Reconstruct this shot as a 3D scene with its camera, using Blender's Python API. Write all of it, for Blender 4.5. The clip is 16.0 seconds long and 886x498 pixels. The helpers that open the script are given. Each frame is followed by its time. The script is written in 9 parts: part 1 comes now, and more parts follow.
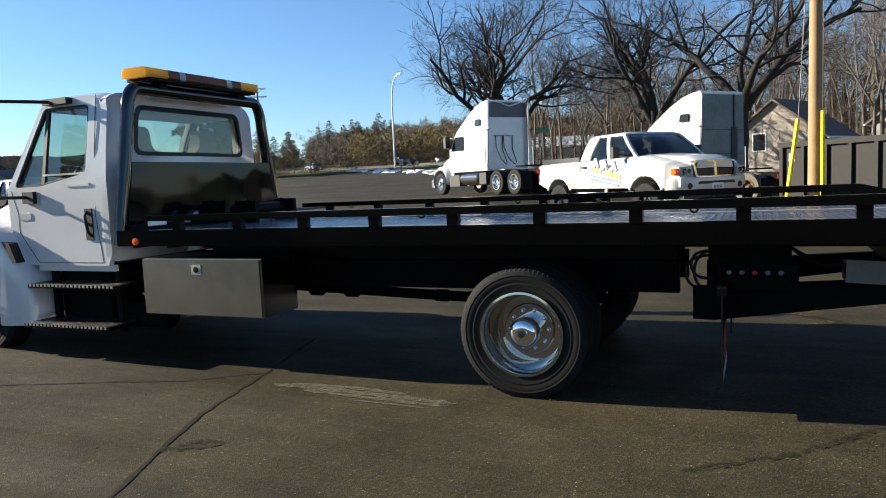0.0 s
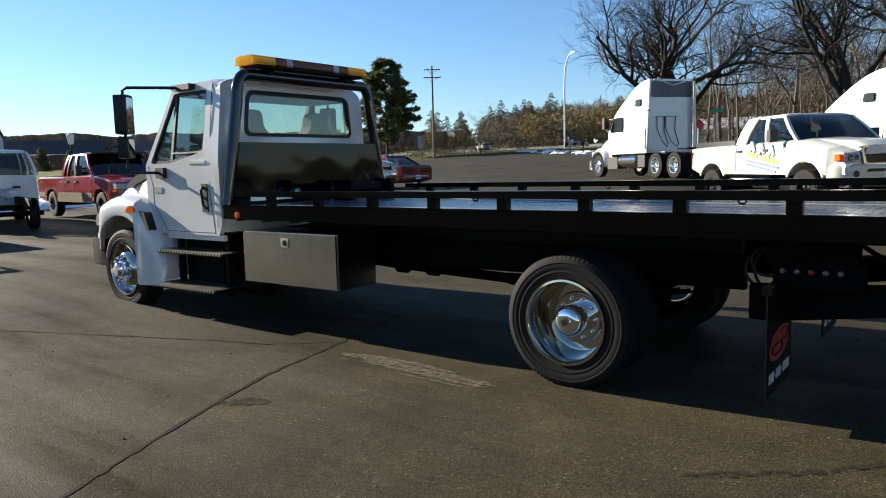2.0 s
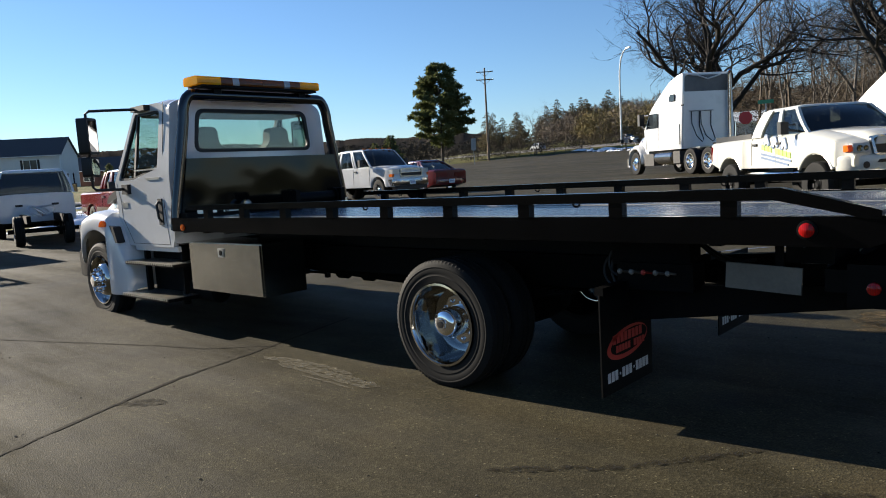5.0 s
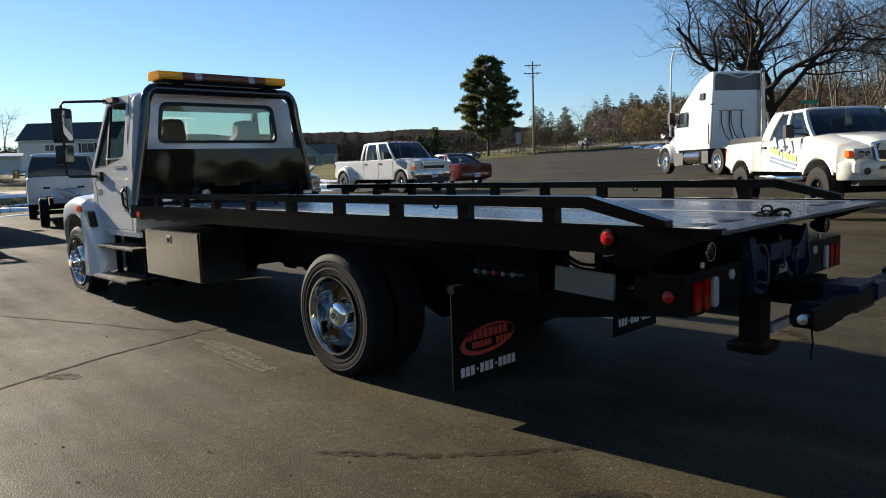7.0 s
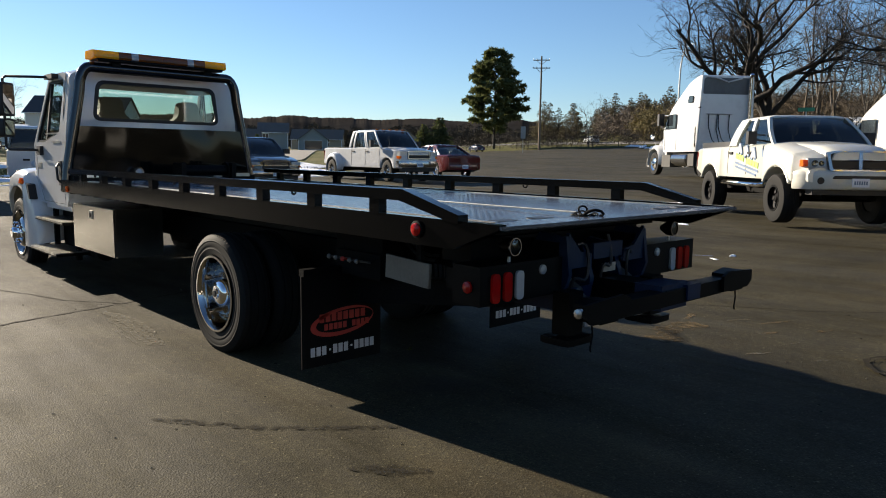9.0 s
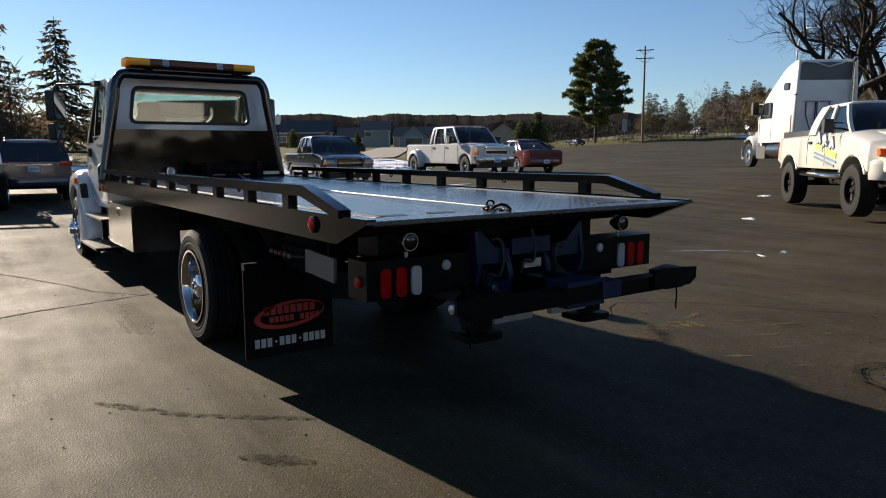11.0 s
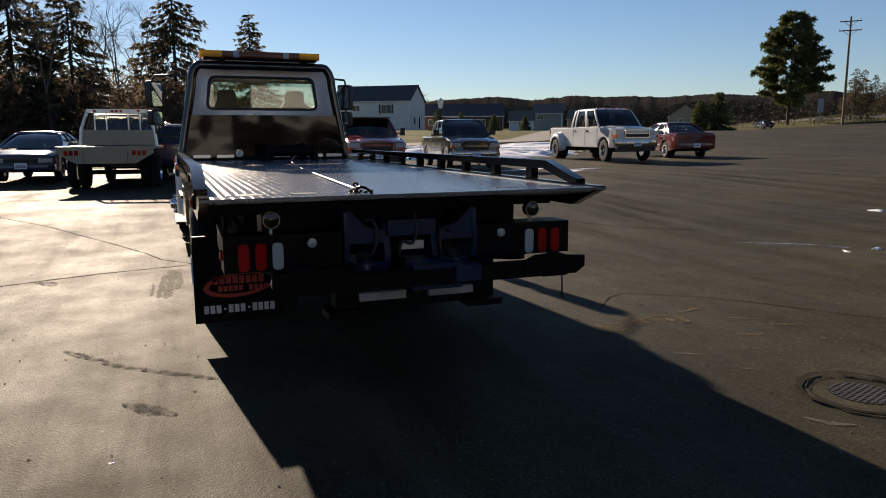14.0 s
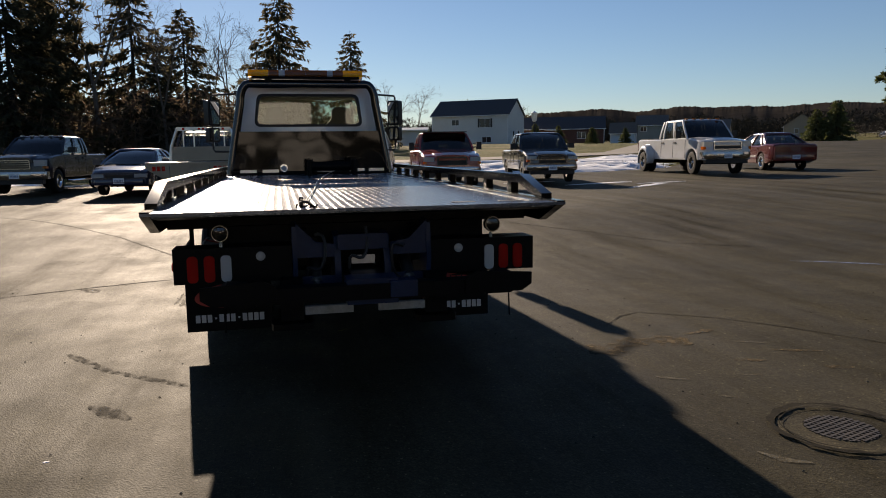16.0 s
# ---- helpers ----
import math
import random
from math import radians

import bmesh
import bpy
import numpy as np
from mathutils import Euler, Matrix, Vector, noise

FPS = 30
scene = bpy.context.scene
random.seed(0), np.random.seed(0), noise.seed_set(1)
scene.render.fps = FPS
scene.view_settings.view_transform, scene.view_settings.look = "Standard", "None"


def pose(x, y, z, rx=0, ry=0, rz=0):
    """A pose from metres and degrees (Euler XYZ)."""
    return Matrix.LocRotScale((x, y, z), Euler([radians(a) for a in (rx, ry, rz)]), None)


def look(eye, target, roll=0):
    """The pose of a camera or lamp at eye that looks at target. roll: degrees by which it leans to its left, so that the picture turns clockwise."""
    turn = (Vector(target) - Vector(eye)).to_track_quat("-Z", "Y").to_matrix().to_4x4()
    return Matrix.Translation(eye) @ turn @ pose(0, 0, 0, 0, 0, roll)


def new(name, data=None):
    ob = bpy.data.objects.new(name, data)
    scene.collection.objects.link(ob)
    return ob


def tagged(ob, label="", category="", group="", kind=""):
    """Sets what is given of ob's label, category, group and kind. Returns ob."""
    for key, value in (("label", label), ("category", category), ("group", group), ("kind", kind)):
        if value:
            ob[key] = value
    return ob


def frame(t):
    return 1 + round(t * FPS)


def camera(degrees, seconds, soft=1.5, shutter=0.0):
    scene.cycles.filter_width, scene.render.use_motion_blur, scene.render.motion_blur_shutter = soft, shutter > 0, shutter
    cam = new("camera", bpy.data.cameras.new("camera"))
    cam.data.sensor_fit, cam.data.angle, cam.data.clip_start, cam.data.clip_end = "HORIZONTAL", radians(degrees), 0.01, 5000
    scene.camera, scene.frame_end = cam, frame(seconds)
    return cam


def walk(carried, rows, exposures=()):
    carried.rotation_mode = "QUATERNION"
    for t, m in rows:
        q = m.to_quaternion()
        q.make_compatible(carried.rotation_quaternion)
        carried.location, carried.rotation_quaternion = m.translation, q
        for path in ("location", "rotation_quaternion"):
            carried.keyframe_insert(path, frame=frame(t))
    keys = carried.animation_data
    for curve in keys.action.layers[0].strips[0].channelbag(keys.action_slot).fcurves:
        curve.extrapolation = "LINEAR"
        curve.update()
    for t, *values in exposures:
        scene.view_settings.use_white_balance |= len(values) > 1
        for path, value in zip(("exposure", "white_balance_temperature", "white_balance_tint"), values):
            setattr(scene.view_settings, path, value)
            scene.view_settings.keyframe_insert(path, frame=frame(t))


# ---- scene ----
cam = camera(63.4, 16.0, soft=1.0)
PATH = [
    (0, (1.572, -6.275, 1.654), (0.774, -4.451, 1.464), -2.5),
    (0.5, (1.889, -6.221, 1.649), (1.018, -4.434, 1.429), -1.3),
    (1, (2.095, -6.150, 1.649), (1.097, -4.436, 1.388), -2.2),
    (1.5, (2.257, -6.003, 1.647), (1.112, -4.383, 1.394), -0.8),
    (2, (2.403, -5.895, 1.650), (1.201, -4.313, 1.422), -1.5),
    (2.5, (2.633, -5.870, 1.647), (1.385, -4.319, 1.459), -1.8),
    (3, (2.891, -5.836, 1.650), (1.645, -4.283, 1.460), -2.0),
    (3.5, (3.053, -5.691, 1.644), (1.818, -4.133, 1.428), -2.1),
    (4, (3.226, -5.524, 1.647), (1.945, -4.002, 1.436), -0.8),
    (4.2, (3.320, -5.460, 1.646), (2.034, -3.944, 1.430), -2.0),
    (6.3, (4.275, -4.736, 1.647), (2.863, -3.338, 1.418), -1.6),
    (6.5, (4.428, -4.673, 1.645), (3.020, -3.274, 1.398), -0.7),
    (7, (4.663, -4.516, 1.647), (3.230, -3.139, 1.418), -1.9),
    (7.5, (4.832, -4.278, 1.642), (3.384, -2.922, 1.394), -0.6),
    (8, (5.074, -4.145, 1.645), (3.641, -2.770, 1.407), -1.8),
    (8.2, (5.175, -4.123, 1.642), (3.774, -2.718, 1.393), -0.3),
    (10.3, (6.092, -3.387, 1.649), (4.553, -2.137, 1.388), -0.2),
    (10.5, (6.171, -3.307, 1.647), (4.618, -2.075, 1.376), -1.0),
    (11, (6.282, -3.014, 1.645), (4.660, -1.875, 1.378), -0.2),
    (11.5, (6.439, -2.740, 1.645), (4.767, -1.669, 1.405), -2.4),
    (12, (6.703, -2.504, 1.645), (4.966, -1.559, 1.347), -1.4),
    (12.5, (6.834, -2.248, 1.641), (5.083, -1.326, 1.351), -2.6),
    (13, (6.942, -1.930, 1.640), (5.157, -1.071, 1.364), -1.3),
    (13.5, (7.137, -1.682, 1.640), (5.314, -0.902, 1.379), -1.7),
    (14, (7.284, -1.451, 1.645), (5.440, -0.743, 1.334), -0.2),
    (14.5, (7.323, -1.194, 1.639), (5.443, -0.589, 1.325), 0.4),
    (15, (7.342, -0.957, 1.647), (5.429, -0.461, 1.344), -0.9),
    (15.5, (7.416, -0.766, 1.654), (5.489, -0.304, 1.382), -1.1),
    (16, (7.533, -0.511, 1.643), (5.601, -0.072, 1.371), -0.7),
]
walk(cam, [(t, look(eye, target, roll)) for t, eye, target, roll in PATH],
     [(0.0, 1.72, 6150, 10), (1.5, 1.73, 6300, 10), (3.5, 1.43, 6100, 11), (8.0, 1.48, 6500, 11), (11.0, 1.23, 6650, 14), (14.0, 0.95, 6950, 18), (16.0, 0.76, 7100, 18)])

# ---- daylight: low late-autumn sun ahead of the tow truck, clear sky ----
TO_SUN = Vector((-2.82, -0.335, 1.0)).normalized()
world = bpy.data.worlds.new("clear_sky")
scene.world = world
world.use_nodes = True
wn, wl = world.node_tree.nodes, world.node_tree.links
sky = wn.new("ShaderNodeTexSky")
sky.sky_type = "NISHITA"
sky.sun_disc = False
sky.sun_elevation = math.asin(TO_SUN.z)
sky.sun_rotation = math.atan2(TO_SUN.x, TO_SUN.y) % (2 * math.pi)
sky.air_density, sky.dust_density, sky.ozone_density = 1.0, 0.05, 5.0
wn["Background"].inputs["Strength"].default_value = 0.052
wl.new(sky.outputs["Color"], wn["Background"].inputs["Color"])
sun_data = bpy.data.lights.new("sun", "SUN")
sun_data.energy, sun_data.angle, sun_data.color = 5.0, radians(0.53), (1.0, 0.88, 0.7)
sun = new("sun", sun_data)
sun.rotation_mode = "QUATERNION"
sun.rotation_quaternion = TO_SUN.to_track_quat("Z", "Y")


# ---- materials ----
def tree_of(name):
    m = bpy.data.materials.new(name)
    m.use_nodes = True
    return m, m.node_tree.nodes, m.node_tree.links, m.node_tree.nodes["Principled BSDF"]


def noise_node(n, l, coord, scale, detail=4, rough=0.6):
    t = n.new("ShaderNodeTexNoise")
    t.inputs["Scale"].default_value, t.inputs["Detail"].default_value, t.inputs["Roughness"].default_value = scale, detail, rough
    l.new(coord, t.inputs["Vector"])
    return t.outputs["Fac"]


def ramp(n, l, fac, stops):
    r = n.new("ShaderNodeValToRGB")
    e = r.color_ramp.elements
    while len(e) < len(stops):
        e.new(0.5)
    for k, (p, c) in enumerate(stops):
        e[k].position, e[k].color = p, (*c, 1) if len(c) == 3 else c
    l.new(fac, r.inputs["Fac"])
    return r.outputs["Color"]


def mixed(n, l, fac, a, b, mode="MIX"):
    x = n.new("ShaderNodeMix")
    x.data_type, x.blend_type = "RGBA", mode
    for sock, v in ((x.inputs["Factor"], fac), (x.inputs["A"], a), (x.inputs["B"], b)):
        if isinstance(v, (int, float)):
            sock.default_value = v
        elif isinstance(v, tuple):
            sock.default_value = (*v, 1)
        else:
            l.new(v, sock)
    return x.outputs["Result"]


def value(n, l, op, a, b=0.0):
    x = n.new("ShaderNodeMath")
    x.operation = op
    for k, v in enumerate((a, b)):
        if isinstance(v, (int, float)):
            x.inputs[k].default_value = v
        else:
            l.new(v, x.inputs[k])
    return x.outputs["Value"]


def bump(n, l, p, height, strength, distance=0.01):
    b = n.new("ShaderNodeBump")
    b.inputs["Strength"].default_value, b.inputs["Distance"].default_value = strength, distance
    l.new(height, b.inputs["Height"])
    l.new(b.outputs["Normal"], p.inputs["Normal"])


def surface(name, base, rough=0.5, metal=0.0, vary=0.12, scale=3.0, grain=60.0, relief=0.0, coat=0.0, dirt=0.0, dirt_colour=(0.12, 0.1, 0.08), spec=0.5):
    """Base colour with broad and fine variation, uneven gloss, optional relief, clear coat and patches of dirt."""
    m, n, l, p = tree_of(name)
    c = n.new("ShaderNodeTexCoord").outputs["Object"]
    broad, fine = noise_node(n, l, c, scale), noise_node(n, l, c, grain, 3)
    both = value(n, l, "ADD", value(n, l, "MULTIPLY", broad, 0.65), value(n, l, "MULTIPLY", fine, 0.35))
    lo = tuple(v * (1 - vary) for v in base)
    hi = tuple(min(1, v * (1 + vary)) for v in base)
    colour = ramp(n, l, both, [(0.3, lo), (0.7, hi)])
    if dirt:
        mask = ramp(n, l, noise_node(n, l, c, scale * 1.7, 6, 0.7), [(0.5, (0, 0, 0)), (0.72, (dirt, dirt, dirt))])
        colour = mixed(n, l, mask, colour, dirt_colour)
    l.new(colour, p.inputs["Base Color"])
    r = n.new("ShaderNodeMapRange")
    r.inputs["To Min"].default_value, r.inputs["To Max"].default_value = max(0.02, rough * 0.8), min(1, rough * 1.2)
    l.new(both, r.inputs["Value"])
    l.new(r.outputs["Result"], p.inputs["Roughness"])
    p.inputs["Metallic"].default_value = metal
    p.inputs["Specular IOR Level"].default_value = spec
    p.inputs["Coat Weight"].default_value = coat
    p.inputs["Coat Roughness"].default_value = 0.06
    if relief:
        bump(n, l, p, fine, 0.5, relief)
    return m


def thin_glass(name, tint, gloss=0.12):
    """Window glass: light passes tinted, the rest is mirrored by Fresnel."""
    m, n, l, p = tree_of(name)
    clear, shine, mix = n.new("ShaderNodeBsdfTransparent"), n.new("ShaderNodeBsdfGlossy"), n.new("ShaderNodeMixShader")
    clear.inputs["Color"].default_value = (*tint, 1)
    shine.inputs["Roughness"].default_value = 0.02
    f = n.new("ShaderNodeLayerWeight")
    f.inputs["Blend"].default_value = 0.5
    grazing = value(n, l, "MULTIPLY", value(n, l, "POWER", f.outputs["Facing"], 5.0), 0.9)
    l.new(value(n, l, "ADD", grazing, 0.03 + gloss), mix.inputs["Fac"])
    l.new(clear.outputs["BSDF"], mix.inputs[1])
    l.new(shine.outputs["BSDF"], mix.inputs[2])
    l.new(mix.outputs["Shader"], n["Material Output"].inputs["Surface"])
    n.remove(p)
    return m


def lens_plastic(name, colour, rough=0.12, through_light=0.5):
    """Ribbed lamp lens: glossy plastic that also lets light from behind glow through."""
    m, n, l, p = tree_of(name)
    c = n.new("ShaderNodeTexCoord").outputs["Object"]
    w = n.new("ShaderNodeTexWave")
    w.inputs["Scale"].default_value = 30
    l.new(c, w.inputs["Vector"])
    tint = ramp(n, l, w.outputs["Fac"], [(0, tuple(v * 0.8 for v in colour)), (1, colour)])
    l.new(tint, p.inputs["Base Color"])
    p.inputs["Roughness"].default_value = rough
    p.inputs["Coat Weight"].default_value = 0.3
    bump(n, l, p, w.outputs["Fac"], 0.2, 0.004)
    t, mix = n.new("ShaderNodeBsdfTranslucent"), n.new("ShaderNodeMixShader")
    l.new(tint, t.inputs["Color"])
    mix.inputs["Fac"].default_value = through_light
    l.new(p.outputs["BSDF"], mix.inputs[1])
    l.new(t.outputs["BSDF"], mix.inputs[2])
    l.new(mix.outputs["Shader"], n["Material Output"].inputs["Surface"])
    return m


def asphalt_material():
    m, n, l, p = tree_of("worn_asphalt")
    c = n.new("ShaderNodeTexCoord").outputs["Object"]
    v = n.new("ShaderNodeTexVoronoi")
    v.inputs["Scale"].default_value = 95
    l.new(c, v.inputs["Vector"])
    stones = ramp(n, l, v.outputs["Color"], [(0.0, (0.0175, 0.0158, 0.0096)), (0.6, (0.0375, 0.0328, 0.0194)), (0.9, (0.058, 0.051, 0.031)), (1.0, (0.185, 0.168, 0.113))])
    broad = ramp(n, l, noise_node(n, l, c, 0.22, 6, 0.62), [(0.3, (0.52, 0.52, 0.53)), (0.7, (1.4, 1.38, 1.3))])
    mid = ramp(n, l, noise_node(n, l, c, 1.9, 7, 0.68), [(0.3, (0.72, 0.72, 0.73)), (0.72, (1.25, 1.24, 1.2))])
    colour = mixed(n, l, 1.0, mixed(n, l, 1.0, stones, broad, "MULTIPLY"), mid, "MULTIPLY")
    oil = ramp(n, l, noise_node(n, l, c, 0.75, 5, 0.5), [(0.63, (0, 0, 0)), (0.76, (0.55, 0.55, 0.55))])
    colour = mixed(n, l, oil, colour, (0.018, 0.017, 0.016))
    dust = ramp(n, l, noise_node(n, l, c, 0.5, 8, 0.7), [(0.56, (0, 0, 0)), (0.8, (0.35, 0.35, 0.35))])
    colour = mixed(n, l, dust, colour, (0.085, 0.075, 0.055))
    rust = ramp(n, l, noise_node(n, l, c, 0.42, 7, 0.68), [(0.54, (0, 0, 0)), (0.74, (0.5, 0.5, 0.5))])
    colour = mixed(n, l, rust, colour, (0.052, 0.038, 0.02))
    streak = n.new("ShaderNodeMapping")
    streak.inputs["Scale"].default_value = (0.25, 2.2, 1.0)
    streak.inputs["Rotation"].default_value = (0, 0, 0.5)
    l.new(c, streak.inputs["Vector"])
    worn = ramp(n, l, noise_node(n, l, streak.outputs["Vector"], 1.1, 6, 0.65), [(0.35, (0.86, 0.86, 0.87)), (0.68, (1.16, 1.15, 1.12))])
    colour = mixed(n, l, 1.0, colour, worn, "MULTIPLY")
    l.new(colour, p.inputs["Base Color"])
    rr = n.new("ShaderNodeMapRange")
    rr.inputs["To Min"].default_value, rr.inputs["To Max"].default_value = 0.6, 0.9
    l.new(noise_node(n, l, c, 1.3, 6), rr.inputs["Value"])
    l.new(rr.outputs["Result"], p.inputs["Roughness"])
    sheen = n.new("ShaderNodeMapRange")
    sheen.inputs["From Min"].default_value, sheen.inputs["From Max"].default_value = 0.32, 0.68
    sheen.inputs["To Min"].default_value, sheen.inputs["To Max"].default_value = 0.02, 0.17
    l.new(noise_node(n, l, streak.outputs["Vector"], 0.6, 7, 0.68), sheen.inputs["Value"])
    l.new(sheen.outputs["Result"], p.inputs["Specular IOR Level"])
    h = value(n, l, "ADD", value(n, l, "MULTIPLY", v.outputs["Distance"], 0.8), noise_node(n, l, c, 55, 5))
    bump(n, l, p, h, 0.4, 0.006)
    return m


def grass_material():
    m, n, l, p = tree_of("autumn_grass")
    c = n.new("ShaderNodeTexCoord").outputs["Object"]
    a = ramp(n, l, noise_node(n, l, c, 0.16, 6, 0.65), [(0.3, (0.06, 0.075, 0.018)), (0.5, (0.11, 0.105, 0.036)), (0.7, (0.16, 0.135, 0.062))])
    b = ramp(n, l, noise_node(n, l, c, 6, 5, 0.7), [(0.25, (0.55, 0.55, 0.5)), (0.75, (1.3, 1.3, 1.2))])
    l.new(mixed(n, l, 1.0, a, b, "MULTIPLY"), p.inputs["Base Color"])
    p.inputs["Roughness"].default_value = 0.95
    p.inputs["Specular IOR Level"].default_value = 0.1
    bump(n, l, p, noise_node(n, l, c, 9, 6, 0.75), 0.9, 0.08)
    return m


def treadplate_material():
    """Painted steel floor plate with rows of small raised lugs."""
    m, n, l, p = tree_of("grey_treadplate")
    c = n.new("ShaderNodeTexCoord").outputs["Object"]
    s = n.new("ShaderNodeSeparateXYZ")
    l.new(c, s.inputs["Vector"])
    k = 2 * math.pi / 0.11

    def wave(sign, off):
        u = value(n, l, "MULTIPLY", value(n, l, "ADD", s.outputs["X"], value(n, l, "MULTIPLY", s.outputs["Y"], sign)), k)
        return value(n, l, "SINE", value(n, l, "ADD", u, off))
    lug = value(n, l, "MULTIPLY", wave(1, 0), wave(-1, 0))
    lug = value(n, l, "MAXIMUM", lug, 0.0)
    base = ramp(n, l, noise_node(n, l, c, 1.4, 6, 0.65), [(0.3, (0.085, 0.097, 0.12)), (0.7, (0.15, 0.167, 0.2))])
    worn = ramp(n, l, noise_node(n, l, c, 9, 6, 0.7), [(0.55, (0, 0, 0)), (0.8, (0.6, 0.6, 0.6))])
    l.new(mixed(n, l, worn, base, (0.065, 0.073, 0.088)), p.inputs["Base Color"])
    p.inputs["Metallic"].default_value = 0.6
    rr = n.new("ShaderNodeMapRange")
    rr.inputs["To Min"].default_value, rr.inputs["To Max"].default_value = 0.16, 0.3
    l.new(noise_node(n, l, c, 5, 5), rr.inputs["Value"])
    l.new(rr.outputs["Result"], p.inputs["Roughness"])
    bump(n, l, p, lug, 1.0, 0.008)
    return m


def shingle_material(name, colour):
    m, n, l, p = tree_of(name)
    c = n.new("ShaderNodeTexCoord").outputs["Object"]
    b = n.new("ShaderNodeTexBrick")
    b.inputs["Scale"].default_value = 3
    l.new(c, b.inputs["Vector"])
    l.new(ramp(n, l, noise_node(n, l, c, 14, 5), [(0.3, tuple(v * 0.75 for v in colour)), (0.7, tuple(v * 1.25 for v in colour))]), p.inputs["Base Color"])
    p.inputs["Roughness"].default_value = 0.9
    bump(n, l, p, b.outputs["Fac"], 0.4, 0.01)
    return m


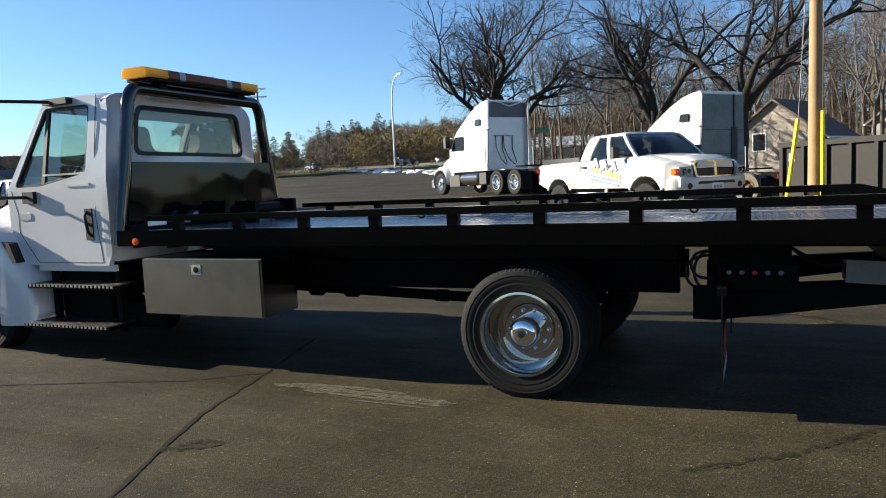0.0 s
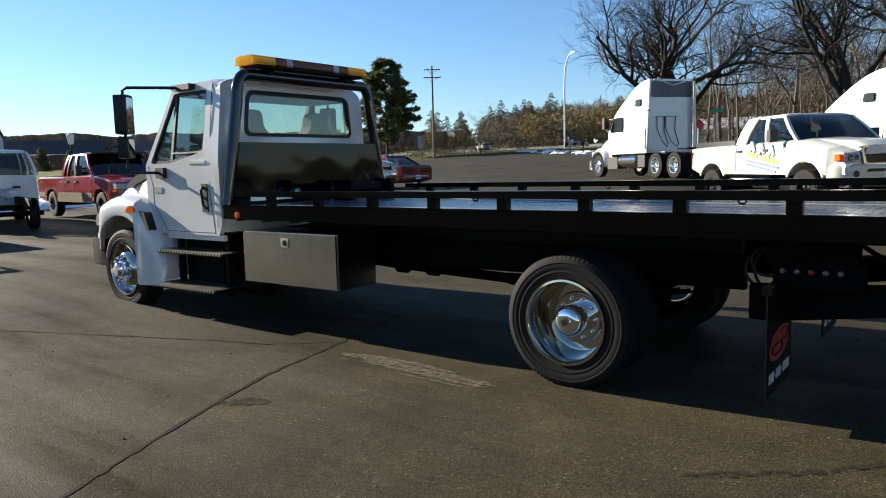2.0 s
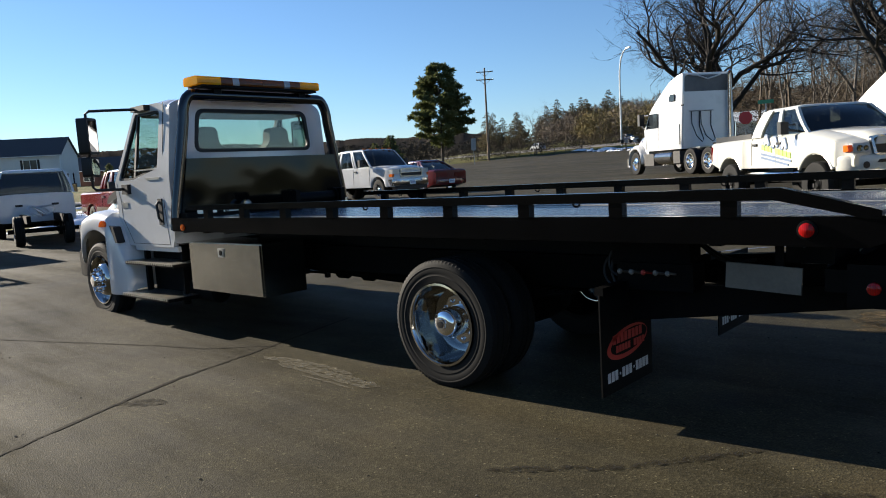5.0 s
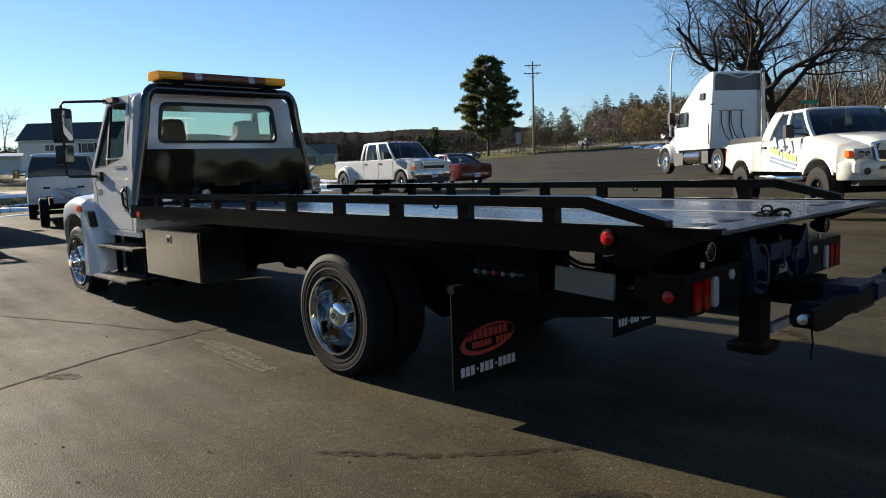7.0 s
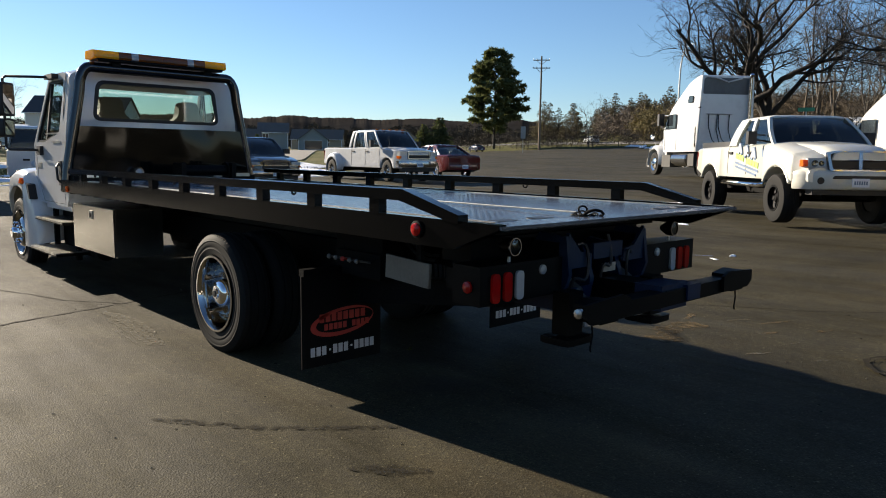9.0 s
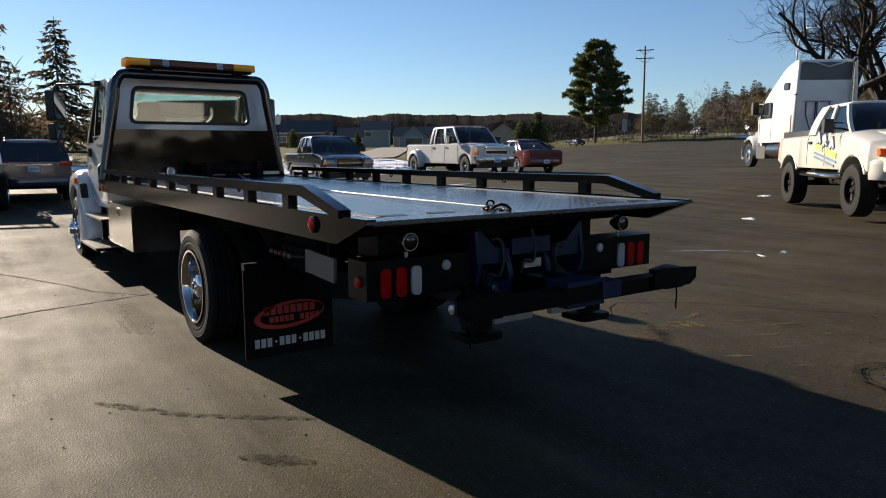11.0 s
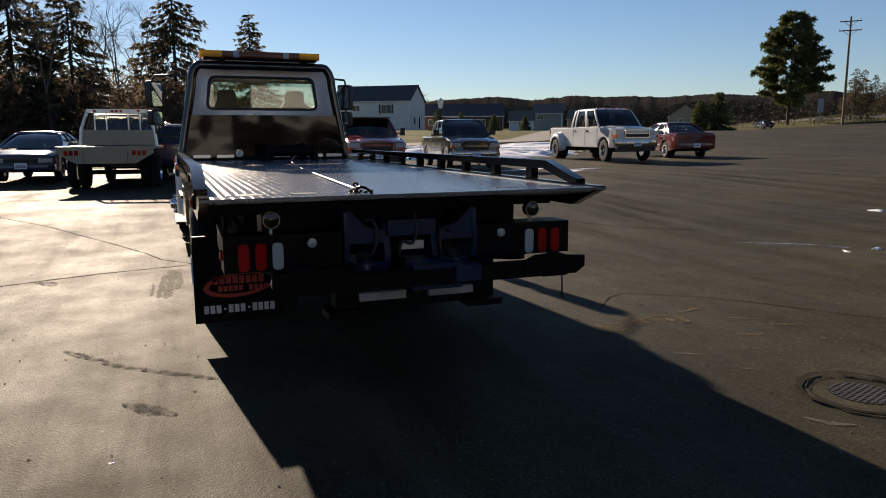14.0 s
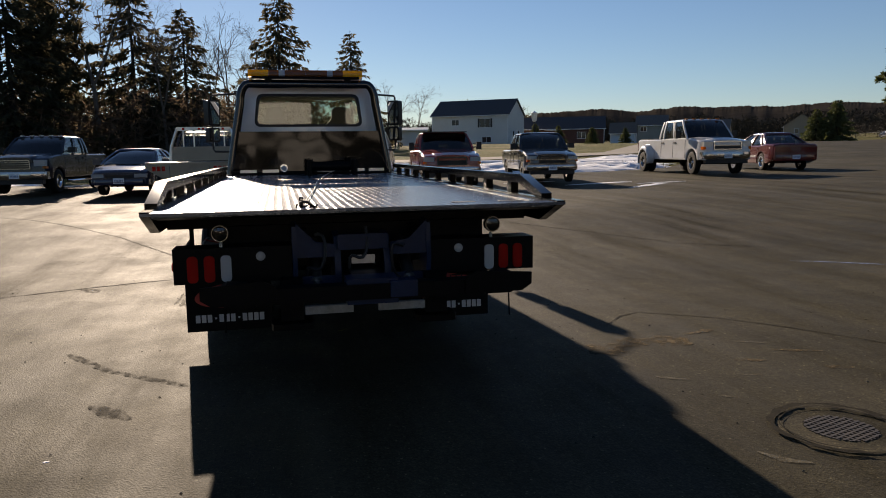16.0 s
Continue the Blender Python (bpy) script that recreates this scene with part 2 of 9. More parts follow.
MAT = {
    "asphalt": asphalt_material(), "grass": grass_material(), "tread": treadplate_material(),
    "white_paint": surface("white_vehicle_paint", (0.58, 0.58, 0.575), 0.22, vary=0.04, coat=0.6, dirt=0.12, scale=1.5),
    "dull_white": surface("dull_white_vehicle_paint", (0.47, 0.48, 0.49), 0.24, vary=0.05, coat=0.4, dirt=0.15, scale=1.5),
    "cream_paint": surface("cream_vehicle_paint", (0.54, 0.535, 0.48), 0.25, vary=0.04, coat=0.5, dirt=0.12, scale=1.5),
    "black_gloss": surface("gloss_black_paint", (0.0018, 0.0018, 0.002), 0.14, vary=0.3, coat=0.0, spec=0.13),
    "arch_gloss": surface("polished_black_tube", (0.004, 0.0045, 0.006), 0.1, vary=0.2, spec=0.7),
    "bulkhead": surface("mirror_black_enamel", (0.003, 0.003, 0.003), 0.08, vary=0.3, spec=0.27),
    "olive_wall": surface("dark_olive_boards", (0.024, 0.021, 0.012), 0.9, vary=0.3, scale=0.5, spec=0.1),
    "black_satin": surface("satin_black_paint", (0.0025, 0.0025, 0.0027), 0.45, vary=0.35, scale=5, dirt=0.25, dirt_colour=(0.007, 0.006, 0.005), spec=0.08),
    "chassis": surface("chassis_black", (0.003, 0.003, 0.003), 0.85, vary=0.4, scale=6, relief=0.002, dirt=0.35, dirt_colour=(0.009, 0.0075, 0.006), spec=0.1),
    "blue_steel": surface("dark_blue_steel", (0.003, 0.013, 0.04), 0.4, vary=0.35, scale=5, dirt=0.3, dirt_colour=(0.008, 0.009, 0.012), spec=0.25),
    "rubber": surface("tyre_rubber", (0.012, 0.012, 0.0115), 0.75, vary=0.25, scale=7, grain=90, relief=0.0003, dirt=0.25, dirt_colour=(0.017, 0.015, 0.013), spec=0.12),
    "flap": surface("black_rubber_sheet", (0.0032, 0.003, 0.003), 0.7, vary=0.3, scale=4, spec=0.12),
    "chrome": surface("polished_chrome", (0.82, 0.82, 0.83), 0.05, 1.0, vary=0.05, scale=8),
    "car_chrome": surface("weathered_chrome", (0.3, 0.3, 0.31), 0.14, 1.0, vary=0.15, scale=6, dirt=0.2, dirt_colour=(0.1, 0.09, 0.08)),
    "rim_alloy": surface("polished_alloy", (0.5, 0.49, 0.47), 0.07, 1.0, vary=0.08, scale=8),
    "tool_alu": surface("toolbox_aluminium", (0.45, 0.435, 0.39), 0.2, 1.0, vary=0.12, scale=3, grain=120, dirt=0.2),
    "dull_metal": surface("brushed_aluminium", (0.62, 0.61, 0.58), 0.3, 1.0, vary=0.1, scale=3, grain=120, dirt=0.15),
    "steel": surface("bare_steel", (0.42, 0.41, 0.39), 0.4, 1.0, vary=0.25, scale=8, dirt=0.3),
    "plastic": surface("black_plastic", (0.009, 0.009, 0.01), 0.45, vary=0.2, relief=0.0003, spec=0.35),
    "interior": surface("grey_cloth", (0.03, 0.028, 0.026), 0.9, vary=0.2),
    "interior_tan": surface("tan_headliner", (0.12, 0.105, 0.08), 0.9, vary=0.15),
    "amber": lens_plastic("amber_lens", (1.0, 0.58, 0.008)),
    "dark_amber": lens_plastic("brown_amber_lens", (0.28, 0.09, 0.015)),
    "red_lens": lens_plastic("red_lens", (0.62, 0.012, 0.01)),
    "tail_red": surface("dark_red_lens", (0.1, 0.005, 0.005), 0.12, vary=0.15),
    "clear_lens": lens_plastic("clear_lens", (0.5, 0.51, 0.5), 0.06, 0.25),
    "orange_lens": lens_plastic("orange_lens", (0.9, 0.22, 0.02)),
    "glass": thin_glass("cab_glass", (0.8, 0.86, 0.82), 0.04),
    "car_glass": thin_glass("tinted_car_glass", (0.55, 0.6, 0.6), 0.02),
    "dark_glass": thin_glass("dark_tinted_glass", (0.2, 0.22, 0.22), 0.04),
    "mirror": surface("mirror_silver", (0.6, 0.6, 0.6), 0.02, 1.0, vary=0.01),
    "white_text": surface("white_lettering", (0.5, 0.5, 0.5), 0.6, vary=0.1),
    "red_text": surface("red_lettering", (0.36, 0.03, 0.02), 0.6, vary=0.2),
    "red_paint": surface("red_vehicle_paint", (0.2, 0.012, 0.012), 0.22, vary=0.08, coat=0.6, dirt=0.15),
    "maroon_paint": surface("maroon_vehicle_paint", (0.085, 0.007, 0.009), 0.22, vary=0.08, coat=0.5, dirt=0.05),
    "tan_paint": surface("tan_vehicle_paint", (0.240, 0.212, 0.160), 0.3, vary=0.06, coat=0.3, dirt=0.2),
    "green_paint": surface("dark_green_vehicle_paint", (0.006, 0.012, 0.02), 0.18, vary=0.1, coat=0.6, dirt=0.05, spec=0.5),
    "navy_paint": surface("dark_blue_vehicle_paint", (0.012, 0.02, 0.05), 0.2, vary=0.1, coat=0.5, dirt=0.05, spec=0.5),
    "grey_paint": surface("dark_grey_vehicle_paint", (0.008, 0.011, 0.02), 0.2, vary=0.08, coat=0.15, metal=0.0, dirt=0.05, spec=0.4),
    "silver_paint": surface("silver_vehicle_paint", (0.52, 0.53, 0.54), 0.25, 0.3, vary=0.06, coat=0.4),
    "plate": surface("licence_plate", (0.62, 0.66, 0.72), 0.5, vary=0.1),
    "lime": surface("lime_lettering", (0.4, 0.58, 0.1), 0.5, vary=0.1),
    "sticker_dark": surface("slate_lettering", (0.1, 0.15, 0.24), 0.5, vary=0.15),
    "snow": surface("old_snow", (0.8, 0.82, 0.86), 0.8, vary=0.1, scale=5, grain=25, relief=0.03, dirt=0.25, dirt_colour=(0.35, 0.33, 0.3)),
    "bark": surface("oak_bark", (0.018, 0.0145, 0.011), 0.95, vary=0.4, scale=4, grain=25, relief=0.02),
    "grey_bark": surface("grey_bark", (0.1, 0.085, 0.07), 0.95, vary=0.35, scale=3, grain=20, relief=0.02),
    "pole_wood": surface("creosoted_pole_wood", (0.17, 0.12, 0.075), 0.85, vary=0.3, scale=2, grain=18, relief=0.006),
    "new_pole_wood": surface("fresh_pole_wood", (0.27, 0.165, 0.075), 0.75, vary=0.25, scale=2, grain=18, relief=0.006),
    "yellow_plastic": surface("yellow_guard_plastic", (0.85, 0.6, 0.02), 0.4, vary=0.08),
    "tar": surface("crack_filler_tar", (0.023, 0.0205, 0.0155), 0.95, vary=0.4, scale=9, relief=0.003, spec=0.05),
    "scuff": surface("pale_scuffed_asphalt", (0.135, 0.122, 0.09), 0.95, vary=0.4, scale=9, grain=70, relief=0.004, spec=0.1),
    "rubber_mark": surface("tyre_rubber_mark", (0.027, 0.0242, 0.0185), 0.95, vary=0.3, scale=6, spec=0.05),
    "iron": surface("cast_iron", (0.06, 0.05, 0.042), 0.6, 0.4, vary=0.3, scale=12, relief=0.003, dirt=0.3),
    "siding": surface("white_lap_siding", (0.62, 0.61, 0.57), 0.65, vary=0.06, scale=0.6),
    "tan_siding": surface("tan_lap_siding", (0.3, 0.25, 0.18), 0.7, vary=0.08, scale=0.6),
    "grey_siding": surface("grey_green_siding", (0.24, 0.26, 0.24), 0.7, vary=0.08, scale=0.6),
    "blue_siding": surface("pale_blue_siding", (0.42, 0.5, 0.58), 0.7, vary=0.08, scale=0.6),
    "brick_red": surface("red_brown_brick", (0.1, 0.045, 0.032), 0.85, vary=0.25, scale=1.2, grain=12, relief=0.01),
    "roof_dark": shingle_material("dark_shingles", (0.05, 0.05, 0.055)),
    "roof_brown": shingle_material("brown_shingles", (0.12, 0.1, 0.085)),
    "metal_roof": surface("galvanised_roof", (0.5, 0.54, 0.56), 0.5, 0.3, vary=0.1, scale=1),
    "trim": surface("white_trim_paint", (0.78, 0.78, 0.76), 0.5, vary=0.04),
    "grime": surface("grimy_grey_panel", (0.045, 0.044, 0.042), 0.7, vary=0.35, scale=1.2, grain=20, dirt=0.5, dirt_colour=(0.02, 0.018, 0.016), spec=0.3),
    "window_dark": surface("window_pane_glass", (0.02, 0.025, 0.03), 0.06, vary=0.2),
    "sign_back": surface("grey_sign_metal", (0.3, 0.3, 0.29), 0.5, 0.5, vary=0.15),
    "galv": surface("galvanised_steel", (0.45, 0.46, 0.46), 0.45, 0.7, vary=0.12),
    "sign_red": surface("sign_red", (0.5, 0.03, 0.03), 0.45, vary=0.08),
    "sign_green": surface("sign_green", (0.03, 0.25, 0.14), 0.45, vary=0.08),
}


def dent(m, scale, depth):
    """Slow waviness of a thin sheet, seen in what it mirrors."""
    n, l = m.node_tree.nodes, m.node_tree.links
    c = n.new("ShaderNodeTexCoord").outputs["Object"]
    bump(n, l, n["Principled BSDF"], noise_node(n, l, c, scale, 1, 0.4), 1.0, depth)


def patchy(m, scale, lo, hi):
    """A thin worn layer: breaks up into patches that show what lies under it."""
    n, l = m.node_tree.nodes, m.node_tree.links
    c = n.new("ShaderNodeTexCoord").outputs["Object"]
    gone = ramp(n, l, noise_node(n, l, c, scale, 7, 0.75), [(lo, (1, 1, 1)), (hi, (0, 0, 0))])
    clear, mix = n.new("ShaderNodeBsdfTransparent"), n.new("ShaderNodeMixShader")
    l.new(gone, mix.inputs["Fac"])
    l.new(n["Principled BSDF"].outputs["BSDF"], mix.inputs[1])
    l.new(clear.outputs["BSDF"], mix.inputs[2])
    l.new(mix.outputs["Shader"], n["Material Output"].inputs["Surface"])


patchy(MAT["rubber_mark"], 14, 0.42, 0.62)
patchy(MAT["scuff"], 20, 0.3, 0.72)
patchy(MAT["tar"], 16, 0.3, 0.46)
dent(MAT["bulkhead"], 1.5, 0.026)


# ---- mesh building ----
def box(bm, x0, x1, y0, y1, z0, z1):
    v = [bm.verts.new((x, y, z)) for x in (x0, x1) for y in (y0, y1) for z in (z0, z1)]
    for f in ((0, 1, 3, 2), (4, 6, 7, 5), (0, 4, 5, 1), (2, 3, 7, 6), (0, 2, 6, 4), (1, 5, 7, 3)):
        bm.faces.new([v[k] for k in f])
    return v


def loft(bm, rings, closed=True, caps=True):
    """Skin between rings of equal count."""
    vs = [[bm.verts.new(p) for p in r] for r in rings]
    n = len(vs[0])
    for a, b in zip(vs, vs[1:]):
        for k in range(n if closed else n - 1):
            bm.faces.new((a[k], a[(k + 1) % n], b[(k + 1) % n], b[k]))
    if caps:
        bm.faces.new(vs[0][::-1])
        bm.faces.new(vs[-1])
    return vs


def prism(bm, poly, axis, a, b):
    """A polygon drawn across an axis, pulled from a to b along it."""
    def at(p, t):
        return {"x": (t, p[0], p[1]), "y": (p[0], t, p[1]), "z": (p[0], p[1], t)}[axis]
    loft(bm, [[at(p, a) for p in poly], [at(p, b) for p in poly]])


def tube(bm, pts, r, n=8, r_end=None, caps=True):
    pts = [Vector(p) for p in pts]
    rings, side = [], None
    for k, p in enumerate(pts):
        d = (pts[min(k + 1, len(pts) - 1)] - pts[max(k - 1, 0)]).normalized()
        if side is None:
            side = d.orthogonal().normalized()
        side = (side - d * side.dot(d)).normalized()
        up = d.cross(side)
        rad = r if r_end is None else r + (r_end - r) * k / (len(pts) - 1)
        rings.append([p + (side * math.cos(2 * math.pi * j / n) + up * math.sin(2 * math.pi * j / n)) * rad for j in range(n)])
    loft(bm, rings, True, caps)


def lathe(bm, profile, centre, axis="y", n=32, sign=1, caps=True):
    """Turn (along, radius) pairs about an axis through centre."""
    cx, cy, cz = centre
    rings = []
    for a, r in profile:
        a *= sign
        ring = []
        for j in range(n):
            c, s = math.cos(2 * math.pi * j / n) * r, math.sin(2 * math.pi * j / n) * r
            ring.append({"y": (cx + c, cy + a, cz + s), "x": (cx + a, cy + c, cz + s), "z": (cx + c, cy + s, cz + a)}[axis])
        rings.append(ring)
    loft(bm, rings, True, caps)


def pane(bm, a0, a1, b1, b0, bow, thick=0.005, n=7):
    """A curved sheet of glass: lower edge a0-a1, upper edge b0-b1, bulging by bow at its middle."""
    a0, a1, b0, b1, bow = Vector(a0), Vector(a1), Vector(b0), Vector(b1), Vector(bow)
    rings = []
    for k in range(n + 1):
        f = k / n
        lo, hi = a0.lerp(a1, f) + bow * (4 * f * (1 - f)), b0.lerp(b1, f) + bow * (4 * f * (1 - f)) * 0.8
        mid = lo.lerp(hi, 0.5) + bow * 0.12
        back = bow.normalized() * thick
        rings.append([lo, mid, hi, hi - back, mid - back, lo - back])
    loft(bm, rings)


def rounded(points, r, seg=4):
    """Polygon corners cut to arcs."""
    out = []
    n = len(points)
    for k in range(n):
        p, a, b = Vector(points[k]), Vector(points[k - 1]), Vector(points[(k + 1) % n])
        u, w = (a - p).normalized(), (b - p).normalized()
        rr = min(r, (a - p).length * 0.45, (b - p).length * 0.45)
        for j in range(seg + 1):
            t = j / seg
            q = (p + u * rr) * (1 - t) ** 2 + p * 2 * t * (1 - t) + (p + w * rr) * t ** 2
            out.append((q.x, q.y))
    return out


def cross_at(poly, c, ang):
    """Where a ray from c at this angle leaves the polygon."""
    dx, dy = math.cos(ang), math.sin(ang)
    best = 0
    for k in range(len(poly)):
        (x1, y1), (x2, y2) = poly[k - 1], poly[k]
        ex, ey = x2 - x1, y2 - y1
        den = dx * ey - dy * ex
        if abs(den) < 1e-9:
            continue
        t = ((x1 - c[0]) * ey - (y1 - c[1]) * ex) / den
        s = ((x1 - c[0]) * dy - (y1 - c[1]) * dx) / den
        if t > 0 and -1e-6 <= s <= 1 + 1e-6:
            best = max(best, t)
    return c[0] + dx * best, c[1] + dy * best


def frame_panel(bm, outer, inner, place, thick):
    """A panel with one opening; place(u, v, d) gives the point at depth d under the skin."""
    c = (sum(p[0] for p in inner) / len(inner), sum(p[1] for p in inner) / len(inner))
    angs = sorted({round(math.atan2(p[1] - c[1], p[0] - c[0]), 4) for p in list(outer) + list(inner)})
    o = [cross_at(outer, c, a) for a in angs]
    i = [cross_at(inner, c, a) for a in angs]
    rings = [[place(*p, 0) for p in o], [place(*p, 0) for p in i], [place(*p, thick) for p in i], [place(*p, thick) for p in o]]
    vs = [[bm.verts.new(p) for p in r] for r in rings]
    n = len(angs)
    for a, b in ((0, 1), (1, 2), (2, 3), (3, 0)):
        for k in range(n):
            bm.faces.new((vs[a][k], vs[a][(k + 1) % n], vs[b][(k + 1) % n], vs[b][k]))


def mesh_of(name, bm, material, bevel=0.0, seg=1, angle=35):
    if bevel:
        edges = [e for e in bm.edges if len(e.link_faces) == 2 and e.calc_face_angle(0) > radians(angle)]
        bmesh.ops.bevel(bm, geom=edges, offset=bevel, segments=seg, profile=0.5, affect="EDGES", clamp_overlap=True)
    bmesh.ops.recalc_face_normals(bm, faces=bm.faces)
    me = bpy.data.meshes.new(name)
    bm.to_mesh(me)
    bm.free()
    me.materials.append(MAT[material] if isinstance(material, str) else material)
    me.polygons.foreach_set("use_smooth", [True] * len(me.polygons))
    me.set_sharp_from_angle(angle=radians(angle))
    return me


def part(name, bm, material, parent, label="", bevel=0.0, seg=1, angle=35):
    ob = new(name, mesh_of(name, bm, material, bevel, seg, angle))
    ob.parent = parent
    if label:
        ob["label"] = label
    return ob


def thing(name, label, category, m=None, group=""):
    ob = new(name)
    ob.empty_display_size = 0.2
    if m is not None:
        ob.matrix_world = m
    return tagged(ob, label, category, group)


def solid(name, bm, material, label, category, kind="", group="", bevel=0.0, seg=1):
    ob = new(name, mesh_of(name, bm, material, bevel, seg))
    return tagged(ob, label, category, group, kind)


def B():
    return bmesh.new()


def boxed(name, dims, material, parent, label="", bevel=0.008):
    bm = B()
    box(bm, *dims)
    return part(name, bm, material, parent, label, bevel)


def smooth01(t):
    t = max(0.0, min(1.0, t))
    return t * t * (3 - 2 * t)


def lie(x, y):
    """Height of the ground: level round the tow truck, then rising gently away from it."""
    r = math.hypot(x - 1, y)
    front = smooth01((y - 1.2 * x + 8) / 16)
    h = 0.36 * smooth01((r - 4.5) / 8) + 0.2 * smooth01((r - 12) / 20) + (1.9 - 0.7 * smooth01((y - 40) / 60)) * smooth01((r - 30) / 80) + max(0.0, r - 110) * 0.014
    h += 11 * math.exp(-((x + 92) ** 2 + (y - 225) ** 2) / 70 ** 2) + 7 * math.exp(-((x - 30) ** 2 + (y - 170) ** 2) / 70 ** 2)
    h -= 0.13 * smooth01((9 - y) / 7) * smooth01((-6 - x) / 6) * (1 - smooth01((r - 30) / 20))
    h -= 0.2 * math.exp(-((x + 2) ** 2 + (y - 13) ** 2) / 32)
    h += 0.28 * math.exp(-((x + 8) ** 2 + (y - 27) ** 2) / 64)
    h -= 0.08 * math.exp(-((x + 20) ** 2 + (y - 15) ** 2) / 81)
    return h * front


# ---- the tow truck: its nose points to -x, its driver's side to -y ----
tow = thing("tow_truck", "white flatbed tow truck with black steel bed, parked on asphalt", "tow truck")


def truck_tyre(name, c, side, parent, w=0.27, r=0.502, rim_r=0.3):
    """side: -1 when the outer face looks to -y."""
    bm = B()
    h = w / 2
    profile = [(-h * 0.75, rim_r), (-h * 0.95, rim_r + 0.03), (-h, r * 0.8), (-h * 0.93, r * 0.93), (-h * 0.8, r * 0.985), (-h * 0.55, r), (-h * 0.5, r - 0.014), (-h * 0.42, r - 0.014), (-h * 0.38, r),
               (-h * 0.06, r), (-h * 0.04, r - 0.014), (h * 0.04, r - 0.014), (h * 0.06, r), (h * 0.38, r), (h * 0.42, r - 0.014), (h * 0.5, r - 0.014), (h * 0.55, r),
               (h * 0.8, r * 0.985), (h * 0.93, r * 0.93), (h * 0.965, r * 0.89), (h * 0.985, r * 0.885), (h * 0.985, r * 0.87), (h * 0.975, r * 0.865), (h, r * 0.8), (h * 0.985, r * 0.79), (h * 0.985, r * 0.76), (h, r * 0.75), (h * 0.95, rim_r + 0.03), (h * 0.75, rim_r)]
    rings = []
    for a, q in profile:
        tooth = 0.009 if h * 0.6 < abs(a) < h * 0.97 and q > r * 0.9 else 0.0
        ring = []
        for j in range(168):
            rad, ang = q - tooth * (j % 2), 2 * math.pi * j / 168
            ring.append((c[0] + math.cos(ang) * rad, c[1] + a * side, c[2] + math.sin(ang) * rad))
        rings.append(ring)
    loft(bm, rings, True, False)
    return part(name, bm, "rubber", parent, angle=30)


def rear_wheel(c, side, parent):
    w = thing("rear_wheel", "", "")
    w.parent = parent
    truck_tyre("tyre", c, side, w)
    inner = (c[0], c[1] - side * 0.31, c[2])
    truck_tyre("inner_tyre", inner, side, w)
    bm = B()
    lathe(bm, [(-0.10, 0.285), (0.11, 0.29), (0.128, 0.318), (0.14, 0.32), (0.142, 0.303), (0.125, 0.292), (0.06, 0.284), (0.0, 0.278), (-0.06, 0.27), (-0.1, 0.255), (-0.105, 0.215), (-0.1, 0.2), (-0.085, 0.196), (-0.075, 0.188), (-0.075, 0.11), (-0.08, 0.06)], c, "y", 48, side)
    part("rim", bm, "rim_alloy", w, "deep-dished polished rim")
    bm = B()
    lathe(bm, [(-0.08, 0.118), (0.06, 0.114), (0.085, 0.106), (0.103, 0.09), (0.112, 0.066), (0.114, 0.045), (0.128, 0.042), (0.13, 0.0)], c, "y", 32, side)
    part("hub_cap", bm, "chrome", w, "chrome hub cap")
    bm = B()
    lathe(bm, [(0.126, 0.028), (0.136, 0.026), (0.137, 0.0)], c, "y", 16, side)
    part("hub_badge", bm, "plastic", w)
    nut = B()
    lathe(nut, [(-0.04, 0.018), (0.0, 0.018), (0.005, 0.013), (0.016, 0.011), (0.02, 0.0)], (0, 0, 0), "y", 6, side)
    me = mesh_of("lug_nut", nut, "chrome")
    for k in range(10):
        a = 2 * math.pi * k / 10
        o = new("lug_nut", me)
        o.parent = w
        o.location = (c[0] + math.cos(a) * 0.152, c[1] - side * 0.07, c[2] + math.sin(a) * 0.152)


def front_wheel(c, side, parent):
    w = thing("front_wheel", "", "")
    w.parent = parent
    truck_tyre("tyre", c, side, w)
    bm = B()
    lathe(bm, [(-0.10, 0.285), (0.11, 0.29), (0.128, 0.318), (0.14, 0.32), (0.142, 0.305), (0.115, 0.285), (0.06, 0.27), (0.06, 0.255), (0.10, 0.225), (0.135, 0.19), (0.15, 0.16), (0.15, 0.115), (0.14, 0.1)], c, "y", 48, side)
    part("rim", bm, "rim_alloy", w, "polished dished rim")
    bm = B()
    lathe(bm, [(0.13, 0.115), (0.175, 0.11), (0.19, 0.085), (0.235, 0.08), (0.25, 0.06), (0.252, 0.0)], c, "y", 32, side)
    part("hub_cap", bm, "chrome", w)
    nut = B()
    lathe(nut, [(-0.01, 0.022), (0.028, 0.022), (0.034, 0.016), (0.055, 0.013), (0.06, 0.0)], (0, 0, 0), "y", 6, side)
    me = mesh_of("lug_nut", nut, "chrome")
    for k in range(10):
        a = 2 * math.pi * k / 10
        o = new("lug_nut", me)
        o.parent = w
        o.location = (c[0] + math.cos(a) * 0.143, c[1] + side * 0.15, c[2] + math.sin(a) * 0.143)


for s in (-1, 1):
    rear_wheel((-0.02, s * 1.13, 0.492), s, tow)
    front_wheel((-6.02, s * 1.16, 0.5), s, tow)

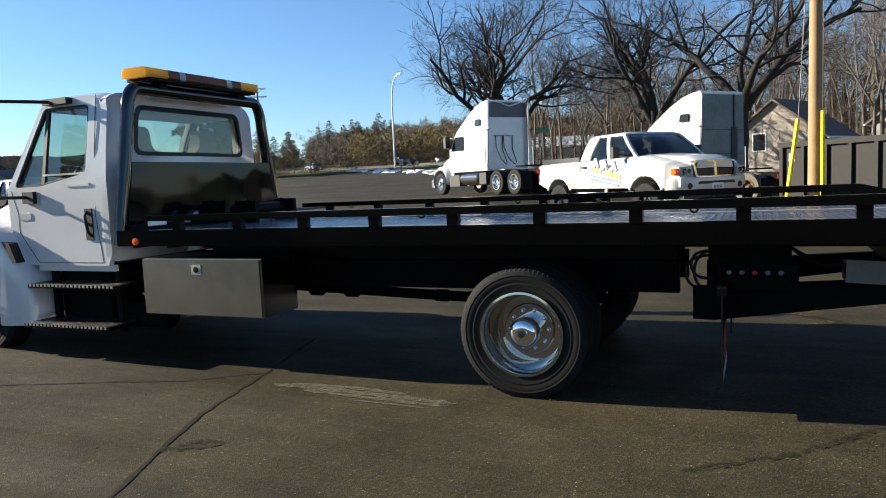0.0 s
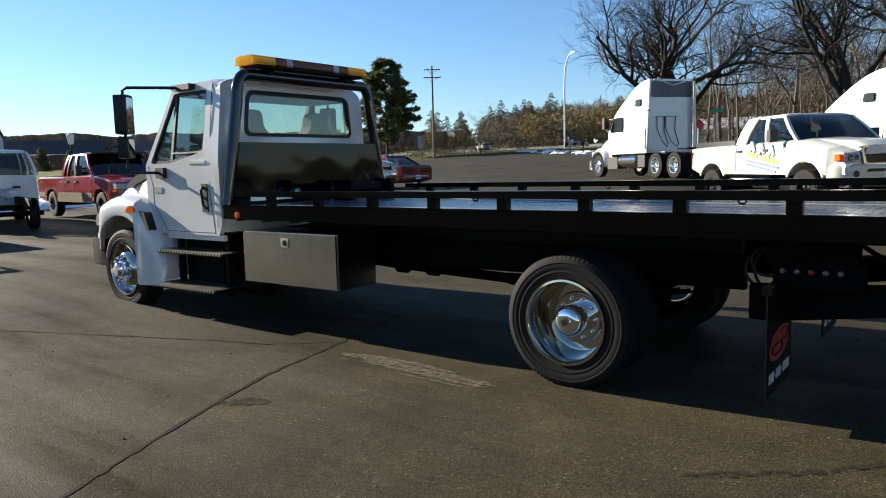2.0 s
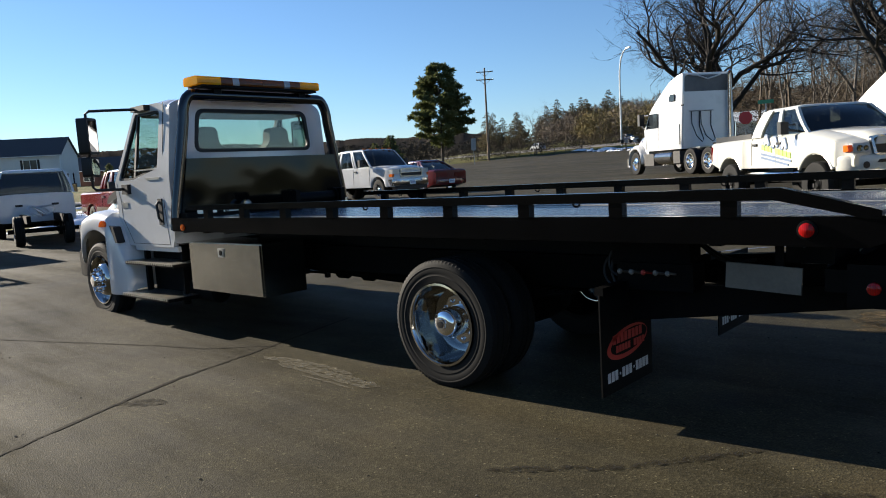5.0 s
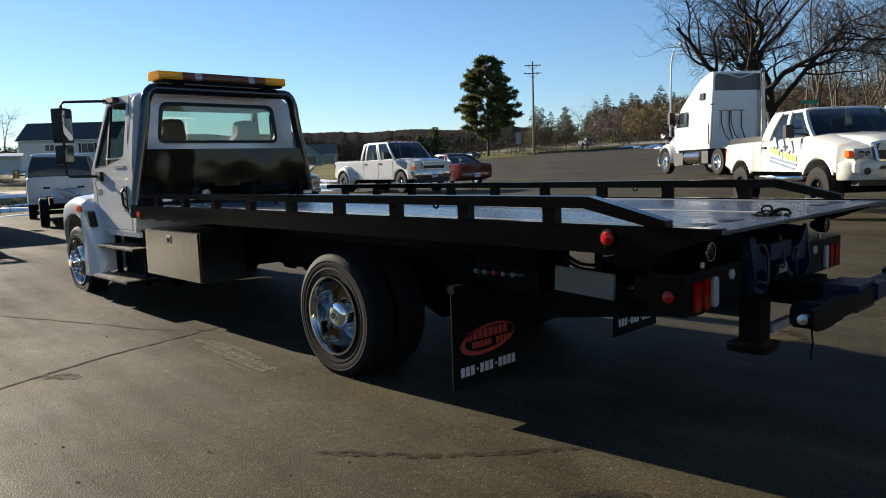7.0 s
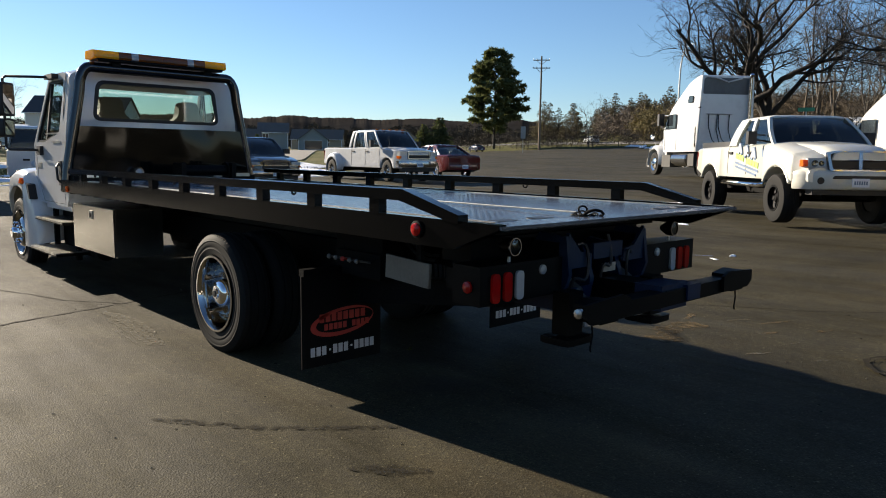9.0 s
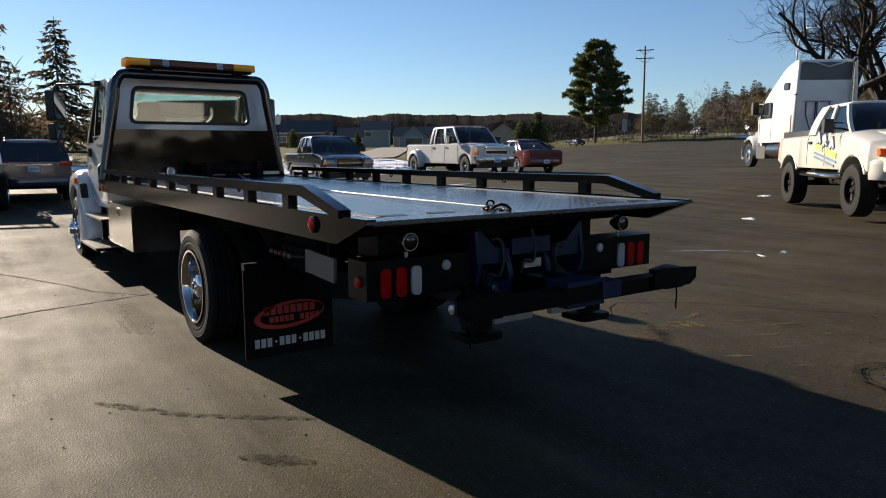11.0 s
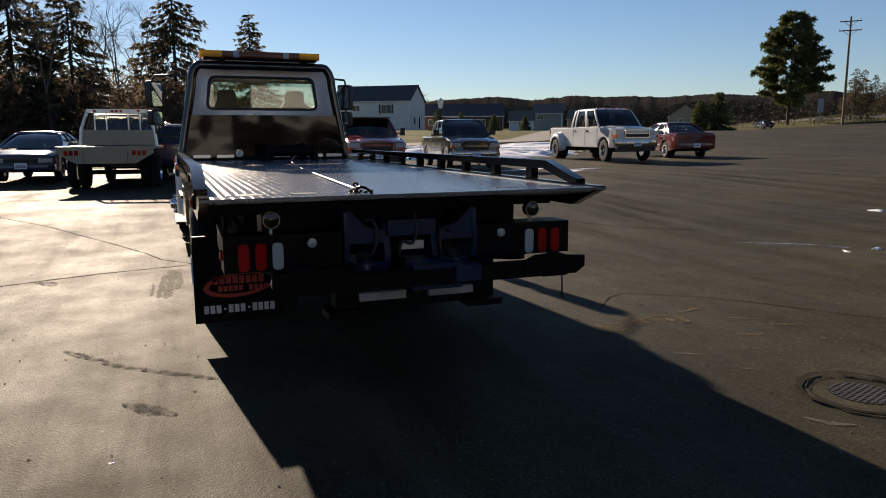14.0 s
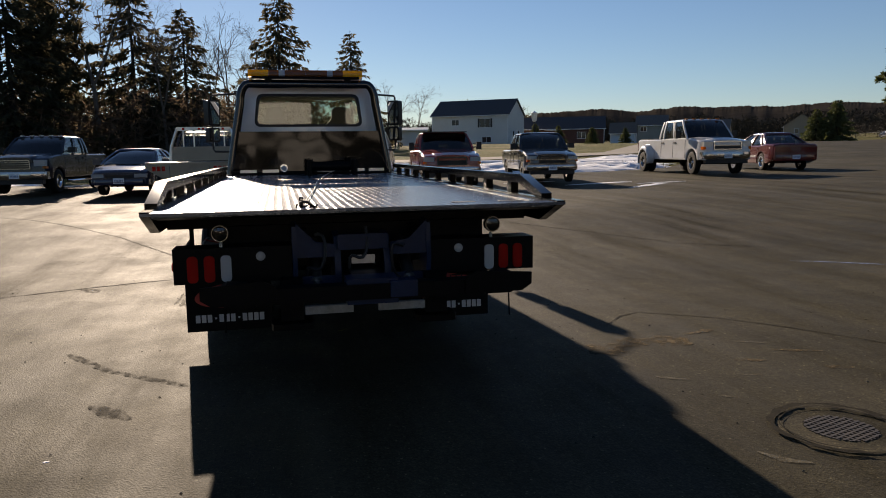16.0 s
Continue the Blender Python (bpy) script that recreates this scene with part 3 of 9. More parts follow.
# chassis
for s in (-1, 1):
    boxed("frame_rail", (-6.9, 1.03, s * 0.43 - 0.04, s * 0.43 + 0.04, 0.7, 0.95), "chassis", tow)
    boxed("subframe_rail", (-3.6, 2.9, s * 0.4 - 0.05, s * 0.4 + 0.05, 1.06, 1.142), "black_satin", tow)
    boxed("subframe_web", (-3.6, 1.0, s * 0.4 - 0.02, s * 0.4 + 0.02, 0.955, 1.058), "black_satin", tow)
for x in (-3.4, -2.4, -1.4, -0.5, 0.6):
    boxed("cross_member", (x - 0.05, x + 0.05, -0.39, 0.39, 0.76, 0.9), "chassis", tow)
for k in range(16):
    x = -3.8 + 0.42 * k
    boxed("bed_cross_member", (x - 0.035, x + 0.035, -1.24, 1.24, 1.145, 1.235), "black_satin", tow)
bm = B()
tube(bm, [(-4.6, 0, 0.72), (-2.6, 0, 0.6)], 0.05, 12)
tube(bm, [(-2.55, 0, 0.6), (-0.3, 0, 0.52)], 0.05, 12)
for px, pz, pr in ((-2.62, 0.6, 0.085), (-2.2, 0.585, 0.075), (-1.2, 0.55, 0.06), (-0.45, 0.52, 0.085)):
    lathe(bm, [(-0.07, pr * 0.6), (-0.06, pr), (0.06, pr), (0.07, pr * 0.6)], (px, 0, pz), "x", 12)
part("drive_shaft", bm, "chassis", tow)
bm = B()
tube(bm, [(0, -1.0, 0.5), (0, -0.3, 0.5), (0, 0.3, 0.5), (0, 1.0, 0.5)], 0.075, 12)
lathe(bm, [(-0.24, 0.06), (-0.16, 0.18), (0.0, 0.23), (0.14, 0.18), (0.3, 0.08)], (0, 0, 0.5), "x", 18)
part("rear_axle", bm, "chassis", tow)
bm = B()
tube(bm, [(-6.02, -0.95, 0.46), (-6.02, -0.5, 0.42), (-6.02, 0.5, 0.42), (-6.02, 0.95, 0.46)], 0.06, 10)
part("front_axle", bm, "chassis", tow)
for s in (-1, 1):
    bm = B()
    for k in range(7):
        ln = 0.72 - 0.08 * k
        rings = []
        for u in (-1, -0.5, 0, 0.5, 1):
            xx, zz = u * ln, 0.58 + 0.018 * k + 0.09 * u * u * (ln / 0.72) ** 2
            rings.append([(xx, s * 0.52 - 0.04, zz), (xx, s * 0.52 + 0.04, zz), (xx, s * 0.52 + 0.04, zz + 0.014), (xx, s * 0.52 - 0.04, zz + 0.014)])
        loft(bm, rings)
    part("leaf_spring", bm, "chassis", tow)
boxed("fuel_tank", (-2.32, -1.55, 0.5, 1.12, 0.74, 1.05), "chassis", tow, "", 0.05)
for ux, uz in ((-2.1, 0.68), (-0.45, 0.565), (-1.95, 0.67)):
    bm = B()
    lathe(bm, [(-0.1, 0.0), (-0.09, 0.06), (-0.03, 0.085), (0.03, 0.085), (0.09, 0.06), (0.1, 0.0)], (ux, 0, uz), "x", 14)
    part("shaft_joint", bm, "chassis", tow)
boxed("engine_block", (-6.6, -5.0, -0.36, 0.36, 0.5, 1.2), "chassis", tow, "", 0.05)
bm = B()
tube(bm, [(-4.9, 0.55, 0.62), (-2.7, 0.55, 0.6), (-1.2, 0.62, 0.62), (-0.75, 0.65, 1.0), (0.6, 0.65, 1.0), (0.9, 0.66, 0.92)], 0.055, 10)
part("exhaust_pipe", bm, "chassis", tow)
for x0, x1, zt, drop in ((1.1, 1.3, 1.03, 0.26), (1.14, 1.3, 1.06, 0.2), (1.16, 1.34, 1.08, 0.34)):
    bm = B()
    tube(bm, [(x1 - (x1 - x0) * math.sin(math.pi * t) ** 0.8, -0.72 - 0.04 * t, zt - drop * t + 0.03 * math.sin(2 * math.pi * t)) for t in [k / 12 for k in range(13)]], 0.011, 6)
    part("hydraulic_hose", bm, "plastic", tow)
for y0, z1 in ((-0.74, 0.97), (-0.7, 1.0)):
    bm = B()
    tube(bm, [(1.78 + 0.34 * t, y0, 1.1 + (z1 - 1.1) * t - 0.05 * math.sin(math.pi * t)) for t in [k / 10 for k in range(11)]], 0.012, 6)
    part("hydraulic_hose", bm, "plastic", tow)
boxed("valve_bracket", (1.27, 1.8, -0.93, -0.76, 0.97, 1.17), "chassis", tow, "", 0.01)

# bed
bed = boxed("bed_floor", (-3.95, 3.12, -1.27, 1.27, 1.272, 1.302), "tread", tow, "grey treadplate deck, worn and shiny", 0.002)
for s in (-1, 1):
    bm = B()
    prism(bm, [(-3.97, 1.165), (2.84, 1.16), (3.175, 1.288), (3.175, 1.314), (-3.97, 1.314)], "y", s * 1.295, s * 1.24)
    part("bed_side", bm, "black_gloss", tow, "gloss black steel side channel", 0.006)
    bm = B()
    prism(bm, [(-3.6, 1.398), (2.42, 1.398), (2.85, 1.302), (2.9, 1.302), (2.9, 1.345), (2.45, 1.462), (-3.6, 1.448)], "y", s * 1.31, s * 1.235)
    part("bed_rail", bm, "black_gloss", tow, "black steel bed rail sloping down at its end", 0.01, 2)
    for k in range(9):
        xx = -3.22 + 0.675 * k
        boxed("rail_post", (xx - 0.045, xx + 0.045, s * 1.27 - 0.03, s * 1.27 + 0.03, 1.31, 1.405), "black_gloss", tow, "", 0.005)
    for xx in (-2.9, -0.8, 1.2):
        bm = B()
        tube(bm, [(xx + 0.025 * math.cos(a), s * 1.24, 1.395 + 0.022 * math.sin(a)) for a in [math.pi + math.pi * j / 6 for j in range(7)]], 0.007, 6)
        part("tie_ring", bm, "black_satin", tow)
boxed("tail_edge", (3.0, 3.19, -1.292, 1.292, 1.288, 1.3055), "tread", tow, "worn grey steel tail edge of the deck", 0.003)
bm = B()
prism(bm, [(2.95, 1.245), (3.14, 1.272), (2.95, 1.272)], "y", -1.23, 1.23)
part("tail_ramp", bm, "black_satin", tow)
for s in (-1, 1):
    boxed("deck_edge_strip", (-3.5, 3.0, s * 1.12 - 0.012, s * 1.12 + 0.012, 1.3, 1.309), "steel", tow, "", 0.002)
    for yy in (0.68, 1.0):
        bm = B()
        prism(bm, rounded([(2.88, s * yy - 0.08), (2.99, s * yy - 0.08), (2.99, s * yy + 0.08), (2.88, s * yy + 0.08)], 0.04), "z", 1.296, 1.3065)
        part("key_slot", bm, "plastic", tow)
bm = B()
tube(bm, [(-3.2, 0.3, 1.37), (-2.4, 0.1, 1.325), (-0.8, -0.08, 1.313), (1.0, -0.2, 1.312), (2.96, -0.36, 1.325)], 0.0055, 6)
part("winch_cable", bm, "sign_back", tow, "bare steel winch cable lying on the deck")
chain = thing("winch_hook", "", "")
chain.parent = tow
for k, (u, v, w, tilt) in enumerate(((2.64, -0.09, 1.322, 0.2), (2.68, -0.1, 1.33, 1.3), (2.715, -0.085, 1.325, 0.1), (2.74, -0.11, 1.345, 1.5), (2.75, -0.06, 1.33, 0.6), (2.72, -0.14, 1.33, 1.2), (2.78, -0.02, 1.325, 0.3), (2.77, 0.03, 1.325, 1.1))):
    bm = B()
    tube(bm, [(u + 0.03 * math.cos(a), v + 0.017 * math.sin(a) * math.cos(tilt), w + 0.017 * math.sin(a) * math.sin(tilt)) for a in [2 * math.pi * q / 12 for q in range(13)]], 0.007, 6)
    part("chain_link", bm, "black_satin", chain)
bm = B()
tube(bm, [(2.76, -0.1, 1.335), (2.8, -0.1, 1.36), (2.85, -0.085, 1.375), (2.885, -0.05, 1.365), (2.89, -0.015, 1.34), (2.865, 0.01, 1.325), (2.83, 0.005, 1.322)], 0.016, 10, 0.009)
part("hook", bm, "black_satin", chain, "black forged hook")
bm = B()
tube(bm, [(2.735 + 0.04 * math.cos(a), -0.1 + 0.012 * math.sin(2 * a), 1.362 + 0.04 * math.sin(a)) for a in [2 * math.pi * q / 16 for q in range(17)]], 0.009, 8)
part("ring", bm, "black_satin", chain)
chain.location = (1.1, -0.31, 0.385)
chain.scale = (0.7, 0.7, 0.7)
# winch in front of the bulkhead
bm = B()
lathe(bm, [(-0.3, 0.11), (-0.28, 0.11), (-0.28, 0.07), (0.28, 0.07), (0.28, 0.11), (0.3, 0.11)], (-3.42, 0.28, 1.43), "y", 18)
part("winch_drum", bm, "black_satin", tow)
for s in (-1, 1):
    boxed("winch_bracket", (-3.55, -3.28, 0.28 + s * 0.34 - 0.03, 0.28 + s * 0.34 + 0.03, 1.302, 1.53), "black_satin", tow)

# bulkhead behind the cab
bm = B()
prism(bm, [(-1.19, 1.3), (1.19, 1.3), (1.06, 1.965), (-1.06, 1.965)], "x", -3.955, -3.935)
part("bulkhead_panel", bm, "bulkhead", tow, "mirror-black painted steel bulkhead panel", 0.004)
boxed("bulkhead_foot", (-3.96, -3.8, -1.2, 1.2, 1.302, 1.36), "black_satin", tow)
for yy in (-0.95, -0.62, 0.2, 0.7, 1.0):
    boxed("reflector_strip", (-3.8, -3.795, yy - 0.12, yy + 0.12, 1.34, 1.385), "dull_metal", tow, "", 0.001)
arch_pts = [(-3.99, -1.235, 1.17), (-3.99, -1.2, 1.45), (-3.99, -1.1, 2.0), (-3.99, -1.03, 2.4)]
corner = [(-3.99, -1.03 + 0.14 * (1 - math.cos(a)), 2.4 + 0.285 * math.sin(a)) for a in [math.pi / 2 * k / 6 for k in range(1, 7)]]
half = arch_pts + corner
bm = B()
tube(bm, half + [(x, -y, z) for x, y, z in reversed(half)], 0.063, 16)
part("bulkhead_arch", bm, "arch_gloss", tow, "glossy black bent-tube arch over the cab's back")
for yy in (-0.42, 0.42):
    lamp = thing("bed_work_lamp", "", "")
    lamp.parent = tow
    bm = B()
    lathe(bm, [(0.0, 0.05), (0.06, 0.058), (0.07, 0.058), (0.07, 0.05), (0.06, 0.045)], (-3.86, yy, 1.405), "x", 18)
    part("housing", bm, "chrome", lamp)
    bm = B()
    lathe(bm, [(0.05, 0.048), (0.072, 0.03), (0.076, 0.0)], (-3.86, yy, 1.405), "x", 16)
    part("lens", bm, "clear_lens", lamp)

# light bar
bar = thing("light_bar", "", "")
bar.parent = tow


def bar_lens(y0, y1, material, name="lens"):
    bm = B()
    prism(bm, rounded([(-4.16, 2.785), (-3.84, 2.785), (-3.85, 2.885), (-4.15, 2.885)], 0.03), "y", y0, y1)
    return part(name, bm, material, bar, "", 0.004)


def bar_y(y):
    """Place along the bar, which sits a little towards the driver's side."""
    return -0.035 + y * 0.965


bm = B()
prism(bm, rounded([(-4.15, 2.755), (-3.85, 2.755), (-3.85, 2.79), (-4.15, 2.79)], 0.01, 2), "y", bar_y(-0.84), bar_y(0.84))
part("base", bm, "black_satin", bar)
for y0, y1, mm in ((-0.89, -0.58, "amber"), (-0.578, -0.42, "dark_amber"), (-0.418, -0.33, "clear_lens"), (-0.328, -0.002, "dark_amber"), (0.002, 0.328, "dark_amber"),
                   (0.33, 0.418, "clear_lens"), (0.42, 0.578, "dark_amber"), (0.58, 0.89, "amber")):
    bar_lens(bar_y(y0), bar_y(y1), mm)
boxed("lamp_insert", (-4.12, -3.88, bar_y(-0.85), bar_y(0.85), 2.79, 2.85), "steel", bar)
for s in (-1, 1):
    boxed("bar_bracket", (-4.05, -3.92, s * 0.6 - 0.05, s * 0.6 + 0.05, 2.7, 2.76), "black_satin", bar)

# cab shell
def cab_y(z):
    return 1.15 - 0.08 * smooth01((z - 1.75) / 0.9)


side_out = [(-5.6, 0.96), (-4.27, 0.96), (-4.21, 1.08), (-4.21, 2.38), (-4.24, 2.52), (-4.3, 2.6), (-4.45, 2.64), (-4.95, 2.645), (-5.07, 2.6), (-5.13, 2.55), (-5.63, 1.75)]
side_in = rounded([(-5.52, 1.77), (-5.13, 1.77), (-4.48, 1.885), (-4.44, 2.555), (-5.07, 2.555)], 0.05, 3)
for s in (-1, 1):
    bm = B()
    frame_panel(bm, side_out, side_in, lambda u, v, d: (u, s * (cab_y(v) - d), v), 0.06)
    part("cab_side", bm, "white_paint", tow, "", 0.006)
    bm = B()
    loft(bm, [[(u, s * (cab_y(v) - d), v) for u, v, d in ((-5.145, 1.775, 0.02), (-5.1, 1.775, 0.02), (-5.1, 1.775, 0.05), (-5.145, 1.775, 0.05))], [(u, s * (cab_y(v) - d), v) for u, v, d in ((-5.06, 2.56, 0.02), (-5.02, 2.56, 0.02), (-5.02, 2.56, 0.05), (-5.06, 2.56, 0.05))]])
    part("window_divider", bm, "plastic", tow)
    bm = B()
    loft(bm, [[(u, s * (cab_y(v) - 0.035 - d), v) for u, v in ((-5.53, 1.76), (-5.13, 1.76), (-4.47, 1.87), (-4.43, 2.57), (-5.08, 2.57))] for d in (0, 0.004)])
    part("side_glass", bm, "glass", tow).visible_shadow = False
    bm = B()
    frame_panel(bm, side_in, rounded([(-5.475, 1.8), (-5.13, 1.795), (-4.505, 1.91), (-4.47, 2.53), (-5.055, 2.53)], 0.04, 3), lambda u, v, d: (u, s * (cab_y(v) - 0.012 - d), v), 0.03)
    part("window_seal", bm, "plastic", tow)
    # door seams, handle, drip strip
    bm = B()
    for pts in ([(-5.25, 0.99), (-5.5, 1.3), (-5.5, 1.5), (-5.58, 1.74)], [(-4.33, 0.99), (-4.39, 1.45), (-4.36, 2.1), (-4.34, 2.64)], [(-5.25, 0.99), (-4.33, 0.99)]):
        tube(bm, [(u, s * (cab_y(v) - 0.001), v) for u, v in pts], 0.0042, 4)
    part("door_seam", bm, "plastic", tow)
    bm = B()
    box(bm, -4.53, -4.43, s * 1.15 - 0.012, s * 1.15 + 0.012, 1.22, 1.53)
    part("door_recess", bm, "plastic", tow, "", 0.02, 2)
    bm = B()
    tube(bm, [(-4.46, s * 1.16, 1.26), (-4.46, s * 1.195, 1.3), (-4.49, s * 1.195, 1.46), (-4.5, s * 1.16, 1.5)], 0.015, 8)
    part("door_handle", bm, "plastic", tow)
    bm = B()
    box(bm, -4.76, -4.44, s * 1.149 - 0.008, s * 1.149 + 0.008, 1.755, 1.785)
    part("belt_moulding", bm, "dull_metal", tow, "", 0.003)
    bm = B()
    box(bm, -5.09, -4.49, s * 1.138 - 0.006, s * 1.138 + 0.006, 1.872, 1.89)
    part("window_sill", bm, "dull_metal", tow, "", 0.003)
    boxed("model_badge", (-5.47, -5.31, s * 1.15 - 0.006, s * 1.15 + 0.006, 1.43, 1.5), "dull_metal", tow, "", 0.002)
    boxed("cab_sill", (-5.3, -4.22, s * 1.1 - 0.02, s * 1.1 + 0.02, 0.9, 0.965), "white_paint", tow)

bm = B()
back_out = rounded([(-1.15, 1.0), (1.15, 1.0), (1.15, 1.8), (1.07, 2.6), (0.94, 2.66), (-0.94, 2.66), (-1.07, 2.6), (-1.15, 1.8)], 0.05, 2)
back_in = rounded([(-0.83, 2.055), (0.83, 2.055), (0.77, 2.535), (-0.77, 2.535)], 0.1, 5)


def back_x(y, z):
    return -4.13 - 0.09 * (abs(y) / 1.15) ** 6 - 0.05 * smooth01((z - 2.48) / 0.2)


frame_panel(bm, back_out, back_in, lambda u, v, d: (back_x(u, v) - d, u, v), 0.07)
part("cab_back", bm, "white_paint", tow, "", 0.012, 2)
bm = B()
frame_panel(bm, rounded([(-0.845, 2.04), (0.845, 2.04), (0.785, 2.55), (-0.785, 2.55)], 0.11, 5), rounded([(-0.8, 2.08), (0.8, 2.08), (0.74, 2.51), (-0.74, 2.51)], 0.09, 5), lambda u, v, d: (back_x(u, v) + 0.006 - d, u, v), 0.03)
part("rear_window_seal", bm, "plastic", tow)
bm = B()
prism(bm, rounded([(-0.83, 2.055), (0.83, 2.055), (0.77, 2.535), (-0.77, 2.535)], 0.1, 5), "x", -4.182, -4.178)
part("rear_window", bm, "glass", tow).visible_shadow = False
# roof
bm = B()
rings = []
for xx, zz, ww in ((-4.2, 2.56, 1.02), (-4.22, 2.62, 1.02), (-4.29, 2.665, 1.03), (-4.5, 2.69, 1.04), (-4.85, 2.685, 1.04), (-5.02, 2.655, 1.035), (-5.1, 2.61, 1.03), (-5.13, 2.56, 1.02)):
    rings.append([(xx, -ww - 0.025, min(zz, 2.56)), (xx, -ww, max(2.56, zz - 0.045)), (xx, -ww * 0.88, max(2.56, zz - 0.005)), (xx, -ww * 0.4, zz + 0.005), (xx, ww * 0.4, zz + 0.005), (xx, ww * 0.88, max(2.56, zz - 0.005)), (xx, ww, max(2.56, zz - 0.045)), (xx, ww + 0.025, min(zz, 2.56)),
                  (xx, ww * 0.9, 2.53), (xx, -ww * 0.9, 2.53)])
loft(bm, rings)
part("cab_roof", bm, "white_paint", tow, angle=50)
for yy in (-0.6, -0.3, 0.0, 0.3, 0.6):
    boxed("roof_marker", (-5.06, -4.96, yy - 0.05, yy + 0.05, 2.66, 2.695), "orange_lens", tow, "", 0.015)
for yy in (-0.5, 0.15, 0.55):
    boxed("roof_rib_clip", (-4.23, -4.17, yy - 0.045, yy + 0.045, 2.625, 2.66), "white_paint", tow)
# windscreen, cowl, firewall, floor
bm = B()
pane(bm, (-5.61, -1.1, 1.77), (-5.61, 1.1, 1.77), (-5.1, 1.02, 2.58), (-5.1, -1.02, 2.58), (-0.1, 0, 0), 0.004)
part("windscreen", bm, "glass", tow).visible_shadow = False
boxed("firewall", (-5.68, -5.6, -1.12, 1.12, 0.95, 1.76), "white_paint", tow)
boxed("cab_floor", (-5.6, -4.25, -1.08, 1.08, 0.98, 1.05), "interior", tow)
boxed("dashboard", (-5.58, -5.25, -1.06, 1.06, 1.45, 1.8), "interior", tow, "", 0.05)
bm = B()
tube(bm, [(-5.13 - 0.1 * math.sin(a) * 0.6, -0.5 + 0.22 * math.cos(a), 1.82 + 0.22 * math.sin(a) * 0.8) for a in [2 * math.pi * k / 24 for k in range(25)]], 0.016, 8)
tube(bm, [(-5.13, -0.5, 1.82), (-5.4, -0.5, 1.62)], 0.03, 8)
tube(bm, [(-5.13, -0.7, 1.82), (-5.13, -0.3, 1.82)], 0.014, 6)
part("steering_wheel", bm, "plastic", tow)
for yy in (-0.52, 0.52):
    seat = thing("seat", "", "")
    seat.parent = tow
    boxed("cushion", (-5.0, -4.5, yy - 0.27, yy + 0.27, 1.05, 1.5), "interior", seat, "", 0.06)
    bm = B()
    prism(bm, rounded([(yy - 0.27, 1.45), (yy + 0.27, 1.45), (yy + 0.25, 2.08), (yy + 0.15, 2.16), (yy + 0.14, 2.36), (yy - 0.14, 2.36), (yy - 0.15, 2.16), (yy - 0.25, 2.08)], 0.09, 5), "x", -4.53, -4.38)
    part("backrest", bm, "interior", seat, "", 0.03, 2)
boxed("headliner", (-5.05, -4.25, -1.0, 1.0, 2.515, 2.54), "interior_tan", tow)
boxed("back_wall_lining", (-4.32, -4.24, -1.05, 1.05, 1.05, 2.02), "interior_tan", tow)

# hood and fenders
bm = B()
rings = []
for xx, zt, hw, zs in ((-5.6, 1.76, 1.03, 1.5), (-6.0, 1.7, 0.93, 1.42), (-6.4, 1.66, 0.82, 1.32), (-6.8, 1.55, 0.77, 1.25), (-7.1, 1.45, 0.73, 1.15), (-7.25, 1.36, 0.7, 1.05), (-7.32, 1.2, 0.66, 1.0)):
    rings.append([(xx, -hw - 0.05, 0.85), (xx, -hw - 0.04, zs), (xx, -hw, zt - 0.14), (xx, -hw + 0.1, zt - 0.04), (xx, -hw * 0.5, zt), (xx, 0, zt + 0.015),
                  (xx, hw * 0.5, zt), (xx, hw - 0.1, zt - 0.04), (xx, hw, zt - 0.14), (xx, hw + 0.04, zs), (xx, hw + 0.05, 0.85)])
loft(bm, rings)
part("hood", bm, "white_paint", tow, angle=50)
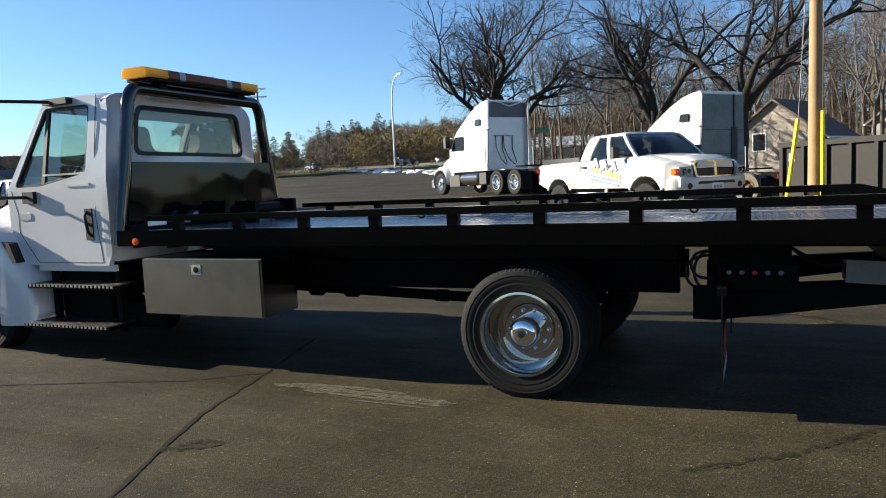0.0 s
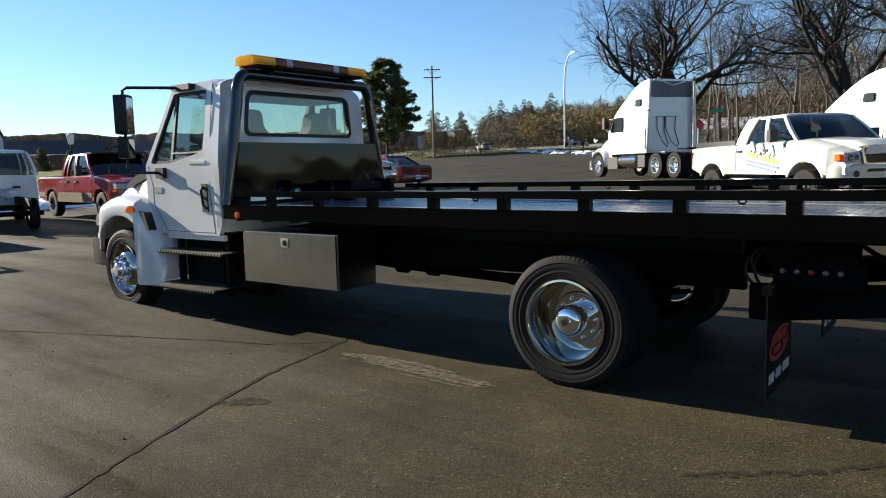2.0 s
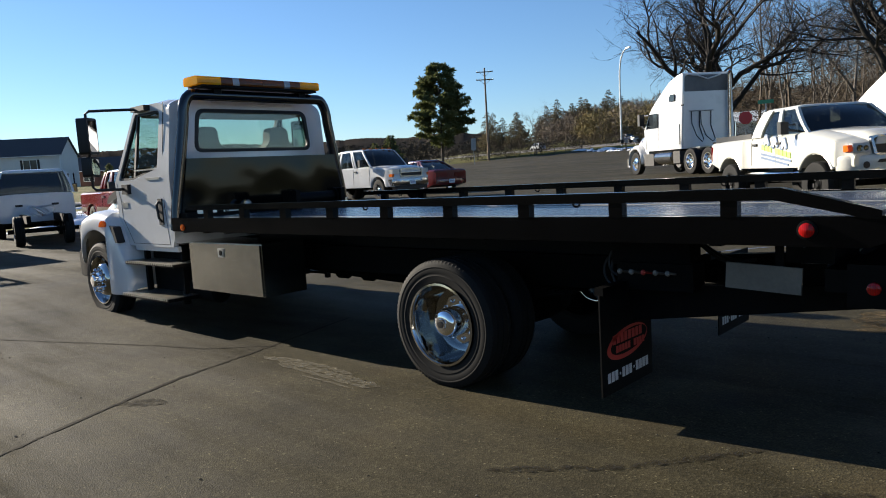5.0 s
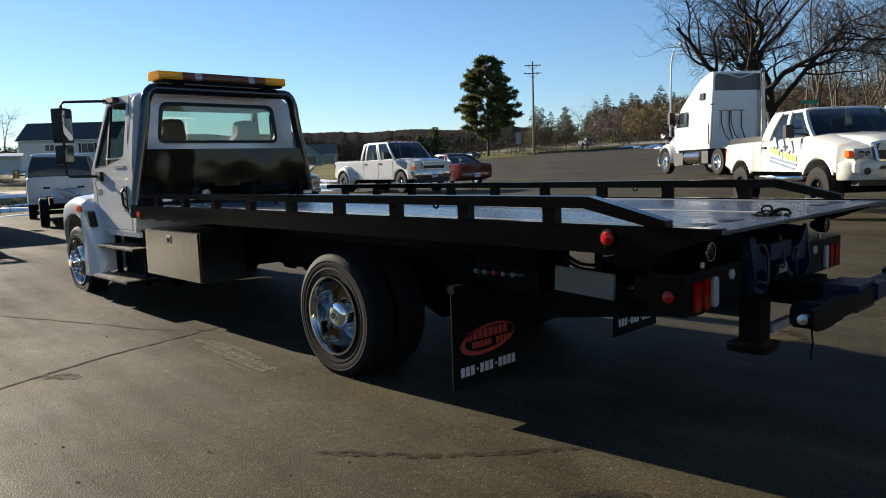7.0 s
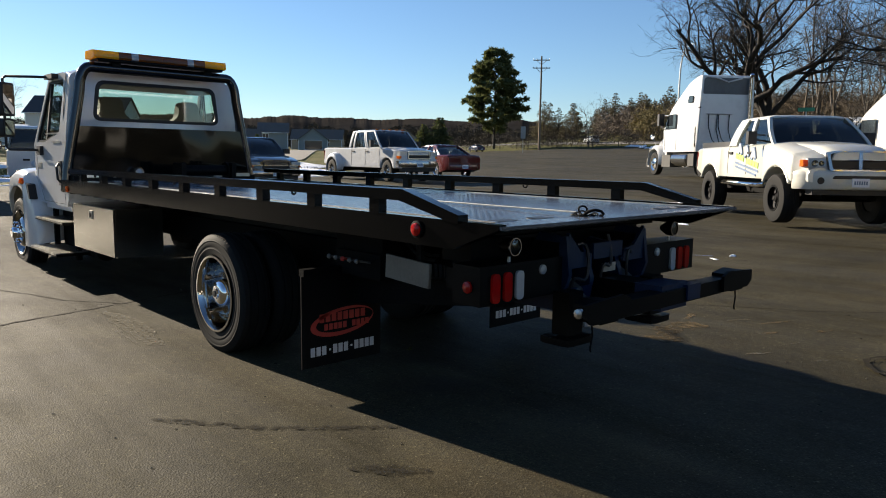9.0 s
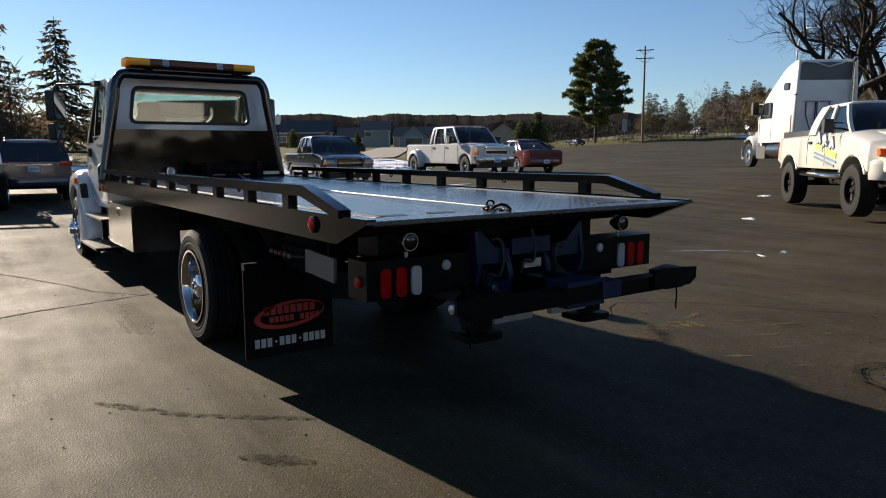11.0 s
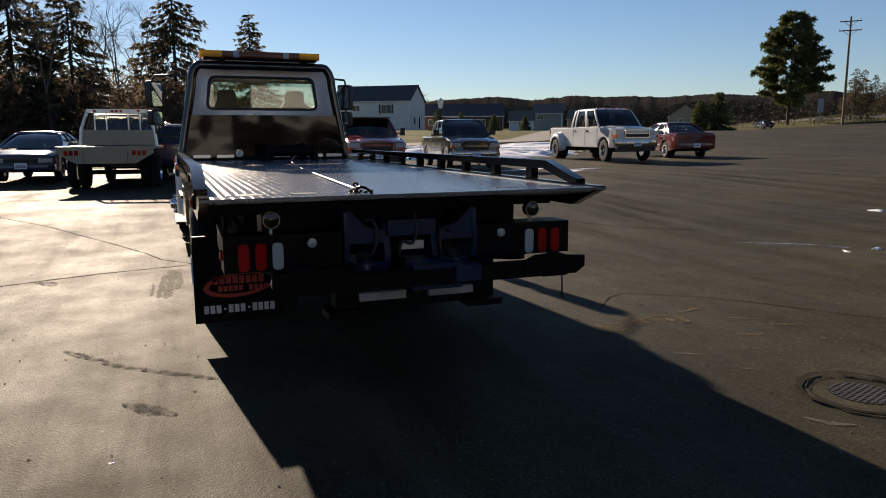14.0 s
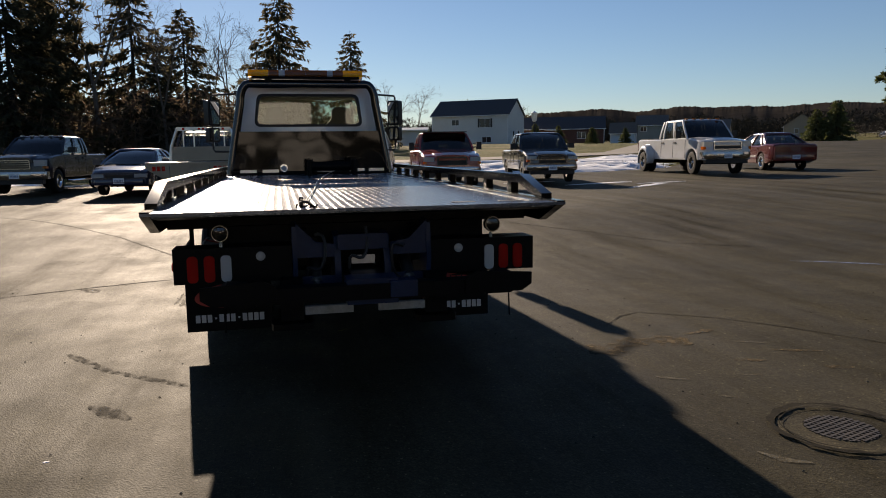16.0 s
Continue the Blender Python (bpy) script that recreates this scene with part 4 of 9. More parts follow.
for s in (-1, 1):
    bm = B()
    rings = []
    sts = [(-5.26, 0.36, 0.56), (-5.33, 0.345, 0.86), (-5.42, 0.34, 1.06), (-5.51, 0.34, 1.2), (-5.6, 0.335, 1.3), (-5.715, 0.335, 1.37)]
    for k in range(15):
        xx = -5.72 - 0.92 * k / 14
        sts.append((xx, 0.52 + math.sqrt(max(0.0, 0.64 ** 2 - (max(-6.64, xx) + 6.05) ** 2)), 1.38 + 0.05 * math.sin(math.pi * k / 14) - 0.1 * (k / 14) ** 2))
    sts += [(-6.72, 0.7, 1.26), (-6.88, 0.66, 1.16), (-7.0, 0.64, 1.06), (-7.1, 0.66, 0.94)]
    for xx, zb, zt in sts:
        yo = 1.3 - 0.24 * smooth01((-6.45 - xx) / 0.65) - 0.05 * smooth01((xx + 5.6) / 0.4)
        cr = 0.16 if zt - zb > 0.2 else (zt - zb) * 0.6
        rings.append([(xx, s * 0.72, zt + 0.02), (xx, s * 0.95, zt + 0.015), (xx, s * (yo - 0.1), zt - 0.015), (xx, s * (yo - 0.02), zt - cr * 0.45), (xx, s * yo, zt - cr), (xx, s * (yo + 0.01), zb + 0.02), (xx, s * (yo + 0.004), zb), (xx, s * (yo - 0.05), zb), (xx, s * (yo - 0.06), zt - cr), (xx, s * 0.72, zt - 0.1)])
    loft(bm, rings)
    part("fender", bm, "white_paint", tow, angle=45)
    bm = B()
    prism(bm, rounded([(-5.88, 1.2), (-5.68, 1.2), (-5.7, 1.255), (-5.76, 1.285), (-5.83, 1.265)], 0.02, 2), "y", s * 1.27, s * 1.318)
    part("fender_marker", bm, "orange_lens", tow, "", 0.006)
    bm = B()
    prism(bm, [(-5.6, 1.22), (-5.49, 1.2), (-5.4, 1.0), (-5.46, 1.0)], "y", s * 1.2, s * 1.3)
    part("fender_vent", bm, "plastic", tow, "", 0.01)
    bm = B()
    prism(bm, rounded([(-6.55, 1.47), (-6.05, 1.6), (-6.0, 1.68), (-6.3, 1.64), (-6.5, 1.55)], 0.02, 2), "y", s * 0.8, s * 0.895)
    part("hood_air_intake", bm, "plastic", tow)
    bm = B()
    prism(bm, rounded([(-7.17, 0.98), (-6.98, 1.0), (-6.95, 1.16), (-7.14, 1.14)], 0.04, 3), "y", s * 0.75, s * 1.02)
    part("headlamp", bm, "clear_lens", tow)
    bm = B()
    rings = [[(xx, yy, 0.5), (xx, yy, 0.82), (xx + 0.06, yy, 0.84), (xx + 0.06, yy, 0.48)] for xx, yy in ((-7.45, 0.0), (-7.43, s * 0.6), (-7.33, s * 0.95), (-7.1, s * 1.12), (-6.8, s * 1.15))]
    loft(bm, rings)
    part("front_bumper", bm, "black_satin", tow, "", 0.01)
bm = B()
prism(bm, rounded([(-0.55, 0.9), (0.55, 0.9), (0.5, 1.3), (-0.5, 1.3)], 0.06, 3), "x", -7.36, -7.28)
part("grille", bm, "chrome", tow, "", 0.01)
# steps
for s in (-1, 1):
    for z0, x0, x1, yo in ((0.775, -5.3, -4.08, 1.27), (0.385, -5.3, -4.12, 1.35)):
        bm = B()
        box(bm, x0, x1, s * yo, s * 0.93, z0 - 0.035, z0)
        part("step_tread", bm, "black_satin", tow, "", 0.006)
        for k in range(22):
            xx = x0 + 0.04 + (x1 - x0 - 0.08) * k / 21
            boxed("step_grip", (xx - 0.012, xx + 0.012, min(s * (yo + 0.006), s * 0.96), max(s * (yo + 0.006), s * 0.96), z0 - 0.02, z0 + 0.008), "dull_metal", tow, "", 0.002)
    for xx in (-5.15, -4.25):
        boxed("step_hanger", (xx - 0.03, xx + 0.03, s * 1.05 - 0.03, s * 1.05 + 0.03, 0.28, 0.96), "chassis", tow)
    boxed("battery_box", (-5.2, -4.5, s * 0.75 - 0.2, s * 0.75 + 0.2, 0.34, 0.9), "chassis", tow, "", 0.03)
bm = B()
lathe(bm, [(-0.32, 0.0), (-0.31, 0.1), (-0.28, 0.125), (0.28, 0.125), (0.31, 0.1), (0.32, 0.0)], (-4.1, -0.85, 0.42), "x", 20)
part("air_tank", bm, "chassis", tow)

# mirrors
for s in (-1, 1):
    mir = thing("side_mirror", "", "")
    mir.parent = tow
    bm = B()
    tube(bm, [(-4.86, s * 1.1, 2.6), (-4.98, s * 1.24, 2.605), (-5.26, s * 1.53, 2.61), (-5.3, s * 1.56, 2.58), (-5.3, s * 1.56, 1.71), (-5.29, s * 1.53, 1.67), (-5.3, s * 1.24, 1.665), (-5.3, s * 1.14, 1.665)], 0.017, 8)
    part("mirror_arm", bm, "plastic", mir)
    boxed("arm_foot", (-5.0, -4.66, s * 1.1 - 0.05, s * 1.1 + 0.03, 2.575, 2.635), "plastic", mir, "", 0.02)
    boxed("arm_base", (-5.36, -5.2, s * 1.165 - 0.03, s * 1.165 + 0.03, 1.6, 1.72), "plastic", mir, "", 0.02)
    turn = Matrix.Translation((-5.3, s * 1.555, 0)) @ Matrix.Rotation(radians(-40 * s), 4, "Z")
    for nm, y0, y1, z0, z1, d0, d1, mm, bv in (("mirror_housing", -0.115, 0.115, 2.1, 2.53, -0.07, 0.06, "plastic", 0.02), ("mirror_glass", -0.095, 0.095, 2.13, 2.5, 0.06, 0.064, "mirror", 0.0),
                                              ("wide_mirror_housing", -0.105, 0.105, 1.83, 2.07, -0.06, 0.05, "plastic", 0.02), ("wide_mirror_glass", -0.085, 0.085, 1.855, 2.045, 0.05, 0.056, "mirror", 0.0)):
        bm = B()
        prism(bm, rounded([(y0, z0), (y1, z0), (y1, z1), (y0, z1)], 0.035, 3), "x", d0, d1)
        part(nm, bm, mm, mir, "", bv, 2).matrix_basis = turn

# tool box behind the cab
for s in (-1, 1):
    tb = thing("under_bed_toolbox", "", "")
    tb.parent = tow
    boxed("body", (-3.73, -2.37, s * 1.22, s * 0.72, 0.52, 1.045), "tool_alu", tb, "", 0.01)
    boxed("door", (-3.725, -2.38, s * 1.246, s * 1.222, 0.527, 1.038), "tool_alu", tb, "smooth brushed aluminium door", 0.008)
    boxed("latch", (-3.13, -3.02, s * 1.256, s * 1.244, 0.9, 0.99), "steel", tb, "", 0.006)
    bm = B()
    lathe(bm, [(0.0, 0.03), (0.008, 0.028), (0.01, 0.0)], (-3.075, s * 1.254, 0.945), "y", 14, s)
    part("paddle", bm, "black_satin", tb)

# mud flaps
for s in (-1, 1):
    fl = thing("mud_flap", "", "")
    fl.parent = tow
    boxed("sheet", (1.366, 1.376, s * 0.955 - 0.345, s * 0.955 + 0.345, 0.165, 0.82), "flap", fl, "", 0.003)
    boxed("hanger", (1.34, 1.4, s * 0.955 - 0.34, s * 0.4, 0.82, 0.87), "black_satin", fl)
    # logo: swoosh oval with bars, and a line of small bars below
    bm = B()
    yc = s * 0.955
    o = [(yc + 0.275 * math.cos(a), 0.465 + 0.1 * math.sin(a) + 0.02 * math.cos(a)) for a in [2 * math.pi * k / 40 for k in range(40)]]
    i = [(yc + 0.02 + 0.25 * math.cos(a), 0.47 + 0.075 * math.sin(a) + 0.02 * math.cos(a)) for a in [2 * math.pi * k / 40 for k in range(40)]]
    frame_panel(bm, o, i, lambda u, v, d: (1.378 - d, u, v), 0.0016)
    part("logo_oval", bm, "red_text", fl)
    for row, (za, zb, y0, y1, cnt) in enumerate(((0.475, 0.535, -0.2, 0.26, 9), (0.415, 0.46, -0.16, 0.24, 10))):
        wdt = (y1 - y0) / cnt
        for k in range(cnt):
            if (k * 7 + row) % 10 == 6:
                continue
            boxed("logo_bar", (1.3765, 1.378, yc + y0 + wdt * k, yc + y0 + wdt * (k + 0.78), za, zb), "red_text", fl, "", 0.0)
    for k in range(12):
        u = yc - 0.275 + 0.047 * k
        boxed("number_bar", (1.3765, 1.378, u + 0.012, u + 0.028, 0.265, 0.28) if k in (3, 7) else (1.3765, 1.378, u, u + 0.036, 0.24, 0.305), "white_text", fl, "", 0.0)

MAT["knob_grey"] = surface("worn_grey_knob", (0.14, 0.14, 0.13), 0.5, vary=0.3, scale=20)
MAT["worn_white"] = surface("worn_white_bar", (0.25, 0.25, 0.235), 0.6, vary=0.3, scale=9, dirt=0.4)
# control valve with knobs on the driver's side
boxed("valve_block", (1.33, 1.84, -0.98, -0.8, 0.82, 0.99), "chassis", tow, "", 0.01)
for k in range(5):
    bm = B()
    xx = 1.41 + 0.08 * k
    tube(bm, [(xx, -0.98, 0.93), (xx, -1.08, 0.95)], 0.008, 6)
    lathe(bm, [(0.0, 0.0), (0.005, 0.012), (0.016, 0.018), (0.029, 0.012), (0.034, 0.0)], (xx, -1.11, 0.95), "y", 12)
    part("control_knob", bm, "red_text" if k == 2 else "knob_grey", tow)
MAT["tan_metal"] = surface("worn_tan_metal", (0.12, 0.11, 0.09), 0.55, vary=0.25, scale=5, grain=60, dirt=0.3, spec=0.4)
hung = boxed("hung_plate", (2.1, 2.5, -1.145, -1.125, 0.89, 1.035), "tan_metal", tow, "tan-grey metal plate hanging askew", 0.004)
hung.matrix_basis = Matrix.Translation((2.3, -1.13, 0.96)) @ Matrix.Rotation(radians(3), 4, "Y") @ Matrix.Translation((-2.3, 1.13, -0.96))
boxed("plate_hanger", (2.36, 2.4, -1.12, -1.095, 0.98, 1.2), "chassis", tow)
for s in (-1, 1):
    bm = B()
    prism(bm, [(1.16, 0.58), (1.3, 0.575), (2.84, 0.79), (2.84, 0.905), (1.16, 0.81)], "y", s * 0.87, s * 0.77)
    part("tail_rail", bm, "chassis", tow, "", 0.01)

# tail: lamp boxes, work lamps, side markers
for s in (-1, 1):
    lb = thing("tail_lamp_box", "", "")
    lb.parent = tow
    boxed("body", (2.72, 2.93, min(s * 0.45, s * 1.165), max(s * 0.45, s * 1.165), 0.84, 1.06), "black_satin", lb, "", 0.008)
    for yy, mm in ((1.05, "red_lens"), (0.95, "red_lens"), (0.85, "clear_lens")):
        bm = B()
        prism(bm, rounded([(s * yy - 0.032, 0.85), (s * yy + 0.032, 0.85), (s * yy + 0.032, 1.015), (s * yy - 0.032, 1.015)], 0.029, 5), "x", 2.925, 2.946)
        part("lamp", bm, mm, lb, "", 0.006, 2)
    bm = B()
    lathe(bm, [(-0.006, 0.0), (-0.006, 0.034), (0.012, 0.032), (0.018, 0.02), (0.02, 0.0)], (2.84, s * 1.165, 0.94), "y", 18, s)
    part("side_lamp", bm, "red_lens", lb)
    bm = B()
    lathe(bm, [(0, 0.03), (0.012, 0.028), (0.016, 0.0)], (2.93, s * 0.64, 1.0), "x", 14)
    part("reflector", bm, "clear_lens", lb)
    wl_ = thing("work_lamp", "", "")
    wl_.parent = tow
    bm = B()
    lathe(bm, [(a, b * 0.72) for a, b in [(-0.08, 0.0), (-0.08, 0.03), (-0.03, 0.07), (0.02, 0.075), (0.025, 0.07), (0.02, 0.062)]], (2.9, s * 0.88, 1.15), "x", 22)
    part("housing", bm, "black_satin", wl_)
    bm = B()
    lathe(bm, [(a, b * 0.72) for a, b in [(0.022, 0.066), (0.01, 0.058), (-0.02, 0.04), (-0.034, 0.02), (-0.036, 0.0)]], (2.9, s * 0.88, 1.15), "x", 22, 1, False)
    part("reflector", bm, "silver_paint", wl_, "pale reflector bowl")
    bm = B()
    lathe(bm, [(a, b * 0.72) for a, b in [(-0.03, 0.014), (0.0, 0.014), (0.008, 0.0)]], (2.9, s * 0.88, 1.15), "x", 10)
    part("bulb", bm, "clear_lens", wl_)
    bm = B()
    lathe(bm, [(a, b * 0.72) for a, b in [(0.016, 0.066), (0.022, 0.073), (0.03, 0.072), (0.03, 0.064)]], (2.9, s * 0.88, 1.15), "x", 22, 1, False)
    part("lamp_ring", bm, "chrome", wl_)
    bm = B()
    lathe(bm, [(a, b * 0.72) for a, b in [(0.022, 0.066), (0.028, 0.04), (0.03, 0.0)]], (2.9, s * 0.88, 1.15), "x", 22, 1, False)
    part("lens", bm, "glass", wl_).visible_shadow = False
    bm = B()
    tube(bm, [(2.88, s * 0.88, 1.06), (2.88, s * 0.88, 1.09)], 0.012, 6)
    part("stem", bm, "steel", wl_)
    bm = B()
    lathe(bm, [(-0.004, 0.05), (0.014, 0.048), (0.016, 0.04)], (2.57, s * 1.295, 1.245), "y", 22, s)
    part("marker_rim", bm, "black_satin", tow)
    bm = B()
    lathe(bm, [(0.004, 0.04), (0.022, 0.036), (0.03, 0.02), (0.032, 0.0)], (2.57, s * 1.295, 1.245), "y", 22, s)
    part("marker_lamp", bm, "red_lens", tow)
    bm = B()
    lathe(bm, [(-0.004, 0.036), (0.014, 0.034), (0.02, 0.0)], (-3.73, s * 1.295, 1.21), "y", 18, s)
    part("front_marker_lamp", bm, "orange_lens", tow)

# wheel lift
lift = thing("wheel_lift", "", "")
lift.parent = tow
for s in (-1, 1):
    bm = B()
    prism(bm, [(2.45, 0.72), (2.9, 0.72), (2.98, 0.95), (2.95, 1.18), (2.75, 1.2), (2.6, 1.0), (2.45, 0.95)], "y", s * 0.43 - 0.015, s * 0.43 + 0.015)
    part("side_plate", bm, "blue_steel", lift, "", 0.006)
    bm = B()
    prism(bm, [(2.5, 0.74), (2.92, 0.74), (2.95, 0.9), (2.88, 1.1), (2.7, 1.12), (2.55, 0.95)], "y", s * 0.16 - 0.02, s * 0.16 + 0.02)
    part("boom_cheek", bm, "blue_steel", lift, "", 0.006)
    bm = B()
    tube(bm, [(2.5, s * 0.3, 1.08), (2.95, s * 0.3, 0.82)], 0.04, 12)
    tube(bm, [(2.75, s * 0.3, 0.94), (3.0, s * 0.3, 0.79)], 0.022, 10)
    part("cylinder", bm, "steel", lift)
    bm = B()
    prism(bm, [(s * 0.18, 0.98), (s * 0.42, 0.98), (s * 0.42, 1.2), (s * 0.3, 1.08), (s * 0.18, 1.06)], "x", 2.93, 2.955)
    part("face_plate", bm, "blue_steel", lift, "", 0.004)
    bm = B()
    prism(bm, [(s * 0.18, 0.76), (s * 0.42, 0.76), (s * 0.42, 0.86), (s * 0.18, 0.86)], "x", 2.935, 2.955)
    part("lower_plate", bm, "blue_steel", lift, "", 0.004)
boxed("cross_plate", (2.92, 2.955, -0.16, 0.16, 1.02, 1.12), "blue_steel", lift)
boxed("boom", (2.2, 3.35, -0.1, 0.1, 0.76, 0.9), "black_satin", lift, "", 0.012)
boxed("boom_head", (3.25, 3.43, -0.15, 0.15, 0.76, 0.91), "blue_steel", lift, "", 0.015)
boxed("cross_arm", (3.34, 3.45, -0.8, 0.72, 0.79, 0.88), "black_satin", lift, "dark steel wheel-lift cross arm", 0.012)
for s, y1 in ((-1, 0.82), (1, 0.83)):
    bm = B()
    prism(bm, [(s * y1 - s * 0.16, 0.79), (s * y1, 0.79), (s * (y1 + 0.05), 0.82), (s * (y1 + 0.05), 0.89), (s * y1, 0.92), (s * y1 - s * 0.16, 0.9)], "x", 3.33, 3.47)
    part("arm_end", bm, "black_satin", lift, "", 0.012)
    bm = B()
    tube(bm, [(3.42, s * (y1 + 0.04), 0.86), (3.42, s * (y1 + 0.13), 0.86)], 0.016, 8)
    lathe(bm, [(0.0, 0.0), (0.01, 0.026), (0.035, 0.026), (0.045, 0.0)], (3.42, s * (y1 + 0.1) - (0.045 if s < 0 else 0), 0.86), "y", 10)
    part("lock_pin", bm, "steel", lift)
    bm = B()
    tube(bm, [(3.42, s * 0.83, 0.8), (3.428, s * 0.83, 0.73), (3.42, s * 0.835, 0.66), (3.425, s * 0.835, 0.64)], 0.005, 5)
    part("keeper_chain", bm, "chassis", lift)
    bm = B()
    box(bm, 2.93, 3.05, s * 0.46 - 0.07, s * 0.46 + 0.07, 0.6, 0.86)
    prism(bm, rounded([(2.87, s * 0.46 - 0.13), (3.1, s * 0.46 - 0.13), (3.1, s * 0.46 + 0.13), (2.87, s * 0.46 + 0.13)], 0.05, 2), "z", 0.55, 0.59)
    part("stabiliser_foot", bm, "black_satin", lift)
    boxed("lower_white_bar", (3.02, 3.06, min(s * 0.08, s * 0.38), max(s * 0.08, s * 0.38), 0.635, 0.685), "worn_white", lift, "", 0.004)
boxed("tail_cross_tube", (2.6, 2.72, -1.1, 1.1, 0.9, 1.02), "black_satin", tow)
boxed("under_deck_beam", (2.35, 2.6, -0.9, 0.9, 1.02, 1.16), "black_satin", tow)
for k in range(3):
    bm = B()
    y0 = -0.3 + 0.27 * k
    tube(bm, [(2.93 + 0.05 * math.sin(math.pi * f), y0 + 0.06 * math.sin(5 * f + k), 1.12 - 0.3 * f + 0.05 * math.sin(9 * f + 2 * k)) for f in [q / 12 for q in range(13)]], 0.011, 6)
    part("lift_hose", bm, "plastic", lift)
for s in (-1, 1):
    bm = B()
    prism(bm, [(s * 0.55, 0.8), (s * 0.9, 0.8), (s * 0.96, 0.84), (s * 0.96, 0.91), (s * 0.62, 0.93), (s * 0.55, 0.9)], "x", 3.455, 3.475)
    part("arm_bracket", bm, "black_satin", lift, "", 0.004)
boxed("pivot_plate", (3.335, 3.462, 0.1, 0.26, 0.8, 0.895), "blue_steel", lift, "scraped blue pivot plate", 0.006)
boxed("warning_label", (2.957, 2.961, 0.455, 0.57, 0.795, 0.838), "red_text", lift, "small red warning label", 0.001)
boxed("worn_plate", (2.957, 2.963, -0.075, 0.075, 0.93, 0.985), "steel", lift, "scraped bare-steel plate", 0.003)


# ---- parked vehicles: built nose to +x, rear axle over the origin, then set down ----
def set_down(x, y, heading):
    return pose(x, y, lie(x, y), 0, 0, heading)


def road_wheel(parent, x, y, side, r, w, rim_r, rim_mat="car_chrome", name="wheel", dual=False):
    wh = thing(name, "", "")
    wh.parent = parent
    h = w / 2
    c = (x, y, r)
    for k, cc in enumerate([c] + ([(x, y - side * (w + 0.04), r)] if dual else [])):
        bm = B()
        lathe(bm, [(-h * 0.8, rim_r), (-h, r * 0.82), (-h * 0.92, r * 0.95), (-h * 0.7, r), (-h * 0.3, r), (-h * 0.26, r - 0.01), (-h * 0.2, r - 0.01), (-h * 0.16, r), (h * 0.16, r), (h * 0.2, r - 0.01), (h * 0.26, r - 0.01), (h * 0.3, r), (h * 0.7, r), (h * 0.92, r * 0.95), (h, r * 0.82), (h * 0.95, rim_r + 0.02), (h * 0.8, rim_r)], cc, "y", 32, side, False)
        part("tyre" if k == 0 else "inner_tyre", bm, "rubber", wh)
    bm = B()
    lathe(bm, [(-h * 0.7, rim_r - 0.01), (h * 0.82, rim_r), (h * 0.98, rim_r + 0.012), (h * 0.98, rim_r - 0.015), (h * 0.5, rim_r - 0.04), (h * 0.35, rim_r * 0.5), (h * 0.55, rim_r * 0.36), (h * 0.72, rim_r * 0.22), (h * 0.74, 0)], c, "y", 32, side)
    part("rim", bm, rim_mat, wh)
    win = B()
    prism(win, rounded([(-0.035, -0.05), (0.035, -0.05), (0.05, 0.05), (-0.05, 0.05)], 0.02, 2), "y", -0.012, 0.012)
    me = mesh_of("rim_window", win, "plastic")
    for k in range(6):
        a = 2 * math.pi * k / 6
        o = new("rim_window", me)
        o.parent = wh
        rr = rim_r * 0.7
        o.matrix_basis = Matrix.Translation((x + math.cos(a) * rr, y + side * h * 0.46, r + math.sin(a) * rr)) @ Matrix.Rotation(math.pi / 2 - a, 4, "Y")
    return wh


